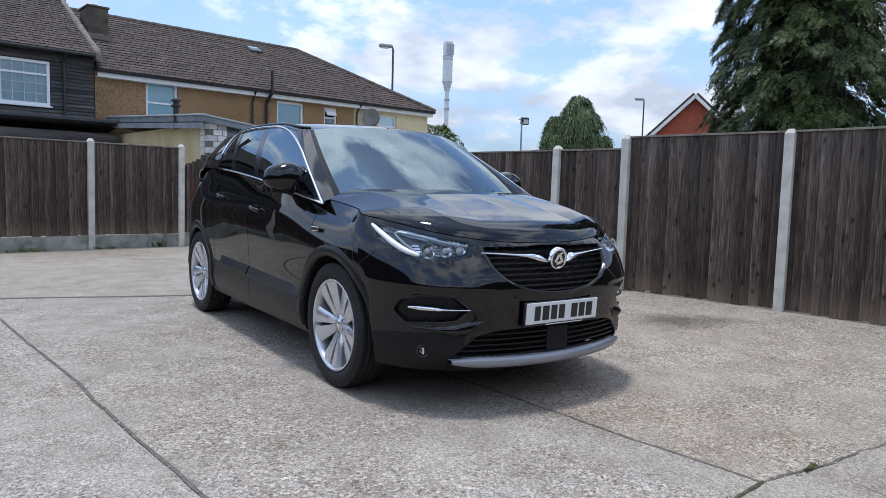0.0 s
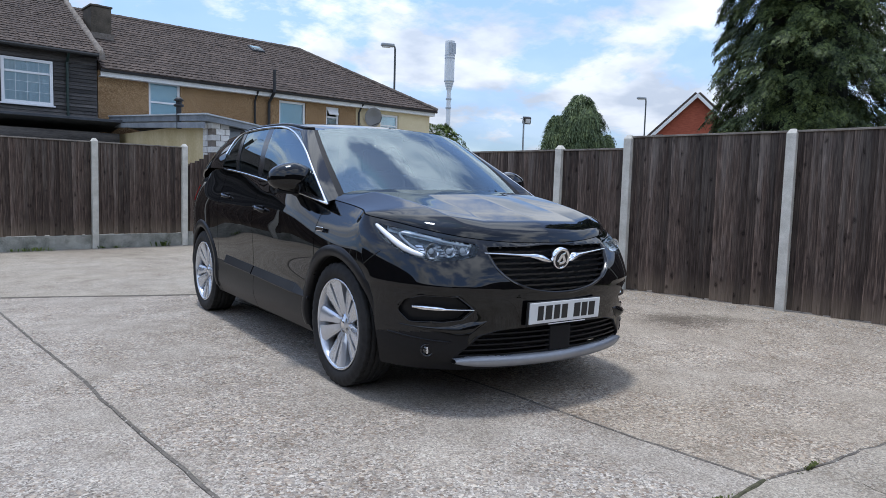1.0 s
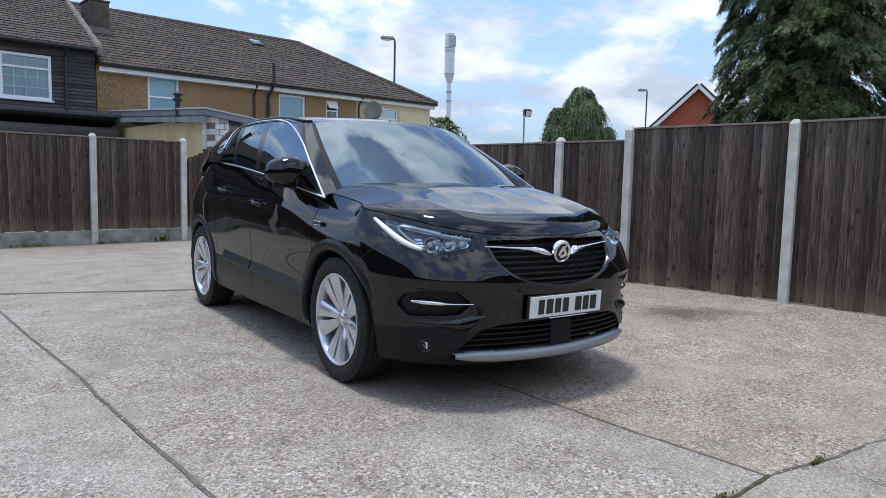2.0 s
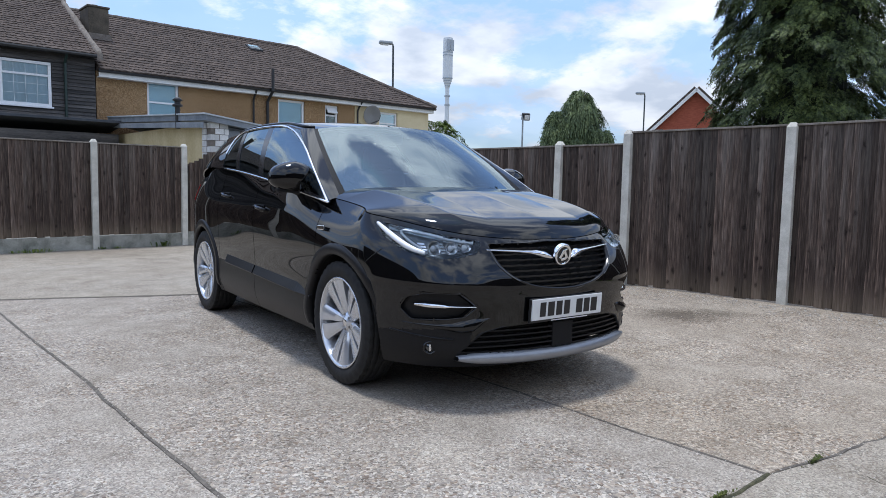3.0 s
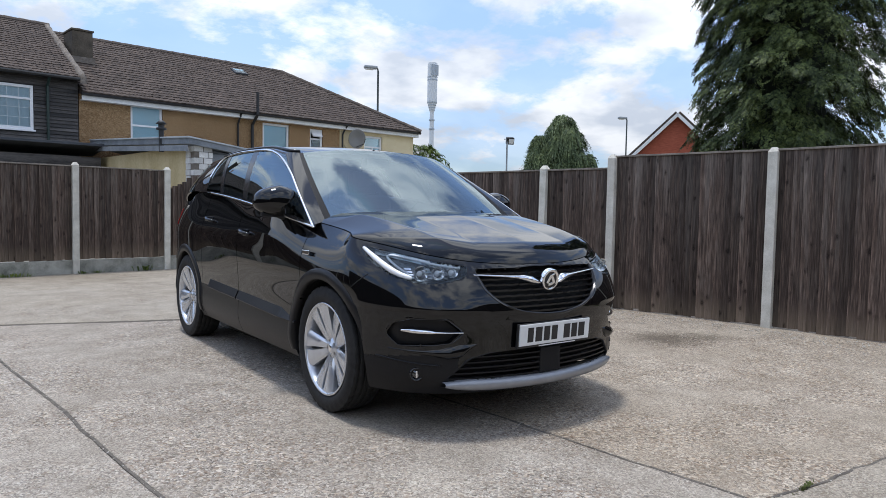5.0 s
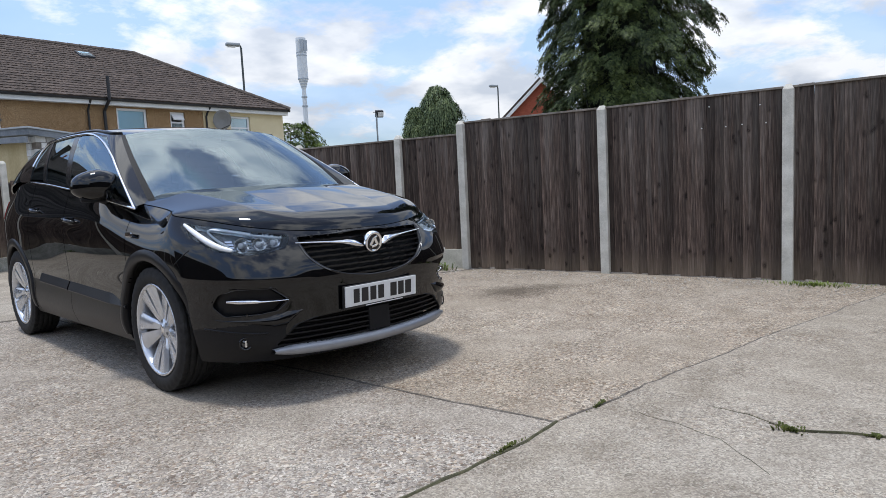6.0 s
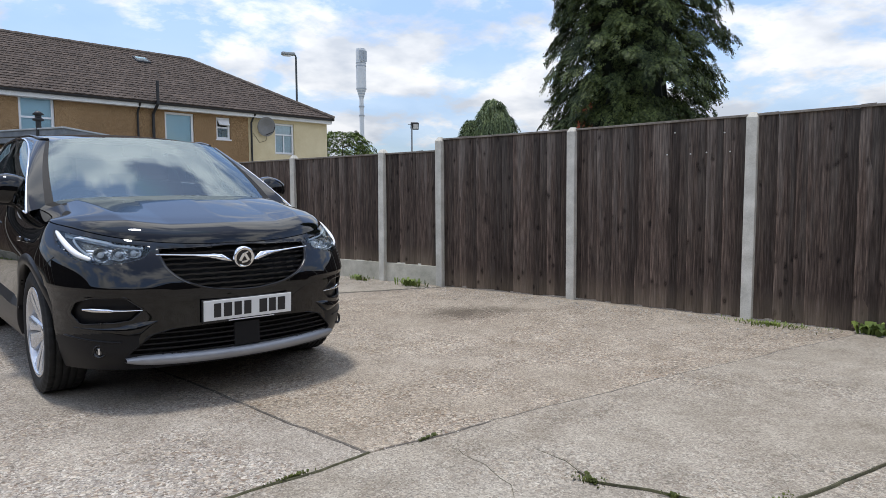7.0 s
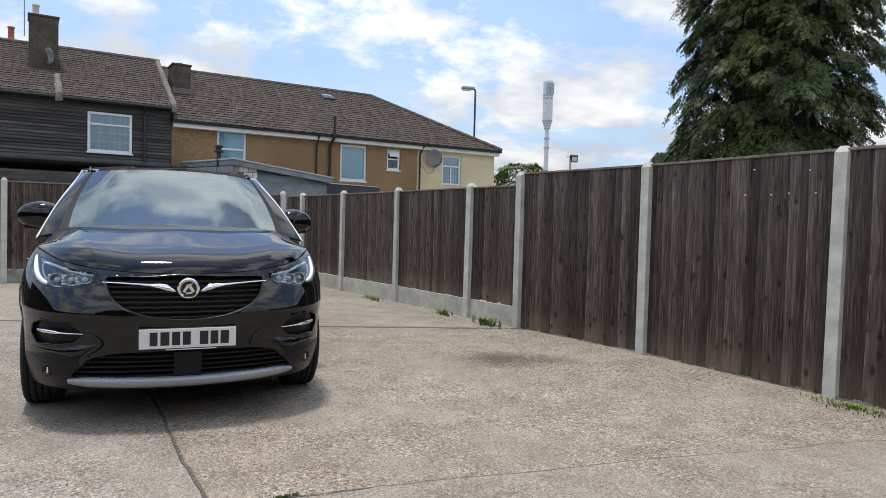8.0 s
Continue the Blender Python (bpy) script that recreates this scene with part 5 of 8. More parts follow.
def plume_crown(r, radius_at, z0, z1, boughs, sprays, length, leaf):
    """Drooping plumes, each a bough end clothed in many fine feathery sprays that hang from it."""
    vs, fs = [], []
    for b in range(boughs):
        z = z0 + (z1 - z0) * (b + r.random()) / boughs
        a = b * 2.39996 + r.gauss(0, 0.3)
        lump = 1 + 0.20 * noise.noise(Vector((math.cos(a) * 1.6, math.sin(a) * 1.6, z * 0.8)))
        reach = radius_at(z) * lump * (r.uniform(0.90, 1.08) if b % 3 else r.uniform(0.60, 0.88))
        out = Vector((math.cos(a), math.sin(a), 0))
        side = Vector((-out.y, out.x, 0))
        ln = length * r.uniform(0.7, 1.3)
        drop = r.uniform(0.45, 1.0)
        wide = ln * r.uniform(0.34, 0.52)
        root = out * max(0.05, reach - ln * 0.8) + Vector((0, 0, z))
        for _ in range(sprays):
            t = r.random() ** 0.8
            u = r.gauss(0, 0.5) * math.sin(math.pi * min(0.93, 0.12 + t * 0.85))
            p = root + out * ln * t * (1 - 0.15 * t) + side * wide * u + Vector((0, 0, 0.10 * ln * t - drop * ln * t * t - 0.35 * wide * u * u - abs(r.gauss(0, 0.20)) * wide))
            d = (out * r.uniform(0.2, 0.9) + side * (u * 0.6 + r.gauss(0, 0.25)) + Vector((0, 0, -r.uniform(0.2, 1.0) - 0.4 * t))).normalized()
            w = d.cross(Vector((r.gauss(0, 0.35), r.gauss(0, 0.35), 1)) + out * 0.5).normalized()
            st = leaf * r.uniform(1.8, 2.8)
            for k in range(7):
                q = p + d * st * (k / 6.0)
                sg = 0 if k == 6 else (1 if k % 2 else -1)
                e = (d + w * sg * 0.85 + Vector((0, 0, -0.15))).normalized()
                l2 = leaf * r.uniform(0.7, 1.15) * (1 - 0.06 * k)
                n = e.cross(w if sg == 0 else d.cross(w)).normalized() * l2 * 0.30
                o = len(vs)
                vs += [q, q + e * l2 * 0.5 + n, q + e * l2, q + e * l2 * 0.5 - n]
                fs.append((o, o + 1, o + 2, o + 3))
    return mesh_of("crown", vs, fs)


def fan_crown(r, radius_at, z0, z1, branches, strands, wide, hang, leaf, uneven=0.14):
    """Layered boughs that droop, each a fan of hanging feathery sprays."""
    vs, fs = [], []
    for b in range(branches):
        f = (b + 0.5) / branches
        z = z0 + (z1 - z0) * f
        a = b * 2.39996 + r.gauss(0, 0.25)
        reach = radius_at(z) * (1 + r.gauss(0, uneven))
        out = Vector((math.cos(a), math.sin(a), 0))
        side = Vector((-out.y, out.x, 0))
        sag = r.uniform(0.25, 0.5) * reach
        fan = wide * r.uniform(0.7, 1.25)
        for _ in range(strands):
            t = 1 - 0.68 * r.random() ** 1.5
            u = r.uniform(-1, 1) * fan * (0.35 + 0.65 * math.sin(math.pi * min(1.0, t * 0.85)))
            p = out * reach * t + side * u + Vector((0, 0, z + 0.10 * reach * t - sag * t * t - 0.25 * abs(u) - r.random() ** 2 * 0.35 * hang))
            d = (out * r.uniform(0.1, 0.6) + side * (u / fan * 0.5 + r.gauss(0, 0.2)) + Vector((0, 0, -r.uniform(0.5, 1.1)))).normalized()
            w = d.cross(out + Vector((0, 0, 0.3)) + side * r.gauss(0, 0.6)).normalized()
            ln = hang * r.uniform(0.45, 1.0) / 3
            for k in range(3):
                q = p + d * ln
                lw = leaf * (1 - 0.25 * k) * r.uniform(0.7, 1.2)
                o = len(vs)
                vs += [p, p.lerp(q, 0.6) + w * lw * 0.55, q, p.lerp(q, 0.6) - w * lw * 0.55]
                fs.append((o, o + 1, o + 2, o + 3))
                for sg in (-1, 1):
                    o = len(vs)
                    e = p.lerp(q, 0.3)
                    tip = e + w * sg * lw * r.uniform(1.2, 2.2) + d * ln * r.uniform(0.4, 0.9)
                    m = e.lerp(tip, 0.5)
                    n = d * lw * 0.32
                    vs += [e, m + n, tip, m - n]
                    fs.append((o, o + 1, o + 2, o + 3))
                p = q
                d = (d + Vector((0, 0, -0.25))).normalized()
    return mesh_of("crown", vs, fs)


def tree(name, x, y, height, radius_at, z0, count, size, droop, leaf_w, mat, label, seed, trunk=0.2, limbs=14, shell=(0.55, 1.03), fans=None, plumes=None):
    r = random.Random(seed)
    tr = thing(name, pose(x, y, 0), label, "tree")
    pts = [(0.04 * math.sin(k), 0.04 * math.cos(1.7 * k), -0.05 + height * 0.92 * k / 6) for k in range(7)]
    bm = bmesh.new()
    tube(bm, pts, [trunk * (1 - 0.88 * k / 6) for k in range(7)], 9)
    for k in range(limbs):
        z = z0 * 0.8 + (height * 0.9 - z0 * 0.8) * (k + 0.5) / limbs
        a = k * 2.4
        rr = radius_at(z) * 0.75
        tube(bm, [(0, 0, z), (math.cos(a) * rr * 0.5, math.sin(a) * rr * 0.5, z + 0.12 * rr), (math.cos(a) * rr, math.sin(a) * rr, z - 0.05 * rr)], [trunk * 0.28, trunk * 0.17, 0.012], 6)
    part("trunk", bm, M_BARK, tr, smooth=True)
    # added dark core, coloured like the shade between the sprays
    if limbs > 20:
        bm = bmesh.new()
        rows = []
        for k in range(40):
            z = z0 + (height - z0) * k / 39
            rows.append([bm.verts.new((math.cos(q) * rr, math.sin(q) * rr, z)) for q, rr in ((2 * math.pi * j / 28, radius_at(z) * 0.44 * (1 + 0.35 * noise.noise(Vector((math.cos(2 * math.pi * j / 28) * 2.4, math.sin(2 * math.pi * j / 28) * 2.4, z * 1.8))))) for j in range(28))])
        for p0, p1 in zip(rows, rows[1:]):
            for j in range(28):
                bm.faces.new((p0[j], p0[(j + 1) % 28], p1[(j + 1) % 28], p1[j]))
        part("crown_shade_core", bm, M_SHADEGREEN, tr)
    if plumes:
        me = plume_crown(r, radius_at, z0, height, *plumes)
    else:
        me = fan_crown(r, radius_at, z0, height, *fans) if fans else spray_crown(r, lambda z: (0, 0), radius_at, z0, height, count, size, droop, leaf_w, shell)
    me.materials.append(mat)
    part("crown", me, None, tr)
    return tr


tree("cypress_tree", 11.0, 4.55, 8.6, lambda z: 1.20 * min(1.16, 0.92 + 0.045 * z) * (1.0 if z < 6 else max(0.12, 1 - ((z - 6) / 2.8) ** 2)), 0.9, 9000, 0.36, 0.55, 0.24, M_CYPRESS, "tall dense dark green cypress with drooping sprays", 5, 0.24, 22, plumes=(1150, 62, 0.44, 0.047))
tree("willow_tree", 50.35, 40.6, 10.2, lambda z: 1.70 * min(1.0, max(0.03, (10.3 - z) / 1.7)) ** 0.5, 1.0, 10, 1, 1, 0.1, M_WILLOW, "tall weeping willow with hanging strands far beyond the fence", 6, 0.35, 12, (0.4, 1.05), (110, 110, 0.6, 1.7, 0.085, 0.10))
tree("willow_tree", 48.6, 42.05, 8.3, lambda z: 1.15 * min(1.0, max(0.03, (8.4 - z) / 2.4)) ** 0.6, 1.0, 10, 1, 1, 0.1, M_WILLOW, "lower drooping willow beside the tall one", 7, 0.2, 8, (0.4, 1.05), (80, 80, 0.5, 1.4, 0.08, 0.14))
tree("willow_tree", 51.9, 38.8, 6.6, lambda z: 0.85 * min(1.0, max(0.03, (6.7 - z) / 1.6)) ** 0.6, 1.0, 10, 1, 1, 0.1, M_WILLOW, "small drooping willow sapling", 9, 0.15, 8, (0.4, 1.05), (50, 40, 0.4, 1.1, 0.11, 0.14))
tree("bushy_tree", 31.0, 38.4, 5.7, lambda z: 2.3 * math.sqrt(max(0.02, 1 - ((z - 3) / 2.9) ** 2)), 0.9, 1500, 0.55, 0.4, 0.26, M_BUSH, "light green bushy tree past the end of the terrace", 8, 0.15, 12, (0.3, 1.05))

# ---- the car ----
def car_paint():
    m, ns, ls, b = material("black_car_paint", 0.3, 0.0, 0.0)
    co = ns.new("ShaderNodeTexCoord")
    n1 = noise_tex(ns, ls, 900.0, 2.0, 0.5, co.outputs["Object"])
    r = ramp(ns, ls, n1.outputs["Fac"], [(0.3, (0.0010, 0.0011, 0.0014)), (0.75, (0.0035, 0.0038, 0.0046))])
    ls.new(r.outputs["Color"], b.inputs["Base Color"])
    b.inputs["Coat Weight"].default_value, b.inputs["Coat Roughness"].default_value = 1.0, 0.012
    b.inputs["Coat IOR"].default_value = 1.53
    n2 = noise_tex(ns, ls, 3.0, 3.0, 0.5, co.outputs["Object"])
    mr = ns.new("ShaderNodeMapRange")
    mr.inputs["To Min"].default_value, mr.inputs["To Max"].default_value = 0.10, 0.2
    ls.new(n2.outputs["Fac"], mr.inputs["Value"]); ls.new(mr.outputs[0], b.inputs["Roughness"])
    return m


M_PAINT = car_paint()
M_CLADP = plain("satin_black_cladding", (0.012, 0.012, 0.013), 0.34, spec=0.20, vary=0.1, scale=60)
M_GRILLE = plain("gloss_black_grille", (0.008, 0.008, 0.009), 0.16, vary=0.1)
M_TRIM = plain("matt_black_trim", (0.010, 0.010, 0.011), 0.6, spec=0.2)
# near-black: the darkness of cavities and gaps is put into this colour
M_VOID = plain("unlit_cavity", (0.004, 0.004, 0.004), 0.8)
M_CHROME = plain("chrome", (0.82, 0.83, 0.85), 0.07, 1.0, vary=0.03)
M_DARKCHROME = plain("dark_chrome", (0.12, 0.125, 0.13), 0.16, 1.0, vary=0.03)
M_ALLOY = plain("silver_alloy", (0.64, 0.66, 0.69), 0.24, 0.7, vary=0.05, coat=0.5)
M_SKID = plain("satin_silver_trim", (0.30, 0.31, 0.33), 0.40, 0.5, vary=0.06)
M_TYRE = grained("tyre_rubber", (0.008, 0.008, 0.008), (0.020, 0.0195, 0.019), 30, 0.75, 240, 0.25, 0.001)
M_DISC = plain("brake_disc_steel", (0.16, 0.15, 0.14), 0.4, 0.9)
M_CARGLASS = sheet_glass("car_window_glass", (0.62, 0.75, 0.78), 2.75)
M_PRIVACY = sheet_glass("privacy_glass", (0.10, 0.11, 0.115), 2.5)
M_LENS = sheet_glass("lamp_cover", (0.93, 0.95, 0.96), 1.45)
M_REFLECT = plain("lamp_reflector", (0.88, 0.89, 0.90), 0.14, 0.8, vary=0.05)
M_DRL = plain("white_light_guide", (0.80, 0.82, 0.84), 0.25, vary=0.03)
M_LAMPBLACK = plain("lamp_housing", (0.11, 0.112, 0.115), 0.22, 0.35, vary=0.3, scale=40)
M_PLATE = plain("white_plate", (0.72, 0.73, 0.72), 0.38, vary=0.03)
M_PLATEINK = plain("plate_lettering_black", (0.015, 0.015, 0.017), 0.4)
M_DASH = plain("dark_dashboard", (0.030, 0.030, 0.032), 0.7)
M_SEAT = grained("dark_seat_cloth", (0.025, 0.026, 0.03), (0.06, 0.062, 0.068), 20, 0.9, 160, 0.3, 0.002)
M_LINING = grained("pale_headlining", (0.42, 0.41, 0.39), (0.50, 0.49, 0.47), 6, 0.9, 80, 0.1, 0.001)
M_TAIL = plain("red_tail_lamp", (0.30, 0.01, 0.012), 0.12, vary=0.05)

car = thing("car", pose(2.832, 3.170, 0, 0, 0, -5.17), "glossy black family SUV with silver alloy wheels, parked on the concrete", "car")


def spline(ts, ys):
    """Natural cubic through (ts, ys); ys may have columns."""
    ts, ys = np.asarray(ts, float), np.asarray(ys, float)
    if ys.ndim == 1:
        ys = ys[:, None]
    n, h = len(ts), np.diff(ts)
    a = np.zeros((n, n)); r = np.zeros((n, ys.shape[1]))
    a[0, 0] = a[-1, -1] = 1
    for i in range(1, n - 1):
        a[i, i - 1], a[i, i], a[i, i + 1] = h[i - 1], 2 * (h[i - 1] + h[i]), h[i]
        r[i] = 6 * ((ys[i + 1] - ys[i]) / h[i] - (ys[i] - ys[i - 1]) / h[i - 1])
    k = np.linalg.solve(a, r)

    def at(q):
        q = np.atleast_1d(np.asarray(q, float))
        i = np.clip(np.searchsorted(ts, q) - 1, 0, n - 2)
        u, w = (ts[i + 1] - q)[:, None], (q - ts[i])[:, None]
        hh = h[i][:, None]
        v = k[i] * u**3 / (6 * hh) + k[i + 1] * w**3 / (6 * hh) + (ys[i] / hh - k[i] * hh / 6) * u + (ys[i + 1] / hh - k[i + 1] * hh / 6) * w
        return v
    return at


# side: half width by height; nose and tail: how far forward and back by height
half_w = spline((0.20, 0.30, 0.42, 0.52, 0.60, 0.68, 0.78, 0.88, 0.96, 1.03, 1.12, 1.22, 1.3), (0.845, 0.893, 0.908, 0.899, 0.904, 0.911, 0.9145, 0.9155, 0.910, 0.890, 0.861, 0.827, 0.798))
nose_y = spline((0.20, 0.26, 0.34, 0.44, 0.52, 0.58, 0.63, 0.70, 0.786, 0.85, 0.90), (-0.82, -0.875, -0.896, -0.899, -0.903, -0.908, -0.913, -0.895, -0.850, -0.800, -0.745))
tail_y = spline((0.24, 0.35, 0.50, 0.62, 0.75, 0.95, 1.1, 1.25), (3.40, 3.50, 3.545, 3.535, 3.485, 3.47, 3.42, 3.34))
belt_z = spline((-0.6, -0.12, 0.05, 0.2, 0.6, 1.3, 1.9, 2.36, 2.8, 3.3), (0.940, 1.008, 1.030, 1.046, 1.092, 1.172, 1.228, 1.258, 1.250, 1.10))


def falloff(x):
    return 0.30 * x**2 + 0.78 * x**8


FRONT_X = (0.0, 0.14, 0.28, 0.42, 0.54, 0.65, 0.74, 0.81, 0.865)
SIDE_Y = (-0.12, 0.2, 0.6, 1.1, 1.7, 2.2, 2.6)
REAR = ((0.975, -0.58), (0.93, -0.33), (0.84, -0.16), (0.66, -0.06), (0.36, -0.012), (0.0, 0.0))
V_ROWS = (0.0, 0.10, 0.24, 0.40, 0.56, 0.70, 0.84, 0.93, 1.0)


def low_control():
    """Control net of the lower body: rows from sill to shoulder, columns from nose to tail."""
    net = []
    for v in V_ROWS:
        row = []
        for x in FRONT_X:
            top = 0.862 + 0.116 * (x / 0.865) ** 2.6
            bot = 0.215
            z = bot + v * (top - bot)
            y = float(nose_y(z)[0, 0]) + falloff(x) * (1.0 - 0.10 * v)
            tuck = 1 - 0.035 * max(0.0, (0.46 - z) / 0.25) * min(1, x / 0.6)
            roll = 1 - 0.050 * max(0.0, (v - 0.74) / 0.26) ** 1.6 * max(0.0, min(1.0, (x - 0.6) / 0.2))
            row.append((x * tuck * roll * float(half_w(max(z, 0.36))[0, 0]) / 0.92, y, z))
        for y in SIDE_Y:
            top = float(belt_z(y)[0, 0])
            z = 0.235 + v * (top - 0.235)
            taper = 1.0 - 0.012 * max(0.0, 0.5 - y) ** 2 - 0.006 * max(0, y - 2.0)
            roll = 1 - 0.105 * max(0.0, (v - 0.70) / 0.30) ** 1.5 * max(0.0, min(1.0, (0.70 - y) / 0.5))
            row.append((float(half_w(z)[0, 0]) * taper * roll, y, z))
        for fx, dy in REAR:
            top = 1.09 + 0.10 * fx**2
            z = 0.27 + v * (top - 0.27)
            row.append((float(half_w(min(z, 1.22))[0, 0]) * fx, float(tail_y(z)[0, 0]) + dy, z))
        net.append(row)
    return np.array(net)


def tensor(net, su, sv, nu, nv, u_list=None, v_list=None):
    """A smooth surface through a net [row][column][xyz]."""
    mid = net[len(net) // 2]
    su = np.r_[0, np.cumsum(np.linalg.norm(np.diff(mid, axis=0), axis=1))]
    us = np.linspace(0, su[-1], nu) if u_list is None else u_list
    vs = np.linspace(0, sv[-1], nv) if v_list is None else v_list
    rows = np.array([spline(su, r)(us) for r in net])
    out = np.empty((len(vs), len(us), 3))
    for j in range(len(us)):
        out[:, j] = spline(sv, rows[:, j])(vs)
    return out, us, su


low_net = low_control()
mid_row = low_net[len(V_ROWS) // 2]
total = float(np.sum(np.linalg.norm(np.diff(mid_row, axis=0), axis=1)))
U_ALL = np.r_[np.linspace(0, 1.45, 190), np.linspace(1.45, total, 211)[1:]]
probe, _, _ = tensor(low_net, None, np.array(V_ROWS), 0, 5, U_ALL)
# two close columns on either side of each door seam
U_SEAM = [float(np.interp(y, probe[2, 150:330, 1], U_ALL[150:330])) for y in (0.275, 1.345, 2.19)]
U_ALL = np.array(sorted([u for u in U_ALL if all(abs(u - q) > 0.007 for q in U_SEAM)] + [q + d for q in U_SEAM for d in (-0.003, 0.003)]))
LOW, LOW_U, LOW_SU = tensor(low_net, None, np.array(V_ROWS), 0, 100, U_ALL)


# creased shelf that runs from the grille round the corner, over the side recess
for j in range(LOW.shape[1]):
    for i in range(LOW.shape[0]):
        x, y, z = LOW[i, j]
        if y < -0.26 and x > 0.40:
            zc = 0.634 + 0.035 * (x - 0.40)
            f = min(1.0, (x - 0.40) / 0.14) * min(1.0, (-0.26 - y) / 0.10)
            step = 1 / (1 + math.exp(-max(-30.0, min(30.0, (z - zc) / 0.0045))))
            push = 0.013 * f * step * math.exp(-max(0.0, z - zc) / 0.045)
            n = Vector((0.55 * x, -1.0, 0)).normalized()
            LOW[i, j, 0] += n.x * push
            LOW[i, j, 1] += n.y * push


def inside(poly, x, z):
    c = False
    n = len(poly)
    for i in range(n):
        (x0, z0), (x1, z1) = poly[i], poly[(i + 1) % n]
        if (z0 > z) != (z1 > z) and x < (x1 - x0) * (z - z0) / (z1 - z0) + x0:
            c = not c
    return c


def smooth_poly(pts, n=8):
    """Closed outline rounded by a Catmull-Rom run."""
    out = []
    m = len(pts)
    for i in range(m):
        p0, p1, p2, p3 = (Vector(pts[(i + k) % m]) for k in (-1, 0, 1, 2))
        for k in range(n):
            t = k / n
            out.append(tuple(0.5 * ((2 * p1) + (p2 - p0) * t + (2 * p0 - 5 * p1 + 4 * p2 - p3) * t * t + (3 * p1 - p0 - 3 * p2 + p3) * t**3)))
    return out


def round_poly(pts, radius, n=5):
    """Closed outline with straight sides and rounded corners."""
    out = []
    m = len(pts)
    for i in range(m):
        a, b, c = Vector(pts[i - 1]), Vector(pts[i]), Vector(pts[(i + 1) % m])
        r1, r2 = min(radius, (a - b).length * 0.45), min(radius, (c - b).length * 0.45)
        p, q = b + (a - b).normalized() * r1, b + (c - b).normalized() * r2
        for k in range(n + 1):
            t = k / n
            out.append(tuple(p * (1 - t) ** 2 + b * 2 * t * (1 - t) + q * t * t))
    return out


def near_on(poly, x, z):
    best, at = 1e9, None
    n = len(poly)
    for i in range(n):
        ax, az = poly[i]
        bx, bz = poly[(i + 1) % n]
        dx, dz = bx - ax, bz - az
        l2 = dx * dx + dz * dz
        t = 0 if l2 == 0 else max(0, min(1, ((x - ax) * dx + (z - az) * dz) / l2))
        px, pz = ax + t * dx, az + t * dz
        d = math.hypot(px - x, pz - z)
        if d < best:
            best, at = d, (px, pz)
    return best, at


# outlines on the nose, in half width and height
GRILLE = smooth_poly([(-0.02, 0.852), (0.20, 0.851), (0.39, 0.849), (0.434, 0.842), (0.426, 0.79), (0.402, 0.735), (0.33, 0.675), (0.20, 0.627), (0.0, 0.609), (-0.02, 0.70)], 5)
INTAKE = round_poly([(-0.03, 0.445), (0.40, 0.430), (0.50, 0.405), (0.605, 0.305), (0.59, 0.292), (-0.03, 0.272)], 0.02)
HEADLAMP = round_poly([(0.452, 0.858), (0.495, 0.806), (0.60, 0.780), (0.70, 0.775), (0.785, 0.800), (0.830, 0.872), (0.816, 0.950), (0.72, 0.919), (0.60, 0.883)], 0.02)
FOGPOD = round_poly([(0.575, 0.485), (0.66, 0.468), (0.785, 0.462), (0.82, 0.52), (0.805, 0.583), (0.755, 0.611), (0.605, 0.608), (0.522, 0.540)], 0.014)
CUTS = [GRILLE, INTAKE, HEADLAMP, FOGPOD]


def column_at_y(y, after):
    """First sampled column past 'after' whose mid height lies at y."""
    mid = LOW[50, :, 1]
    return int(after + np.argmin(np.abs(mid[after:] - y)))


NOSE_END = int(np.argmin(np.abs(LOW[50, :230, 1] - (-0.10))))
TAIL_START = int(230 + np.argmin(np.abs(LOW[50, 230:, 1] - 3.2)))
SHELL = LOW.copy()
BOUNDS = [(min(p[0] for p in c) - 0.01, max(p[0] for p in c) + 0.01, min(p[1] for p in c) - 0.01, max(p[1] for p in c) + 0.01) for c in CUTS]
for j in range(NOSE_END):
    for i in range(SHELL.shape[0]):
        x, y, z = SHELL[i, j]
        if y > -0.25:
            continue
        for poly, (bx0, bx1, bz0, bz1) in zip(CUTS, BOUNDS):
            if not (bx0 < x < bx1 and bz0 < z < bz1):
                continue
            d, at = near_on(poly, x, z)
            if d < 0.0050:
                SHELL[i, j, 0], SHELL[i, j, 2] = at
                break
ARCH_R, HUB_Z = 0.398, 0.352
for hy in (0.0, 2.675):
    for j in range(NOSE_END - 110, TAIL_START + 10):
        for i in range(SHELL.shape[0]):
            x, y, z = SHELL[i, j]
            d = math.hypot(y - hy, z - HUB_Z)
            if abs(d - ARCH_R) < 0.0085 and x > 0.6:
                s = ARCH_R / d
                SHELL[i, j, 1], SHELL[i, j, 2] = hy + (y - hy) * s, HUB_Z + (z - HUB_Z) * s


def cut_away(c):
    x, y, z = c
    if x > 0.55 and (math.hypot(y, z - HUB_Z) < ARCH_R or math.hypot(y - 2.675, z - HUB_Z) < ARCH_R):
        return True
    if y < -0.22 and any(inside(p, x, z) for p in CUTS):
        return True
    return False


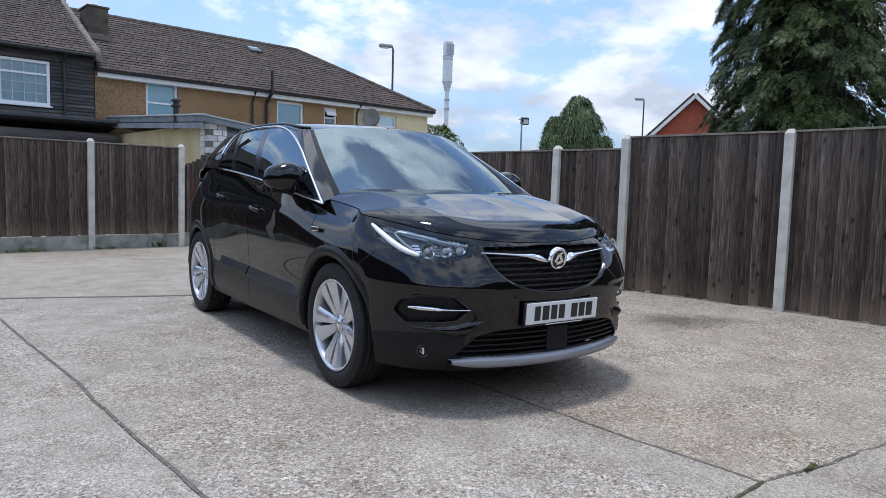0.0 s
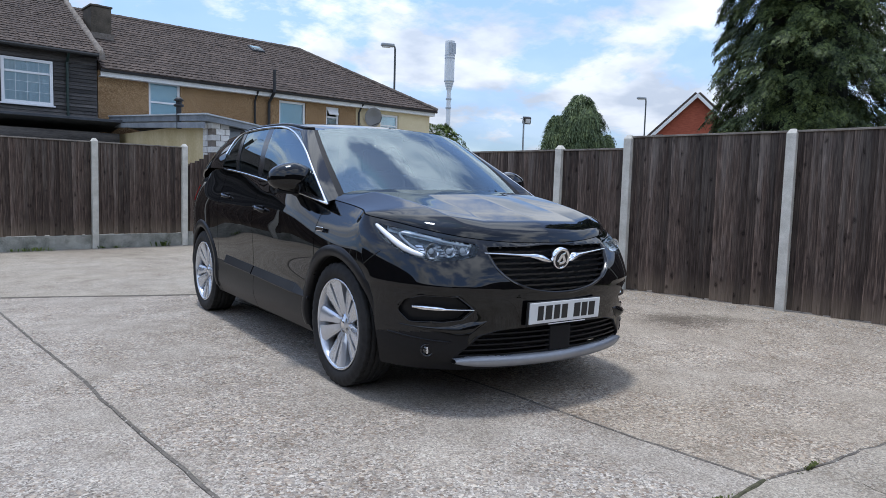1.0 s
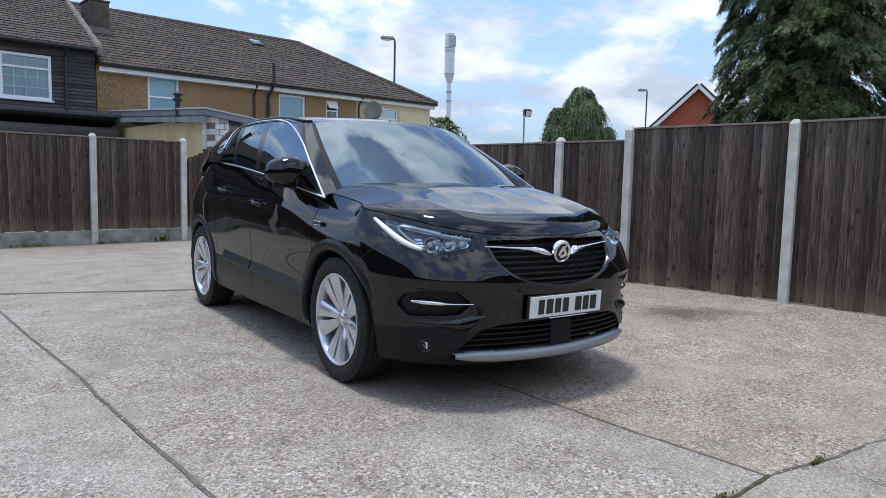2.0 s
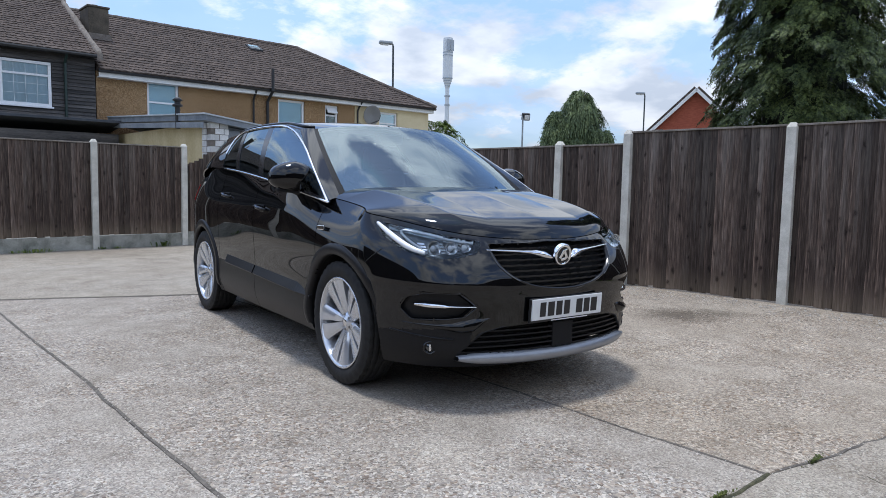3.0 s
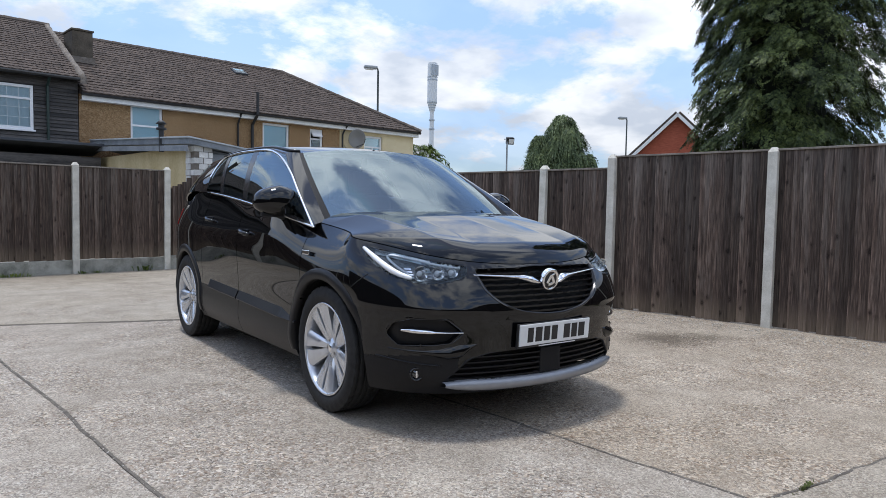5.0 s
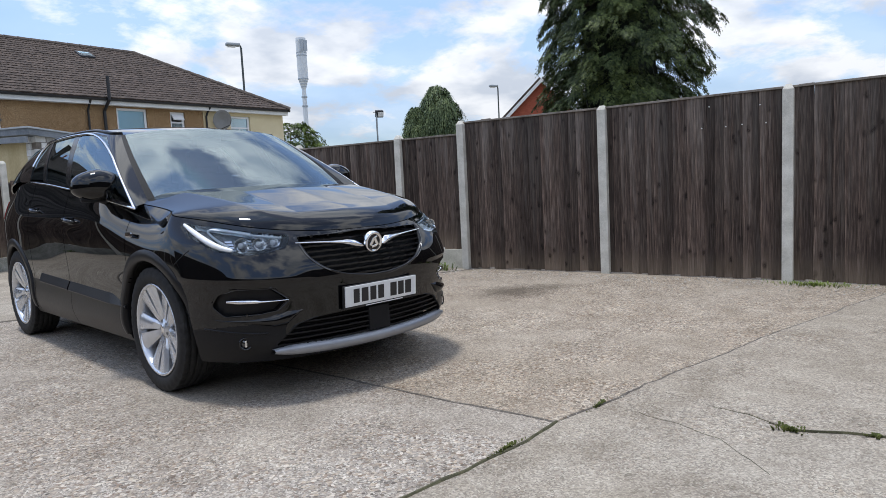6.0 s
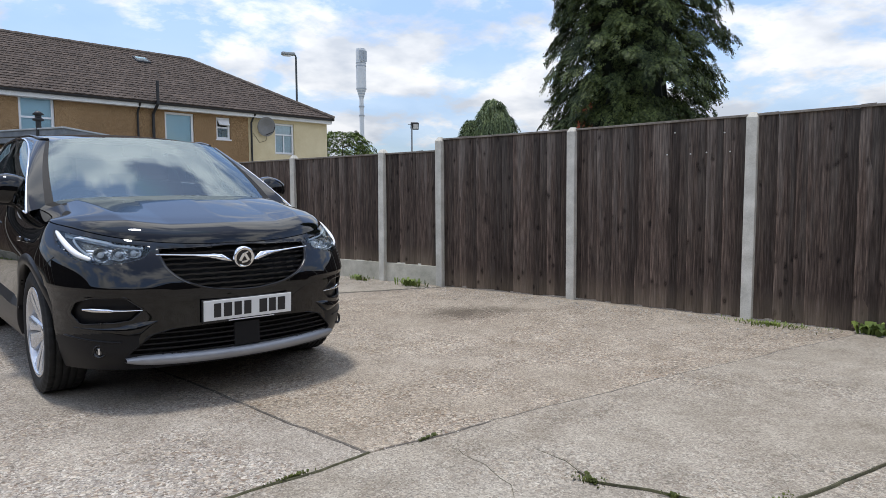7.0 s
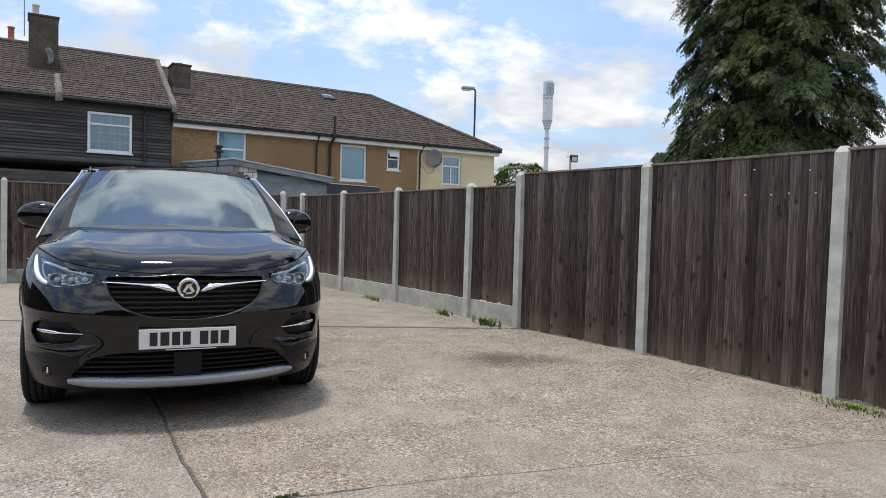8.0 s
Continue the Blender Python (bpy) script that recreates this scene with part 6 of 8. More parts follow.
def panel_mesh(grid, keep, lip=0.012, sides=(1, -1), flip=False, cols=None):
    """Faces of a sampled half surface that keep() wants, on the given sides, with turned-in edges along every border."""
    bm = bmesh.new()
    nv, nu = grid.shape[:2]
    for sg in sides:
        cache = {}
        def vert(i, j):
            key = (i, j)
            if key not in cache:
                p = grid[i, j]
                cache[key] = bm.verts.new((sg * p[0], p[1], p[2]))
            return cache[key]
        for i in range(nv - 1):
            for j in range(*(cols or (0, nu - 1))):
                c = (grid[i, j] + grid[i + 1, j] + grid[i, j + 1] + grid[i + 1, j + 1]) / 4
                if keep(i, j, c):
                    q = [vert(i, j), vert(i, j + 1), vert(i + 1, j + 1), vert(i + 1, j)]
                    if (sg < 0) != flip:
                        q.reverse()
                    try:
                        bm.faces.new(q)
                    except ValueError:
                        pass
    bmesh.ops.remove_doubles(bm, verts=bm.verts, dist=0.0004)
    bm.normal_update()
    if lip:
        edges = [e for e in bm.edges if e.is_boundary and not all(abs(v.co.x) < 0.0006 for v in e.verts)]
        inner = {v: v.normal.copy() for e in edges for v in e.verts}
        ext = bmesh.ops.extrude_edge_only(bm, edges=edges)
        done = set()
        for el in ext["geom"]:
            if isinstance(el, bmesh.types.BMVert):
                done.add(el)
        pairs = {}
        for el in ext["geom"]:
            if isinstance(el, bmesh.types.BMFace):
                news = [v for v in el.verts if v in done]
                for nv_ in news:
                    for e in nv_.link_edges:
                        o = e.other_vert(nv_)
                        if o in inner:
                            pairs[nv_] = o
        for nv_, o in pairs.items():
            nv_.co = o.co - inner[o] * lip
    for f in bm.faces:
        f.smooth = True
    for e in bm.edges:
        if len(e.link_faces) == 2 and e.calc_face_angle(0) > 0.6:
            e.smooth = False
    return bm


def car_panel(name, grid, keep, mat, label="", parent=None, **kw):
    return part(name, panel_mesh(grid, keep, **kw), mat, parent or car, label)


# seams of the side, by column
C_DOOR, C_MID, C_QTR = (int(np.searchsorted(U_ALL, q - 0.0031)) for q in U_SEAM)


def clad_top(y):
    return 0.452 + 0.026 * y


def is_clad(c):
    x, y, z = c
    if x < 0.55:
        return z < 0.30 and y < 0
    if y < -0.30:
        return z < 0.395 + 0.10 * max(0.0, (-0.42 - y))
    return z < clad_top(y)


seam_bumper = lambda c: c[1] < -0.30 - 0.42 * (0.90 - c[2]) * 0.9 and c[1] < -0.05
FACE_MID = (SHELL[:-1, :-1] + SHELL[1:, :-1] + SHELL[:-1, 1:] + SHELL[1:, 1:]) / 4
SOLID = np.array([[not cut_away(c) for c in row] for row in FACE_MID])
fixed = lambda i, j, c: SOLID[i, j]
LAST = SHELL.shape[1] - 1
body = car_panel("bumper", SHELL, lambda i, j, c: j < NOSE_END and fixed(i, j, c) and not is_clad(c) and seam_bumper(c), M_PAINT, "gloss black front bumper", cols=(0, NOSE_END))
car_panel("lower_bumper", SHELL, lambda i, j, c: j < NOSE_END and fixed(i, j, c) and is_clad(c) and c[1] < -0.30, M_CLADP, "satin black lower bumper", cols=(0, NOSE_END))
for sg, nm in ((-1, "right"), (1, "left")):
    car_panel("wing", SHELL, lambda i, j, c: j < C_DOOR and fixed(i, j, c) and not is_clad(c) and not seam_bumper(c), M_PAINT, "gloss black front wing", sides=(sg,), cols=(0, C_DOOR))
    fd = car_panel("door", SHELL, lambda i, j, c: C_DOOR < j < C_MID and fixed(i, j, c) and not is_clad(c), M_PAINT, "gloss black front door", sides=(sg,), cols=(C_DOOR, C_MID))
    rd = car_panel("door", SHELL, lambda i, j, c: C_MID < j < C_QTR and fixed(i, j, c) and not is_clad(c), M_PAINT, "gloss black rear door", sides=(sg,), cols=(C_MID, C_QTR))
    car_panel("rear_quarter", SHELL, lambda i, j, c: C_QTR < j and fixed(i, j, c) and not is_clad(c), M_PAINT, "gloss black rear quarter", sides=(sg,), cols=(C_QTR, LAST))
    for a, b, y_lo, y_hi in ((-1, C_DOOR, -0.30, 0), (-1, C_DOOR, 0, 9), (C_DOOR, C_MID, 0, 9), (C_MID, C_QTR, 0, 9), (C_QTR, LAST, 0, 2.675), (C_QTR, LAST, 2.675, 9)):
        car_panel("sill_cladding", SHELL, lambda i, j, c: a < j < b and fixed(i, j, c) and is_clad(c) and y_lo <= c[1] < y_hi, M_CLADP, "satin black lower cladding", sides=(sg,), cols=(max(0, a), b))
    # raised lower moulding of each door, with its slanting front end
    for door, y0, y1, tip in ((fd, 0.37, 1.333, True), (rd, 1.357, 1.985, False)):
        bm = bmesh.new()
        rows = []
        for k in range(33):
            y = y0 + (y1 - y0) * k / 32
            grow = min(1.0, (y - y0 + 0.004) / 0.20) if tip else 1.0
            z0 = 0.437 + 0.034 * y - 0.006 * max(0, y - 1.4)
            z1 = z0 + (0.010 + 0.052 * grow)
            bx0, bx1 = (float(half_w(q)[0, 0]) for q in (z0, z1))
            rows.append([bm.verts.new((sg * xx, y, zz)) for xx, zz in ((bx1 - 0.012, z1 + 0.002), (bx1 + 0.003, z1), (bx0 + 0.006 + 0.020 * grow, z0 + 0.004), (bx0 + 0.004 + 0.018 * grow, z0 - 0.004), (bx0 - 0.012, z0 - 0.012))])
        for a, b in zip(rows, rows[1:]):
            for m_ in range(4):
                bm.faces.new((a[m_], b[m_], b[m_ + 1], a[m_ + 1]))
        bm.faces.new(rows[0]); bm.faces.new(rows[-1][::-1])
        bmesh.ops.recalc_face_normals(bm, faces=bm.faces)
        part("door_moulding", bm, M_CLADP, door, "satin black door moulding")
    # handles
    for door, hy, hz in ((fd, 1.19, 0.965), (rd, 2.02, 1.035)):
        xw = float(half_w(hz)[0, 0]) * sg
        bm = bmesh.new()
        tube(bm, [(xw + sg * 0.0, hy - 0.095, hz - 0.012), (xw + sg * 0.026, hy - 0.07, hz - 0.008), (xw + sg * 0.034, hy, hz), (xw + sg * 0.026, hy + 0.07, hz + 0.008), (xw, hy + 0.095, hz + 0.012)], [0.008, 0.012, 0.013, 0.012, 0.008], 8)
        part("door_handle", bm, M_PAINT, door, smooth=True)
        part("handle_cup", boxed(xw - sg * 0.001 - 0.004, xw + 0.004, hy - 0.05, hy + 0.05, hz - 0.028, hz + 0.020, 0.003), M_GRILLE, door)
    xw = float(half_w(0.885)[0, 0]) * sg
    part("wing_badge", boxed(xw - 0.006, xw + 0.006, 0.150, 0.235, 0.872, 0.900, 0.005), M_CHROME, car, "small chrome wing emblem")

FLAT = LOW[:, 60:TAIL_START + 20].reshape(-1, 3)


def side_x(y, z):
    """Half width of the lower body at y and z."""
    d = (FLAT[:, 1] - y) ** 2 + (FLAT[:, 2] - z) ** 2
    k = np.argsort(d)[:4]
    w = 1 / (d[k] + 1e-6)
    return float((FLAT[k, 0] * w).sum() / w.sum())


# underside and inner arches
UND = bmesh.new()
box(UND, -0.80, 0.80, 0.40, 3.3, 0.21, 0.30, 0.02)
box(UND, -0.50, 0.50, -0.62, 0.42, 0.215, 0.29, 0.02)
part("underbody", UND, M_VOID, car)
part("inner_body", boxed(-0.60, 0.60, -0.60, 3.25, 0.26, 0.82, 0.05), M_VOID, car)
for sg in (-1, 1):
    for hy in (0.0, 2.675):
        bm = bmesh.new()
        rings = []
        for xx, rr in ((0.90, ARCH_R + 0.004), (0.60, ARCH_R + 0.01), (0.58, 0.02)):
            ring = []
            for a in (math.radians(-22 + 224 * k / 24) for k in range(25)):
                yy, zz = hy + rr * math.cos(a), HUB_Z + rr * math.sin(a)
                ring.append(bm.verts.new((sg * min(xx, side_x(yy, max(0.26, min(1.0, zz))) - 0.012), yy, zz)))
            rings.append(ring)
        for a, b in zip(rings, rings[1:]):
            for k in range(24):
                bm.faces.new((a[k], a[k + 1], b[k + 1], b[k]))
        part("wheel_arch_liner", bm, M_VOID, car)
        # rolled plastic arch lip
        bm = bmesh.new()
        prof = ((-0.030, ARCH_R - 0.004), (0.004, ARCH_R - 0.006), (0.010, ARCH_R + 0.004), (0.010, ARCH_R + 0.032), (0.006, ARCH_R + 0.056), (-0.004, ARCH_R + 0.060))
        rows = []
        n = 44
        for k in range(n + 1):
            a = math.radians(-10 + 200 * k / n)
            row = []
            for off, rr in prof:
                yy, zz = hy + rr * math.cos(a), max(0.275, HUB_Z + rr * math.sin(a))
                zc = max(0.26, min(1.0, zz))
                base = side_x(yy, zc) - (0.012 * max(0.0, -yy - 0.30) / 0.1 if hy == 0.0 else 0.0)
                row.append(bm.verts.new((sg * (base + off), yy, zz)))
            rows.append(row)
        for a, b in zip(rows, rows[1:]):
            for k in range(len(prof) - 1):
                f = bm.faces.new((a[k], a[k + 1], b[k + 1], b[k]))
                f.smooth = True
        bmesh.ops.recalc_face_normals(bm, faces=bm.faces)
        part("arch_trim", bm, M_CLADP, car, "satin black wheel arch moulding")

# ---- bonnet ----
def coons(c0, c1, d0, d1, na, nb, crown=2.0):
    """Patch between front c0(a), rear c1(a), centre d0(b) and side d1(b)."""
    A, B = np.linspace(0, 1, na), np.linspace(0, 1, nb)
    g = np.empty((nb, na, 3))
    p0, p1, q0, q1 = c0(A), c1(A), d0(B), d1(B)
    for j, b in enumerate(B):
        for i, a in enumerate(A):
            w = a**crown
            g[j, i] = (1 - b) * p0[i] + b * p1[i] + (1 - w) * q0[j] + w * q1[j] - ((1 - w) * (1 - b) * p0[0] + w * (1 - b) * p0[-1] + (1 - w) * b * p1[0] + w * b * p1[-1])
    return g


def curve_of(points):
    pts = np.asarray(points, float)
    keep = np.r_[True, np.linalg.norm(np.diff(pts, axis=0), axis=1) > 1e-5]
    pts = pts[keep]
    t = np.r_[0, np.cumsum(np.linalg.norm(np.diff(pts, axis=0), axis=1))]
    s = spline(t / t[-1], pts)
    return lambda a: s(a)


top_row = LOW[-1]
K_CORNER = int(np.argmin(np.abs(top_row[:NOSE_END, 0] - 0.775)))
K_SCUTTLE = column_at_y(0.29, NOSE_END - 60)
front_pts = top_row[: K_CORNER + 1 : 6].copy()
front_pts = np.vstack([front_pts, top_row[K_CORNER]]) if K_CORNER % 6 else front_pts
side_pts = top_row[K_CORNER : K_SCUTTLE + 1 : 4]
side_pts = np.vstack([side_pts, top_row[K_SCUTTLE]])
lift = np.array((0, 0, 0.004))
c_front = curve_of(front_pts + lift)
d_side = curve_of(side_pts + lift)
corner = side_pts[-1] + lift
c_rear = curve_of([(0, 0.11, 1.122), (0.30, 0.135, 1.120), (0.52, 0.195, 1.112), (0.70, 0.265, 1.090), tuple(corner)])
cen = [(0, float(front_pts[0][1]), float(front_pts[0][2]) + 0.004), (0, -0.765, 0.904), (0, -0.728, 0.927), (0, -0.700, 0.938), (0, -0.660, 0.949), (0, -0.58, 0.970), (0, -0.40, 1.013), (0, -0.15, 1.070), (0, 0.11, 1.122)]
d_cen = curve_of(cen)
BON = coons(c_front, c_rear, d_cen, d_side, 70, 80, 2.4)
for j in range(80):
    b = j / 79
    for i in range(70):
        a = i / 69
        x = BON[j, i, 0]
        # a centre crease and two outer ones that close in towards the grille
        edge = 0.50 + 0.32 * b
        grow = min(1.0, b / 0.16) * (1 - 0.15 * b - 0.45 * max(0.0, b - 0.8) / 0.2)
        p, q = a / edge, (1 - a) / (1 - edge)
        soft = (p + q - math.sqrt((p - q) ** 2 + 0.00015)) / 2
        rise = 0.036 * max(0.0, soft) * grow
        ridge = 0.028 * (math.sqrt(0.33**2 + 0.005**2) - math.sqrt(min(x, 0.33) ** 2 + 0.005**2)) / 0.33 * grow
        BON[j, i, 2] += rise + ridge
        BON[j, i, 0] *= 0.9935
car_panel("bonnet", BON, lambda i, j, c: True, M_PAINT, "gloss black creased bonnet", flip=False)

# ---- cabin: glass, pillars, roof ----
LOWER = [(0.0, 0.105, 1.060), (0.30, 0.128, 1.062), (0.515, 0.185, 1.066), (0.705, 0.272, 1.069),
         (0.866, 0.180, 1.032), (0.866, 0.75, 1.108), (0.846, 1.335, 1.174), (0.843, 1.435, 1.184), (0.830, 1.90, 1.226), (0.828, 1.98, 1.232), (0.818, 2.36, 1.256),
         (0.815, 2.93, 1.235), (0.70, 3.23, 1.15), (0.42, 3.36, 1.11), (0.0, 3.395, 1.095)]
UPPER = [(0.0, 0.855, 1.558), (0.28, 0.868, 1.551), (0.455, 0.905, 1.538), (0.582, 0.968, 1.520),
         (0.652, 1.10, 1.526), (0.668, 1.29, 1.560), (0.673, 1.505, 1.576), (0.673, 1.625, 1.579), (0.669, 2.13, 1.573), (0.666, 2.21, 1.569), (0.652, 2.42, 1.550),
         (0.615, 2.78, 1.538), (0.55, 2.97, 1.545), (0.31, 3.04, 1.557), (0.0, 3.06, 1.562)]


def cabin_strip(i0, i1, bulge, n):
    """The glasshouse between two of its columns: straight-ish uprights with a little bow."""
    lo, up = np.array(LOWER[i0 : i1 + 1]), np.array(UPPER[i0 : i1 + 1])
    t = np.r_[0, np.cumsum(np.linalg.norm(np.diff((lo + up) / 2, axis=0), axis=1))]
    if i1 - i0 == 1:
        us = np.linspace(0, 1, n)[:, None]
        L, U = lo[0] + (lo[1] - lo[0]) * us, up[0] + (up[1] - up[0]) * us
    else:
        us = np.linspace(0, t[-1], n)
        L, U = spline(t, lo)(us), spline(t, up)(us)
    rows = 26
    g = np.empty((rows, n, 3))
    for k in range(rows):
        v = k / (rows - 1)
        g[k] = L + (U - L) * v
        out = np.stack([g[k][:, 0], (g[k][:, 1] - 1.7) * 0.45, np.full(n, 0.25)], 1)
        out /= np.linalg.norm(out, axis=1)[:, None]
        g[k] += out * bulge * math.sin(math.pi * v) ** 0.9
    return g


WS = cabin_strip(0, 3, 0.028, 60)
AP = cabin_strip(3, 4, 0.028, 12)
for q in range(12):
    # meets the wing squarely at its foot, rounded further up
    w = math.sin(math.pi * q / 11)
    t = q / 11
    for k in range(26):
        foot = 1 - k / 25
        AP[k, q, 0] += 0.014 * w + 0.10 * t * (1 - t) * foot
        AP[k, q, 1] += 0.03 * t * (1 - t) * foot - 0.010 * w * (1 - foot)
SD = cabin_strip(4, 10, 0.022, 150)
RR_ = cabin_strip(10, 14, 0.024, 80)
inset = lambda g, d: g - np.stack([np.sign(g[..., 0]) * 0 + g[..., 0], (g[..., 1] - 1.7) * 0.45, np.zeros(g.shape[:2])], 2) / np.maximum(0.3, np.linalg.norm(np.stack([g[..., 0], (g[..., 1] - 1.7) * 0.45], 2), axis=2))[..., None] * d
wsg = part("windscreen", panel_mesh(WS, lambda i, j, c: i >= 1, lip=0.006), M_CARGLASS, car, "clear windscreen mirroring the clouds")
# dark printed border and mirror housing
part("windscreen_border", panel_mesh(inset(WS, 0.006), lambda i, j, c: i <= 1 or i >= 24 or j >= 57, lip=0), M_BLACK, wsg)
part("mirror_cover", boxed(-0.10, 0.10, 0.93, 1.02, 1.43, 1.515, 0.02), M_BLACK, wsg)
car_panel("a_pillar", AP, lambda i, j, c: j >= 2, M_PAINT, "gloss black windscreen pillar", sides=(-1,))
car_panel("windscreen_trim", AP, lambda i, j, c: j < 2, M_TRIM, "matt black windscreen edge trim", sides=(-1,))
car_panel("a_pillar", AP, lambda i, j, c: j >= 2, M_PAINT, "gloss black windscreen pillar", sides=(1,))
car_panel("windscreen_trim", AP, lambda i, j, c: j < 2, M_TRIM, "matt black windscreen edge trim", sides=(1,))


def side_col(k):
    """Sampled column of control column k on the side strip."""
    lo = np.array(LOWER[4:11])
    up = np.array(UPPER[4:11])
    t = np.r_[0, np.cumsum(np.linalg.norm(np.diff((lo + up) / 2, axis=0), axis=1))]
    return int(round(t[k - 4] / t[-1] * 149))


def soft_run(pts, times=3):
    """Rounds the corners of a run of points by cutting them repeatedly."""
    pts = [np.asarray(p, float) for p in pts]
    for _ in range(times):
        out = [pts[0]]
        for a, b in zip(pts, pts[1:]):
            out += [a * 0.75 + b * 0.25, a * 0.25 + b * 0.75]
        pts = out + [pts[-1]]
    return pts[::2] + [pts[-1]]


B0, B1, C0, C1 = side_col(6), side_col(7), side_col(8), side_col(9)
for sg in (-1, 1):
    s = (sg,)
    fw_ = car_panel("door_window", SD, lambda i, j, c: 2 <= j < B0 and 1 <= i < 24, M_CARGLASS, "clear front side window", sides=s, lip=0.006)
    car_panel("door_window", inset(SD, 0.003), lambda i, j, c: B1 <= j < C0 and 1 <= i < 24, M_PRIVACY, "dark tinted rear side window", sides=s, lip=0.006)
    car_panel("quarter_window", inset(SD, 0.003), lambda i, j, c: C1 <= j < 149 and 2 <= i < 23, M_PRIVACY, "dark tinted quarter window", sides=s, lip=0.006)
    car_panel("b_pillar", SD, lambda i, j, c: B0 <= j < B1 and i < 25, M_GRILLE, "gloss black door pillar", sides=s)
    car_panel("c_pillar", SD, lambda i, j, c: C0 <= j < C1, M_GRILLE, sides=s)
    car_panel("window_surround", SD, lambda i, j, c: (i < 1 or i >= 24) or j < 2, M_GRILLE, sides=s)
    car_panel("d_pillar", RR_, lambda i, j, c: j < 42, M_PAINT, "gloss black rear pillar", sides=s)
    # bright line: over the door tops and kicked up at the rear
    g = SD
    line = [Vector((sg * (p[0] + 0.006), p[1], p[2])) for p in [g[0, k] for k in range(0, 150, 6)]]
    line2 = [Vector((sg * (p[0] + 0.004), p[1], p[2])) for p in soft_run([g[k, 1] for k in range(0, 17, 2)] + [g[20, 5], g[23, 14]] + [g[24, k] for k in range(30, 138, 6)] + [g[22, 142], g[17, 147], g[10, 149]])]
    for pts, nm in ((line, "waist_trim"), (line2, "roof_trim")):
        bm = bmesh.new()
        tube(bm, pts, 0.0085 if nm == "roof_trim" else 0.0065, 8)
        part(nm, bm, M_CHROME, car, "bright chrome window trim", smooth=True)
car_panel("rear_window", inset(RR_, 0.003), lambda i, j, c: j >= 42 and 3 <= i < 22, M_PRIVACY, "dark tinted rear window", lip=0.006)
car_panel("tailgate_frame", RR_, lambda i, j, c: j >= 42 and not (3 <= i < 22), M_PAINT)
# roof
up = np.array(UPPER)
r_front = curve_of(up[0:4])
r_rear = curve_of(up[14:9:-1])
r_side = curve_of(up[3:11])
r_mid = curve_of([(0, 0.855, 1.558), (0, 1.10, 1.592), (0, 1.60, 1.624), (0, 2.2, 1.622), (0, 2.7, 1.598), (0, 3.06, 1.562)])
ROOF = coons(r_front, r_rear, r_mid, r_side, 40, 70)
for j in range(70):
    b = j / 69
    for i in range(40):
        a = i / 39
        ROOF[j, i, 2] += 0.010 * a**2 * (1 - a**3) * math.sin(math.pi * b) ** 0.6
car_panel("roof", ROOF, lambda i, j, c: True, M_PAINT, "gloss black roof", lip=0.01)
for sg in (-1, 1):
    bm = bmesh.new()
    tube(bm, [Vector((sg * (ROOF[j, 36][0]), ROOF[j, 36][1], ROOF[j, 36][2] + 0.004)) for j in range(4, 66, 4)], 0.010, 8)
    part("roof_strip", bm, M_GRILLE, car, smooth=True)
part("headlining", panel_mesh(ROOF - np.array((0, 0, 0.03)), lambda i, j, c: i < 39 and j < 38, lip=0), M_LINING, car, "pale headlining")
# black scuttle between bonnet and glass
bm = bmesh.new()
sc = [(float(p[0]), float(p[1]) + 0.02, float(p[2]) - 0.012) for p in c_rear(np.linspace(0, 0.86, 14))]
sc = [(-x, y, z) for x, y, z in sc[:0:-1]] + sc
rows = [[bm.verts.new((x, y + dy, z + dz)) for x, y, z in sc] for dy, dz in ((-0.05, -0.01), (0.0, 0.004), (0.08, 0.006))]
for a, b in zip(rows, rows[1:]):
    for k in range(len(sc) - 1):
        bm.faces.new((a[k], a[k + 1], b[k + 1], b[k]))
part("scuttle", bm, M_CLADP, car)
for x0, x1 in ((-0.62, -0.02), (-0.05, 0.50)):
    part("wiper", tubed([(x0, 0.345 if x0 < -0.3 else 0.24, 1.128 if x0 < -0.3 else 1.130), ((x0 + x1) / 2, 0.265, 1.134), (x1, 0.245 if x1 < 0.3 else 0.31, 1.130)], 0.009, 6), M_BLACK, car)
# cabin contents
part("dashboard", boxed(-0.72, 0.72, 0.42, 0.95, 0.78, 1.055, 0.06), M_DASH, car, "dark dashboard")
st = part("steering_wheel", bmesh.new(), M_DASH, car)
bm = bmesh.new()
ring = lathe(bm, [(0.185 + 0.016 * math.cos(a), 0.016 * math.sin(a)) for a in (2 * math.pi * k / 8 for k in range(8))], 28, closed=True)
box(bm, -0.07, 0.07, -0.06, 0.06, -0.02, 0.02, 0.015)
box(bm, -0.18, 0.18, -0.02, 0.02, -0.012, 0.008)
bm.to_mesh(st.data); bm.free()
st.matrix_basis = pose(-0.37, 0.98, 1.02, 65, 0, 0)
st.data.polygons.foreach_set("use_smooth", [True] * len(st.data.polygons))
for x in (-0.37, 0.37):
    seat = part("front_seat", boxed(x - 0.25, x + 0.25, 1.15, 1.65, 0.45, 0.68, 0.06), M_SEAT, car, "dark cloth front seat")
    part("backrest", boxed(-0.24, 0.24, -0.07, 0.07, 0, 0.66, 0.06), M_SEAT, seat, at=pose(x, 1.63, 0.62, -14))
    part("headrest", boxed(-0.13, 0.13, -0.05, 0.05, 0, 0.19, 0.04), M_SEAT, seat, at=pose(x, 1.80, 1.27, -8))
bench = part("rear_bench", boxed(-0.62, 0.62, 2.1, 2.55, 0.5, 0.72, 0.06), M_SEAT, car)
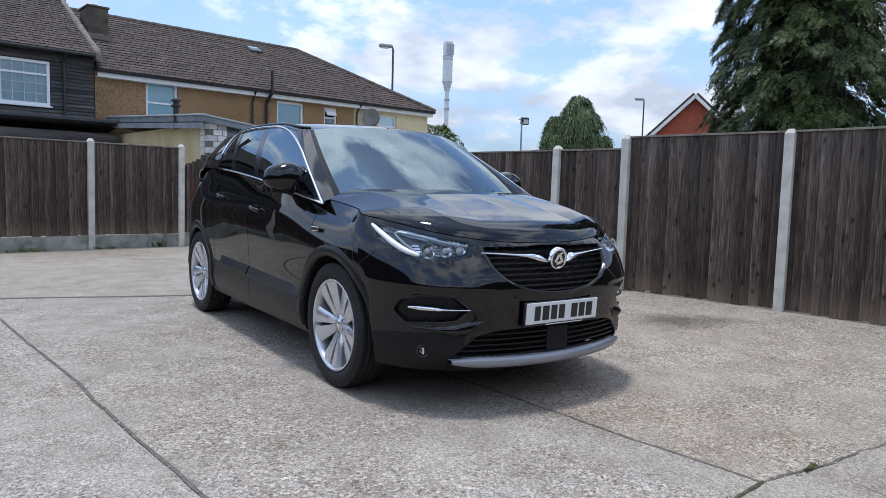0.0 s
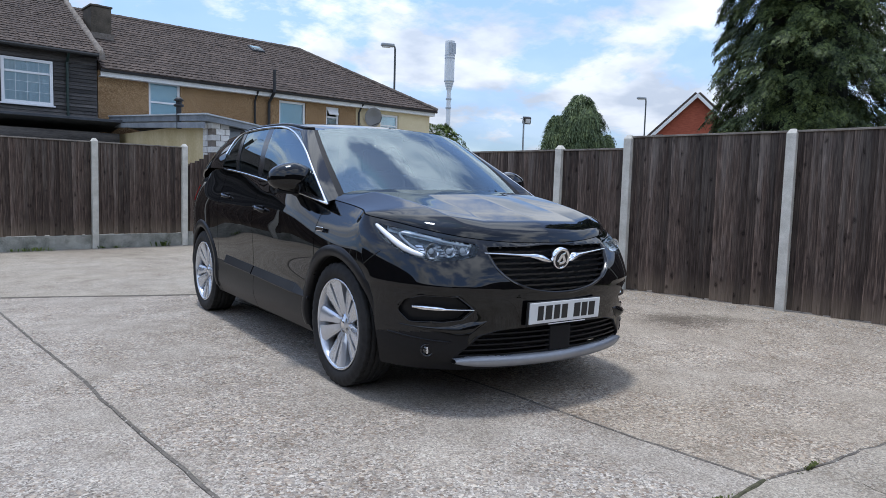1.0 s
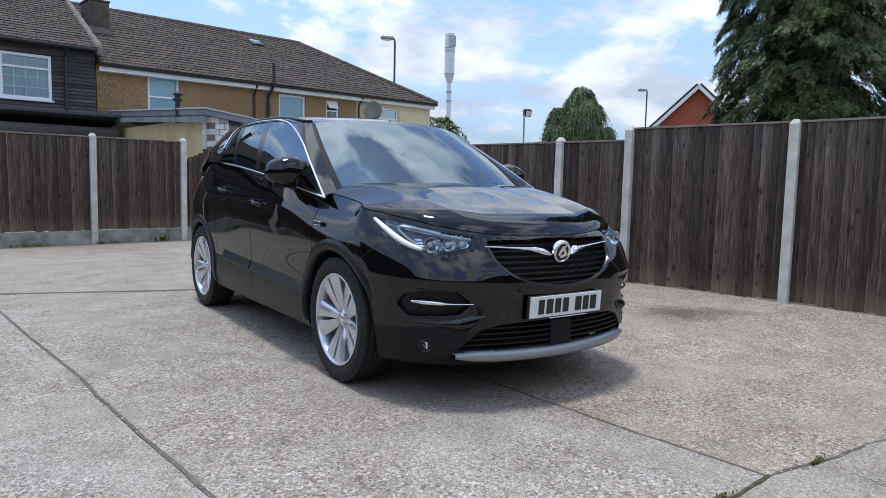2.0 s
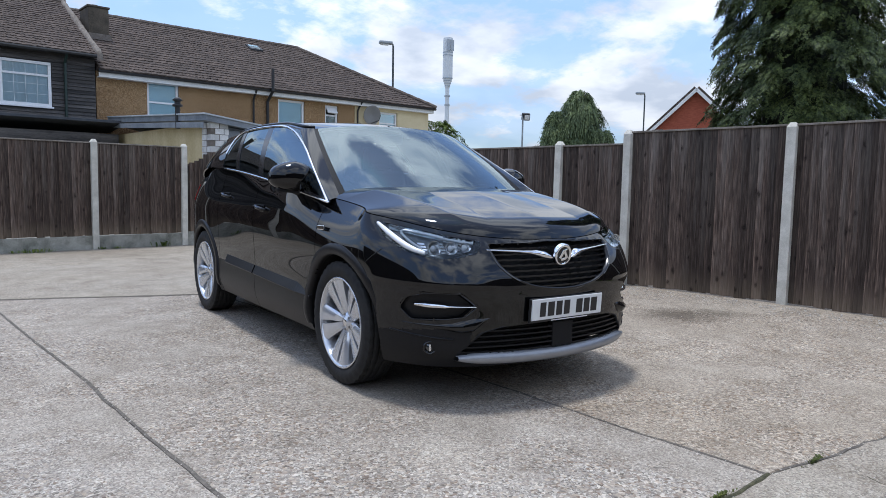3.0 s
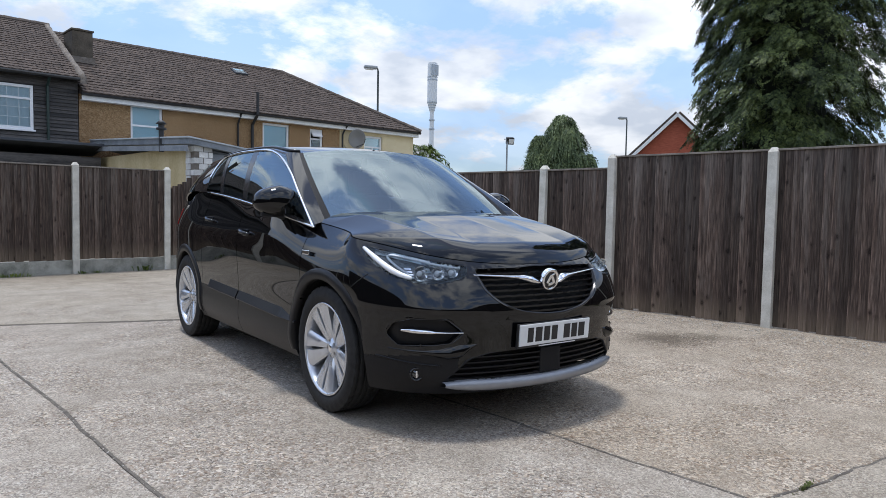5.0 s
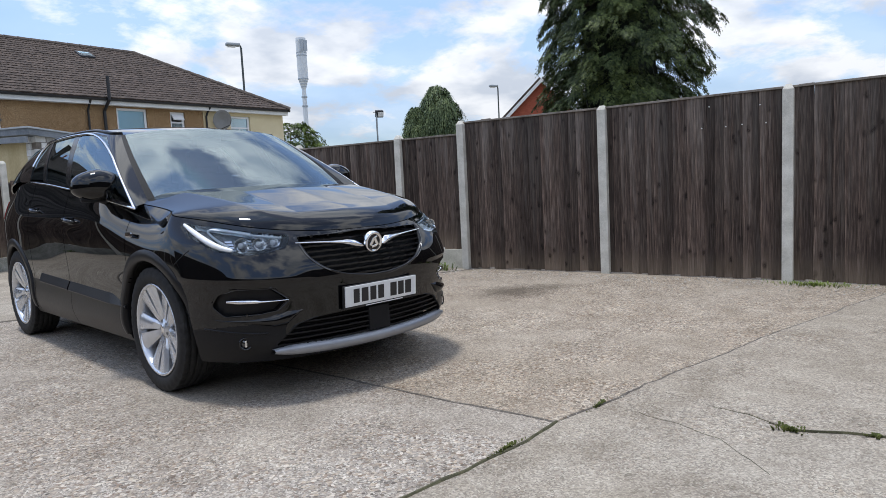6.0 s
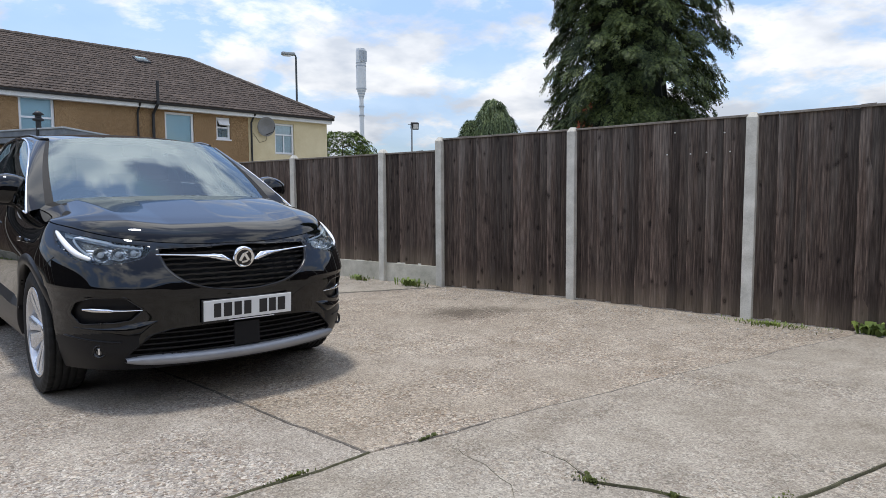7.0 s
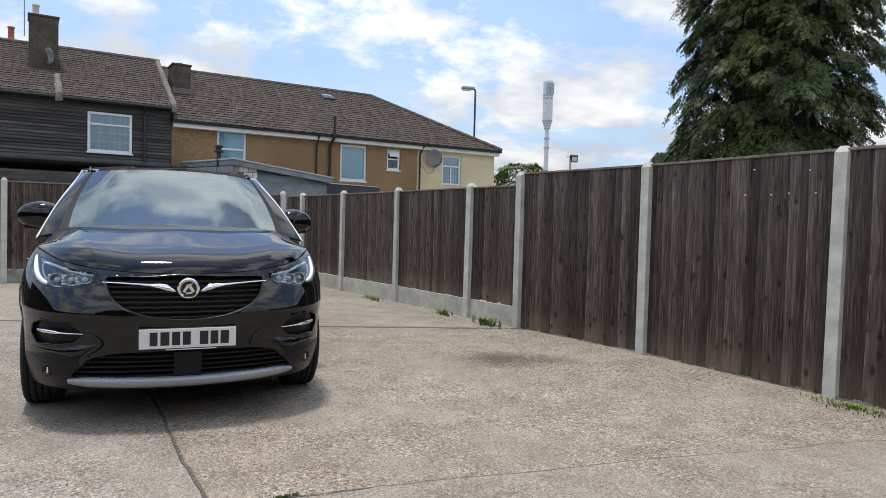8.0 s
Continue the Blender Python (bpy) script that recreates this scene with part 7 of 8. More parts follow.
part("backrest", boxed(-0.62, 0.62, -0.07, 0.07, 0, 0.55, 0.05), M_SEAT, bench, at=pose(0, 2.6, 0.68, -15))
for x in (-0.38, 0.38):
    part("headrest", boxed(-0.13, 0.13, -0.05, 0.05, 0, 0.16, 0.04), M_SEAT, bench, at=pose(x, 2.76, 1.20, -8))
part("cabin_floor", boxed(-0.78, 0.78, 0.4, 3.2, 0.32, 0.46), M_DASH, car)
part("door_lining", boxed(-0.80, -0.77, 0.45, 2.6, 0.4, 1.06), M_DASH, car)
part("door_lining", boxed(0.77, 0.80, 0.45, 2.6, 0.4, 1.06), M_DASH, car)

# ---- nose details ----
NOSE_PTS = LOW[:, :NOSE_END].reshape(-1, 3)
NOSE_PTS = NOSE_PTS[NOSE_PTS[:, 1] < -0.2]


def nose_at(x, z, off=0.0):
    """Point on the nose surface at half width x and height z, pushed out by off."""
    d = (NOSE_PTS[:, 0] - abs(x)) ** 2 + (NOSE_PTS[:, 2] - z) ** 2
    k = np.argpartition(d, 9)[:9]
    p = NOSE_PTS[k]
    m_ = np.c_[np.ones(9), p[:, 0] - abs(x), p[:, 2] - z]
    y = float(np.linalg.lstsq(m_, p[:, 1], rcond=None)[0][0])
    return Vector((x, y - off, z))


def strip_on_nose(outline, depth_in, out=0.004, width=0.012):
    """A rim along an outline, seated in the cut edge."""
    bm = bmesh.new()
    n = len(outline)
    cx, cz = sum(p[0] for p in outline) / n, sum(p[1] for p in outline) / n
    rows = []
    for x, z in outline:
        d = Vector((x - cx, z - cz))
        d = d.normalized() if d.length else d
        i = Vector((x, z)) - d * width
        o = Vector((x, z)) + d * 0.006
        rows.append([nose_at(o.x, o.y, -0.0005), nose_at(x, z, out * 0.5), nose_at(i.x + d.x * width * 0.4, i.y + d.y * width * 0.4, out), nose_at(i.x, i.y, out * 0.2), nose_at(i.x, i.y, -depth_in)])
    rings = [[bm.verts.new(p) for p in r] for r in rows]
    for k in range(n):
        a, b = rings[k], rings[(k + 1) % n]
        for m_ in range(4):
            bm.faces.new((a[m_], b[m_], b[m_ + 1], a[m_ + 1])).smooth = True
    bmesh.ops.recalc_face_normals(bm, faces=bm.faces)
    return bm


def backing(outline, depth):
    bm = bmesh.new()
    f = bm.faces.new([bm.verts.new(nose_at(x, z, -depth)) for x, z in outline])
    f.normal_update()
    bmesh.ops.triangulate(bm, faces=[f])
    return bm


def mirrored(outline):
    """Join a half outline, cut at the centre line, with its mirror image."""
    half = [p for p in outline if p[0] > 0.001]
    return half + [(-x, z) for x, z in half[::-1]]


G2 = mirrored(GRILLE)
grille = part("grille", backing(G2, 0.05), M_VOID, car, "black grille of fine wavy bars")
part("rim", strip_on_nose(G2, 0.045, 0.004, 0.012), M_GRILLE, grille)


def width_at(outline, z):
    xs = []
    n = len(outline)
    for i in range(n):
        (x0, z0), (x1, z1) = outline[i], outline[(i + 1) % n]
        if (z0 - z) * (z1 - z) <= 0 and abs(z1 - z0) > 1e-9:
            xs.append(x0 + (x1 - x0) * (z - z0) / (z1 - z0))
    return max(xs) if xs else 0


def bar_across(z, half, thick, proud, wave=0.0, cells=1, depth=0.022, hole=0.0):
    """A bar across an opening that follows the nose; wave: facets along it."""
    bm = bmesh.new()
    spans = [(-half, half)] if not hole else [(-half, -hole), (hole, half)]
    for a, b in spans:
        n = max(8, int((b - a) / 0.02))
        rows = []
        for k in range(n + 1):
            x = a + (b - a) * k / n
            w = wave * abs(((x + 10) / 0.075) % 1.0 - 0.5) * 2
            zc = z + 0.008 * (1 - (abs(x) / 0.46) ** 2) * 0 - w * 0.5
            p = nose_at(x, zc, 0)
            rows.append([bm.verts.new((x, p.y - proud + depth, zc + thick / 2)), bm.verts.new((x, p.y - proud + w, zc + thick * 0.35)), bm.verts.new((x, p.y - proud + w, zc - thick * 0.35)), bm.verts.new((x, p.y - proud + depth, zc - thick / 2))])
        for r0, r1 in zip(rows, rows[1:]):
            for m_ in range(3):
                bm.faces.new((r0[m_], r1[m_], r1[m_ + 1], r0[m_ + 1]))
    bmesh.ops.recalc_face_normals(bm, faces=bm.faces)
    return bm


for k in range(8):
    z = 0.630 + k * 0.0275
    wd = width_at(GRILLE, z) - 0.010
    if wd > 0.08:
        part("bar", bar_across(z, wd, 0.013, -0.008, 0.009), M_GRILLE, grille)
part("chrome_edge", tubed([nose_at(x, z, 0.003) for x, z in [p for p in GRILLE if p[0] > 0.30 and p[1] < 0.815]], 0.0028, 6), M_DARKCHROME, grille)
part("chrome_edge", tubed([nose_at(-x, z, 0.003) for x, z in [p for p in GRILLE if p[0] > 0.30 and p[1] < 0.815]], 0.0028, 6), M_DARKCHROME, grille)
# chrome wings beside the badge
for sg in (-1, 1):
    bm = bmesh.new()
    prof = [(0.445, 0.818, 0.004, 0.004), (0.36, 0.8135, 0.0045, 0.005), (0.26, 0.807, 0.0055, 0.007), (0.20, 0.802, 0.009, 0.012), (0.155, 0.796, 0.016, 0.016), (0.115, 0.787, 0.022, 0.018), (0.085, 0.774, 0.013, 0.016), (0.068, 0.768, 0.003, 0.010)]
    rows = []
    for x, z, h, pr in prof:
        p = nose_at(sg * x, z)
        rows.append([bm.verts.new((p.x, p.y + 0.012, z + h)), bm.verts.new((p.x, p.y - pr, z + h * 0.6)), bm.verts.new((p.x, p.y - pr * 0.8, z - h * 0.7)), bm.verts.new((p.x, p.y + 0.012, z - h))])
    for a, b in zip(rows, rows[1:]):
        for m_ in range(3):
            bm.faces.new((a[m_], b[m_], b[m_ + 1], a[m_ + 1])).smooth = True
    bmesh.ops.recalc_face_normals(bm, faces=bm.faces)
    part("chrome_wing", bm, M_CHROME, grille, "polished chrome grille wing")
badge = bmesh.new()
lathe(badge, [(0.0, 0.012), (0.044, 0.012), (0.049, 0.016), (0.056, 0.017), (0.060, 0.012), (0.060, -0.008)], 40, axis="z")
bd = part("badge", badge, M_CHROME, grille, "round chrome badge", at=pose(0, -0.862, 0.786, 100, 0, 0), smooth=True)
bm = bmesh.new()
lathe(bm, [(0.0, 0.0135), (0.043, 0.0135)], 32)
part("badge_field", bm, M_GRILLE, bd)
for ox, oy, w, h, rz in ((-0.014, 0.004, 0.050, 0.017, 62), (0.013, 0.004, 0.052, 0.018, -58), (0.002, -0.022, 0.036, 0.014, 12), (0.008, 0.028, 0.026, 0.010, 20)):
    part("badge_shape", boxed(-w / 2, w / 2, -h / 2, h / 2, 0.0135, 0.018, 0.003), M_CHROME, bd, at=pose(ox, oy, 0, 0, 0, rz))

# lower intake
I2 = mirrored(INTAKE)
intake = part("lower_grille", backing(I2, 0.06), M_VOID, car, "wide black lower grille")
part("rim", strip_on_nose(I2, 0.05, 0.003, 0.010), M_CLADP, intake)
for k in range(5):
    z = 0.300 + k * 0.027
    part("bar", bar_across(z, width_at(INTAKE, z) - 0.012, 0.010, -0.012), M_CLADP, intake)
part("sensor_cover", boxed(-0.075, 0.075, -0.888, -0.85, 0.295, 0.43, 0.006), M_TRIM, intake)
# silver skid trim
bm = bmesh.new()
rows = []
for k in range(41):
    t = -1 + 2 * k / 40
    x = 0.612 * t
    fade = 1 - abs(t) ** 10
    hgt, z = 0.012 + 0.019 * fade, 0.262 + 0.012 * t * t
    y = float(nose_y(0.30)[0, 0]) + falloff(abs(x)) * 1.02
    rows.append([bm.verts.new(p) for p in ((x, y + 0.03, z + hgt), (x, y - 0.012, z + hgt * 0.8), (x, y - 0.020, z + hgt * 0.1), (x, y - 0.012, z - hgt * 0.8), (x, y + 0.05, z - hgt * 1.2))])
for a, b in zip(rows, rows[1:]):
    for m_ in range(4):
        bm.faces.new((a[m_], b[m_], b[m_ + 1], a[m_ + 1])).smooth = True
bmesh.ops.recalc_face_normals(bm, faces=bm.faces)
part("skid_trim", bm, M_SKID, car, "satin silver skid trim")
part("splitter", boxed(-0.50, 0.50, -0.70, -0.3, 0.20, 0.245, 0.02), M_CLADP, car)

for sg in (-1, 1):
    flipx = lambda poly: [(sg * x, z) for x, z in poly]
    # headlamp
    hl = part("headlamp", backing(flipx(HEADLAMP), 0.060), M_LAMPBLACK, car, "clear glass headlamp with chrome reflectors and a white light guide")
    bm = bmesh.new()
    n = len(HEADLAMP)
    ra = [bm.verts.new(nose_at(sg * x, z, -0.001)) for x, z in HEADLAMP]
    rb = [bm.verts.new(nose_at(sg * x, z, -0.061)) for x, z in HEADLAMP]
    for k in range(n):
        bm.faces.new((ra[k], ra[(k + 1) % n], rb[(k + 1) % n], rb[k]))
    part("housing_wall", bm, M_LAMPBLACK, hl)
    # cover follows the wing
    bm = bmesh.new()
    cx, cz = 0.665, 0.838
    rings = []
    for s in (1.0, 0.66, 0.33):
        rings.append([bm.verts.new(nose_at(sg * (cx + (x - cx) * s), cz + (z - cz) * s, 0.001)) for x, z in HEADLAMP])
    tip = bm.verts.new(nose_at(sg * cx, cz, 0.001))
    for a, b in zip(rings, rings[1:]):
        for k in range(n):
            bm.faces.new((a[k], a[(k + 1) % n], b[(k + 1) % n], b[k])).smooth = True
    for k in range(n):
        bm.faces.new((rings[-1][k], rings[-1][(k + 1) % n], tip)).smooth = True
    bmesh.ops.recalc_face_normals(bm, faces=bm.faces)
    part("cover", bm, M_LENS, hl, "clear lamp cover")
    for x, z, w, h in ((0.535, 0.828, 0.036, 0.024), (0.602, 0.824, 0.040, 0.032), (0.676, 0.822, 0.042, 0.038)):
        bm = bmesh.new()
        lathe(bm, [(0.0, -0.03), (0.45, -0.022), (0.8, -0.006), (1.0, 0.012), (1.06, 0.012)], 18)
        p = nose_at(sg * x, z, -0.035)
        part("reflector", bm, M_REFLECT, hl, at=Matrix.Translation(p) @ pose(0, 0, 0, 90, 0, -sg * 25 * 0) @ Matrix.Diagonal((w, h, 1, 1)), smooth=True)
        bm = bmesh.new()
        lathe(bm, [(0.0, 0.016), (0.010, 0.012), (0.016, 0.0)], 14)
        part("bulb_lens", bm, M_DRL, hl, at=Matrix.Translation(p) @ pose(0, 0, 0, 90, 0, 0), smooth=True)
    bm = bmesh.new()
    guide = soft_run([(0.812, 0.940), (0.806, 0.900), (0.790, 0.852), (0.762, 0.817), (0.722, 0.800)], 2)
    tube(bm, [nose_at(sg * x, z, -0.010) for x, z in guide], [0.006 + 0.010 * math.sin(math.pi * (q + 0.5) / len(guide)) for q in range(len(guide))], 10)
    part("light_guide", bm, M_DRL, hl, "white daytime light guide", smooth=True)
    bm = bmesh.new()
    tube(bm, [nose_at(sg * x, z, -0.016) for x, z in soft_run([(0.49, 0.850), (0.60, 0.866), (0.70, 0.897), (0.768, 0.913), (0.758, 0.858), (0.728, 0.820)], 3)], 0.0065, 8)
    part("chrome_lip", bm, M_DRL, hl, "thin white inner light guide", smooth=True)
    # bright sloping shelf under the upper edge
    bm = bmesh.new()
    rows = []
    for q in range(15):
        x = 0.485 + 0.30 * q / 14
        zt = float(np.interp(x, (0.452, 0.60, 0.72, 0.816), (0.858, 0.883, 0.919, 0.950)))
        rows.append([bm.verts.new(nose_at(sg * x, zt - dz, -dd)) for dz, dd in ((0.005, 0.006), (0.014, 0.020), (0.032, 0.048))])
    for a, b in zip(rows, rows[1:]):
        for m_ in range(2):
            bm.faces.new((a[m_], b[m_], b[m_ + 1], a[m_ + 1])).smooth = True
    part("reflector_shelf", bm, M_REFLECT, hl)
    # faceted bright cell walls between the bowls
    for q, xc in enumerate((0.568, 0.637, 0.712)):
        bm = bmesh.new()
        for r in range(4):
            za, zb = 0.795 + r * 0.014, 0.795 + r * 0.014 + 0.012
            p0, p1 = nose_at(sg * (xc - 0.016), za, -0.05), nose_at(sg * (xc + 0.016), zb, -0.022)
            bm.faces.new([bm.verts.new(v) for v in ((p0.x, p0.y, za), (p1.x, p1.y, za + 0.004), (p1.x, p1.y + 0.006, zb), (p0.x, p0.y + 0.006, zb - 0.002))])
        part("reflector_facet", bm, M_REFLECT, hl)
    # side recess with its chrome blade, and fog lamp below
    pod = part("bumper_recess", backing(flipx(FOGPOD), 0.05), M_CLADP, car, "black bumper recess with a chrome blade")
    part("rim", strip_on_nose(flipx(FOGPOD), 0.05, 0.002, 0.008), M_PAINT, pod)
    bm = bmesh.new()
    rows = []
    for x, z, h in ((0.535, 0.538, 0.002), (0.60, 0.538, 0.003), (0.655, 0.539, 0.005), (0.675, 0.540, 0.011), (0.74, 0.542, 0.012), (0.775, 0.544, 0.006)):
        p = nose_at(sg * x, z)
        rows.append([bm.verts.new(p + Vector((0, dy, dz))) for dy, dz in ((0.03, h), (-0.002, h * 0.7), (-0.002, -h * 0.7), (0.03, -h))])
    for a, b in zip(rows, rows[1:]):
        for m_ in range(3):
            bm.faces.new((a[m_], b[m_], b[m_ + 1], a[m_ + 1])).smooth = True
    bmesh.ops.recalc_face_normals(bm, faces=bm.faces)
    part("chrome_blade", bm, M_CHROME, pod, "polished chrome bumper blade")
    # rolled upper edge of the satin lower bumper
    bm = bmesh.new()
    tube(bm, [nose_at(sg * x, z, 0.001) for x, z in soft_run([(0.625, 0.372), (0.70, 0.376), (0.78, 0.388), (0.835, 0.402)], 2)], [0.003] + [0.0055] * 7 + [0.003], 8)
    part("lower_bumper_edge", bm, M_CLADP, car, smooth=True)
    # painted wing under the recess
    bm = bmesh.new()
    rows = []
    for x, z, h, pr in ((0.805, 0.448, 0.008, 0.004), (0.74, 0.441, 0.016, 0.012), (0.66, 0.437, 0.026, 0.022), (0.60, 0.437, 0.044, 0.034), (0.545, 0.446, 0.050, 0.034), (0.495, 0.468, 0.022, 0.012), (0.465, 0.478, 0.004, 0.002)):
        p = nose_at(sg * x, z)
        rows.append([bm.verts.new(p + Vector((0, dy, dz))) for dy, dz in ((0.02, h), (-pr, h * 0.1), (-pr * 0.5, -h * 0.5), (0.02, -h))])
    for a, b in zip(rows, rows[1:]):
        for m_ in range(3):
            bm.faces.new((a[m_], b[m_], b[m_ + 1], a[m_ + 1])).smooth = True
    bmesh.ops.recalc_face_normals(bm, faces=bm.faces)
    part("bumper_wing", bm, M_PAINT, car, "gloss black bumper blade")
    fg = bmesh.new()
    lathe(fg, [(0.0, -0.012), (0.016, -0.010), (0.026, -0.003), (0.030, 0.004), (0.034, 0.003), (0.036, -0.02)], 20)
    p = nose_at(sg * 0.716, 0.325, 0.006)
    fog = part("fog_lamp", fg, M_GRILLE, car, "small round fog lamp", at=Matrix.Translation(p) @ pose(0, 0, 0, 90, 0, sg * 28), smooth=True)
    fg = bmesh.new()
    lathe(fg, [(0.0, 0.001), (0.012, -0.001), (0.022, -0.006)], 14)
    part("bulb", fg, M_DARKCHROME, fog, smooth=True)
    part("lens_bar", boxed(-0.004, 0.004, -0.017, 0.017, -0.001, 0.003, 0.001), M_CHROME, fog)
    # shut line between wing and bumper, its dark gap drawn as a near-black bar
    bm = bmesh.new()
    tube(bm, [Vector((sg * (side_x(y, z) - 0.0005), y, z)) for y, z in [(-0.315 - 0.10 * q / 8, 0.735 + 0.075 * q / 8) for q in range(9)]], 0.0028, 6)
    part("shut_line", bm, M_VOID, body)
    # door mirror
    mir = bmesh.new()
    bmesh.ops.create_uvsphere(mir, u_segments=28, v_segments=16, radius=1.0)
    for v in mir.verts:
        x, y, z = v.co
        k = 2.6
        nrm = (abs(x) ** k + abs(y) ** k + abs(z) ** k) ** (1 / k)
        x, y, z = x / nrm, y / nrm, z / nrm
        taper = 1 - 0.22 * max(0, sg * x)
        v.co = Vector((x * 0.148, y * 0.11 * (1 if y < 0 else 0.5), z * 0.100 * taper - 0.012 * abs(x)))
    mirror = part("door_mirror", mir, M_PAINT, car, "gloss black door mirror", at=pose(sg * 0.900, 0.665, 1.182, 0, sg * -4, sg * 14), smooth=True)
    part("mirror_glass", boxed(-0.105, 0.105, 0.050, 0.054, -0.066, 0.066, 0.01), M_CHROME, mirror)
    part("mirror_base", boxed(-0.09, 0.09, -0.055, 0.04, -0.104, -0.080, 0.008), M_CLADP, mirror)
    part("mirror_arm", tubed([(sg * 0.82, 0.62, 1.075), (sg * 0.86, 0.64, 1.085), (sg * 0.89, 0.655, 1.105)], [0.03, 0.026, 0.03], 8), M_CLADP, car)
    # tail lamp
    k0 = column_at_y(3.12, 260)
    car_panel("tail_lamp", LOW + np.array((0.004, 0.004, 0)), lambda i, j, c: k0 <= j < k0 + 20 and 76 <= i < 92, M_TAIL, "red tail lamp", sides=(sg,))

# plate: white, with its lettering as plain bars
plate = part("number_plate", boxed(-0.2565, 0.2565, -0.004, 0.004, -0.0555, 0.0555, 0.003), M_PLATE, car, "white front plate with black lettering", at=pose(0.0, -0.919, 0.512, 4, 0, 0))
for x, w in ((-0.182, 0.040), (-0.124, 0.046), (-0.066, 0.042), (-0.010, 0.042), (0.082, 0.046), (0.138, 0.042), (0.194, 0.046)):
    part("bar", boxed(x - w / 2, x + w / 2, -0.0055, -0.0042, -0.038, 0.038), M_PLATEINK, plate)
part("plate_footer", boxed(-0.12, 0.15, -0.0052, -0.0041, -0.065, -0.060), M_PLATE, plate)
part("plate_holder", boxed(-0.262, 0.262, 0.0045, 0.02, -0.070, 0.058, 0.004), M_BLACK, plate)

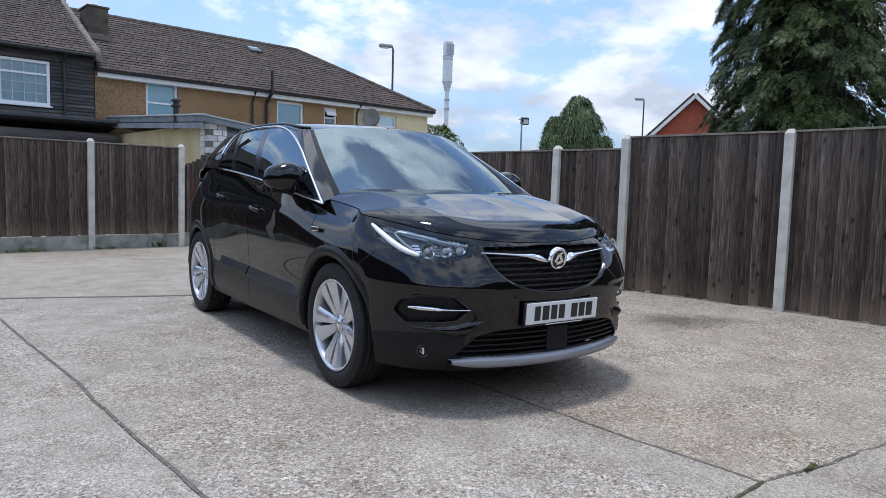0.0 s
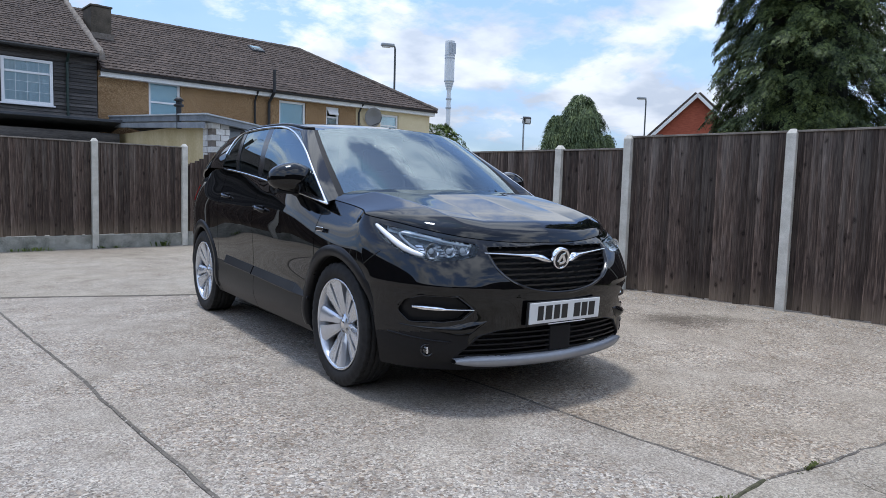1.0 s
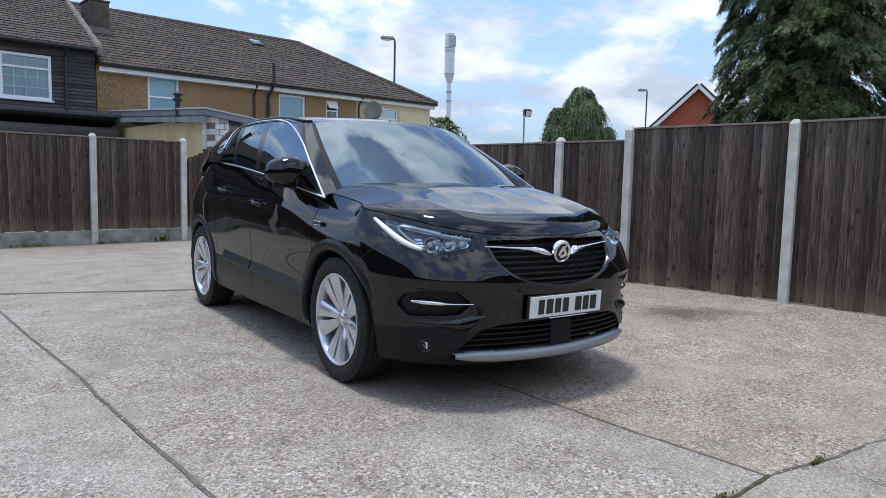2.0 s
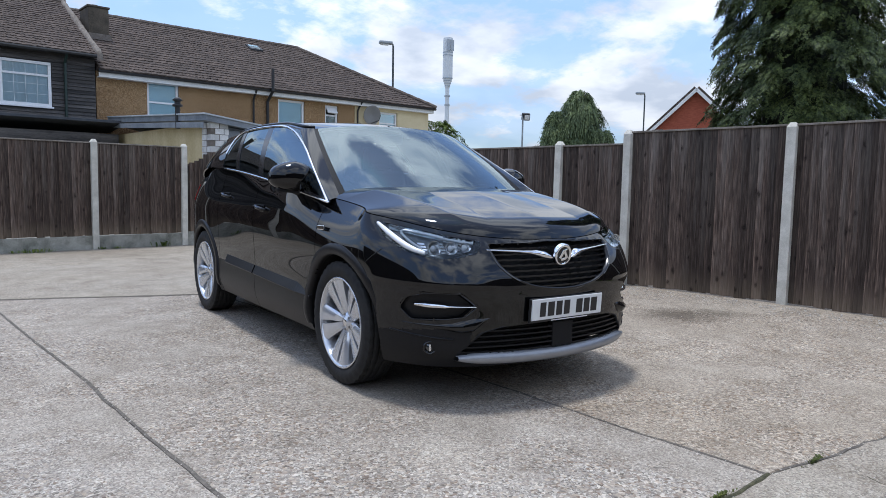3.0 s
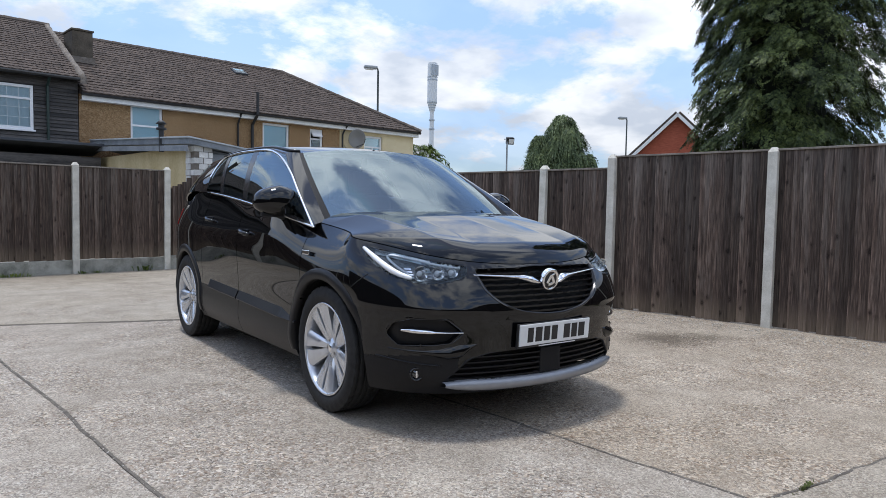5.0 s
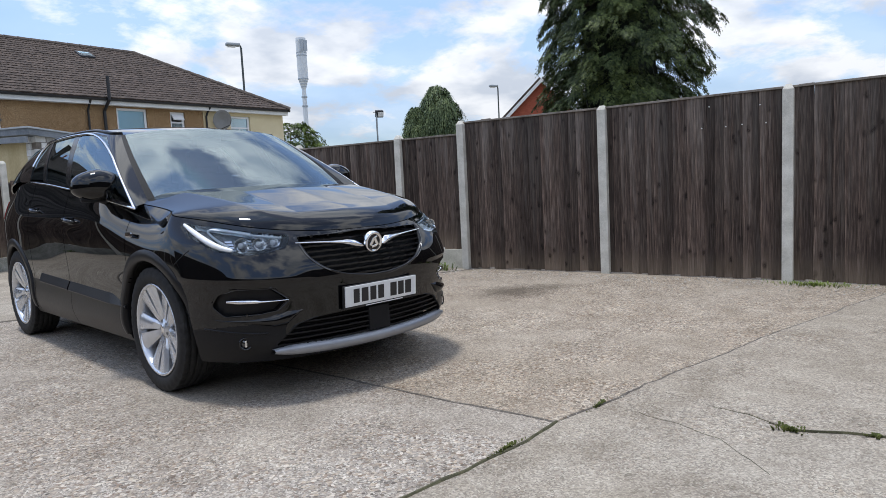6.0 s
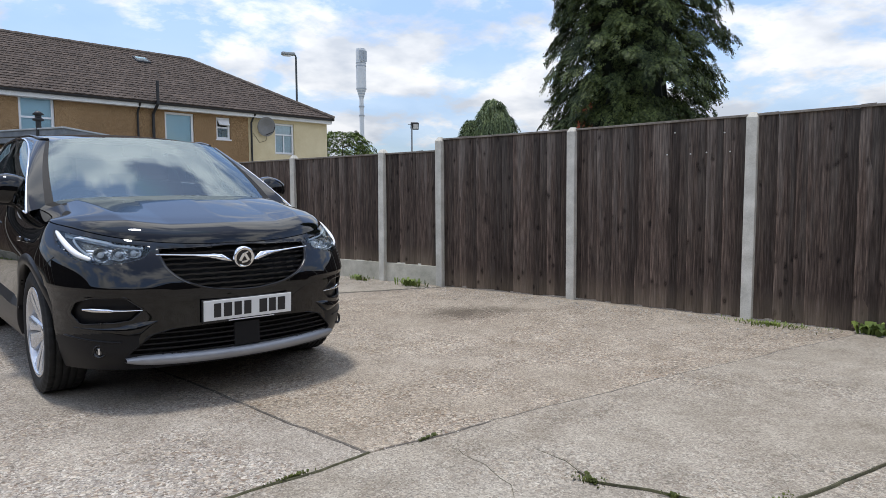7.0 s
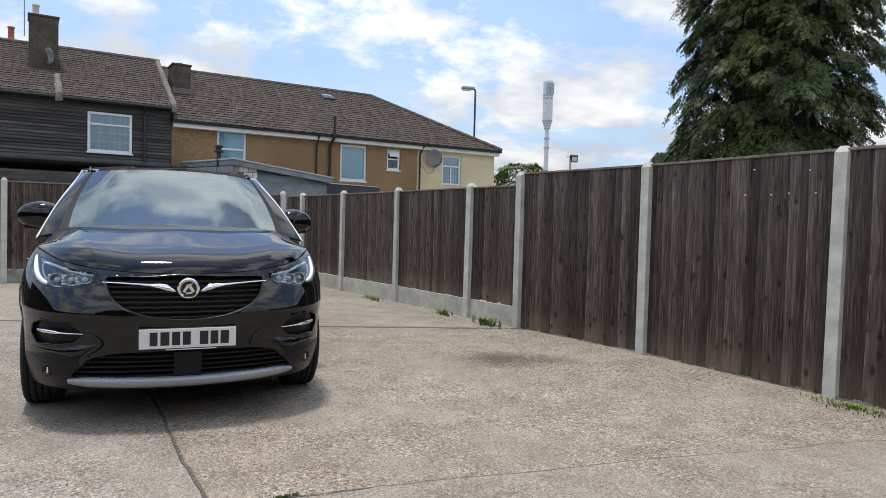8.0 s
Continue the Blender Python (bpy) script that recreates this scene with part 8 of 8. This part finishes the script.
# ---- wheels ----
def wheel(m):
    rim = bmesh.new()
    lathe(rim, [(0.258, 0.092), (0.263, 0.098), (0.259, 0.102), (0.251, 0.100), (0.245, 0.090), (0.238, 0.06), (0.234, -0.07), (0.240, -0.09), (0.248, -0.095)], 72, axis="x")
    w = part("wheel", rim, M_ALLOY, car, "silver ten-spoke alloy wheel", at=m, smooth=True)
    tyre = bmesh.new()
    prof = [(0.255, -0.085), (0.270, -0.100), (0.300, -0.108), (0.332, -0.103), (0.346, -0.090)]
    for k in range(5):
        a = -0.078 + k * 0.036
        prof += [(0.3515, a), (0.3525, a + 0.013), (0.3525, a + 0.025), (0.3515, a + 0.029), (0.345, a + 0.030), (0.345, a + 0.035)]
    prof = prof[:-2] + [(0.346, 0.094), (0.332, 0.105), (0.300, 0.110), (0.272, 0.101), (0.260, 0.090), (0.252, 0.07), (0.252, -0.06)]
    lathe(tyre, prof, 144, axis="x", closed=True)
    # shoulder blocks: every fourth step dips
    for v in tyre.verts:
        r = math.hypot(v.co.y, v.co.z)
        if r > 0.331 and abs(v.co.x) > 0.052:
            step = int(round(math.atan2(v.co.z, v.co.y) / (2 * math.pi / 144))) % 4
            if step == 0:
                v.co.y *= (r - 0.007) / r
                v.co.z *= (r - 0.007) / r
    bmesh.ops.recalc_face_normals(tyre, faces=tyre.faces)
    part("tyre", tyre, M_TYRE, w, "black road tyre", smooth=True)
    part("barrel", tubed([(-0.09, 0, 0), (-0.075, 0, 0)], 0.234, 40), M_VOID, w)
    part("brake_disc", tubed([(-0.03, 0, 0), (-0.015, 0, 0)], 0.155, 40), M_DISC, w)
    part("caliper", boxed(-0.05, 0.01, 0.07, 0.16, -0.06, 0.08, 0.015), M_DISC, w)
    hub = bmesh.new()
    lathe(hub, [(0.0, 0.066), (0.024, 0.066), (0.027, 0.062), (0.030, 0.060), (0.060, 0.052), (0.066, 0.030), (0.066, -0.02)], 32, axis="x")
    part("hub", hub, M_ALLOY, w, smooth=True)
    cap = bmesh.new()
    lathe(cap, [(0.0, 0.069), (0.016, 0.069), (0.022, 0.066)], 20, axis="x")
    part("hub_cap", cap, M_CHROME, w, smooth=True)
    for k in range(5):
        a = 2 * math.pi * k / 5 + 0.31
        bolt = bmesh.new()
        tube(bolt, [(0.03, 0.045 * math.cos(a), 0.045 * math.sin(a)), (0.058, 0.045 * math.cos(a), 0.045 * math.sin(a))], 0.008, 8)
        part("bolt", bolt, M_DISC, w)
    for k in range(10):
        base = 2 * math.pi * (k // 2) / 5 + (0.0 if k % 2 else 0.56) + 0.1
        bm = bmesh.new()
        rows = []
        for t in np.linspace(0, 1, 9):
            r = 0.048 + t * 0.200
            ang = base + 0.06 * (t - 0.5) * (1 if k % 2 else -1)
            wdt = 0.015 + 0.030 * t**0.75 + (0.008 * t**4)
            xx = 0.050 + 0.040 * t**0.8
            e = Vector((0, math.cos(ang), math.sin(ang)))
            s = Vector((0, -math.sin(ang), math.cos(ang)))
            c = e * r
            tilt = 0.006 * (1 if k % 2 else -1)
            rows.append([bm.verts.new(p) for p in ((xx - 0.035, *(c - s * wdt)[1:]), (xx - 0.004 - tilt, *(c - s * wdt)[1:]), (xx + 0.002, *(c - s * wdt * 0.55)[1:]), (xx + 0.002, *(c + s * wdt * 0.55)[1:]), (xx - 0.004 + tilt, *(c + s * wdt)[1:]), (xx - 0.035, *(c + s * wdt)[1:]))])
        for a_, b_ in zip(rows, rows[1:]):
            for q in range(5):
                bm.faces.new((a_[q], a_[q + 1], b_[q + 1], b_[q])).smooth = True
        bm.faces.new(rows[-1]); bm.faces.new(rows[0][::-1])
        bmesh.ops.recalc_face_normals(bm, faces=bm.faces)
        for e_ in bm.edges:
            if len(e_.link_faces) == 2 and e_.calc_face_angle(0) > 0.7:
                e_.smooth = False
        part("spoke", bm, M_ALLOY, w)
    return w


for sg in (-1, 1):
    for hy in (0.0, 2.675):
        wheel(pose(sg * 0.789, hy, 0.352, 0, 0, 0 if sg > 0 else 180) @ pose(0, 0, 0, 23 + 31 * hy, 0, 0))
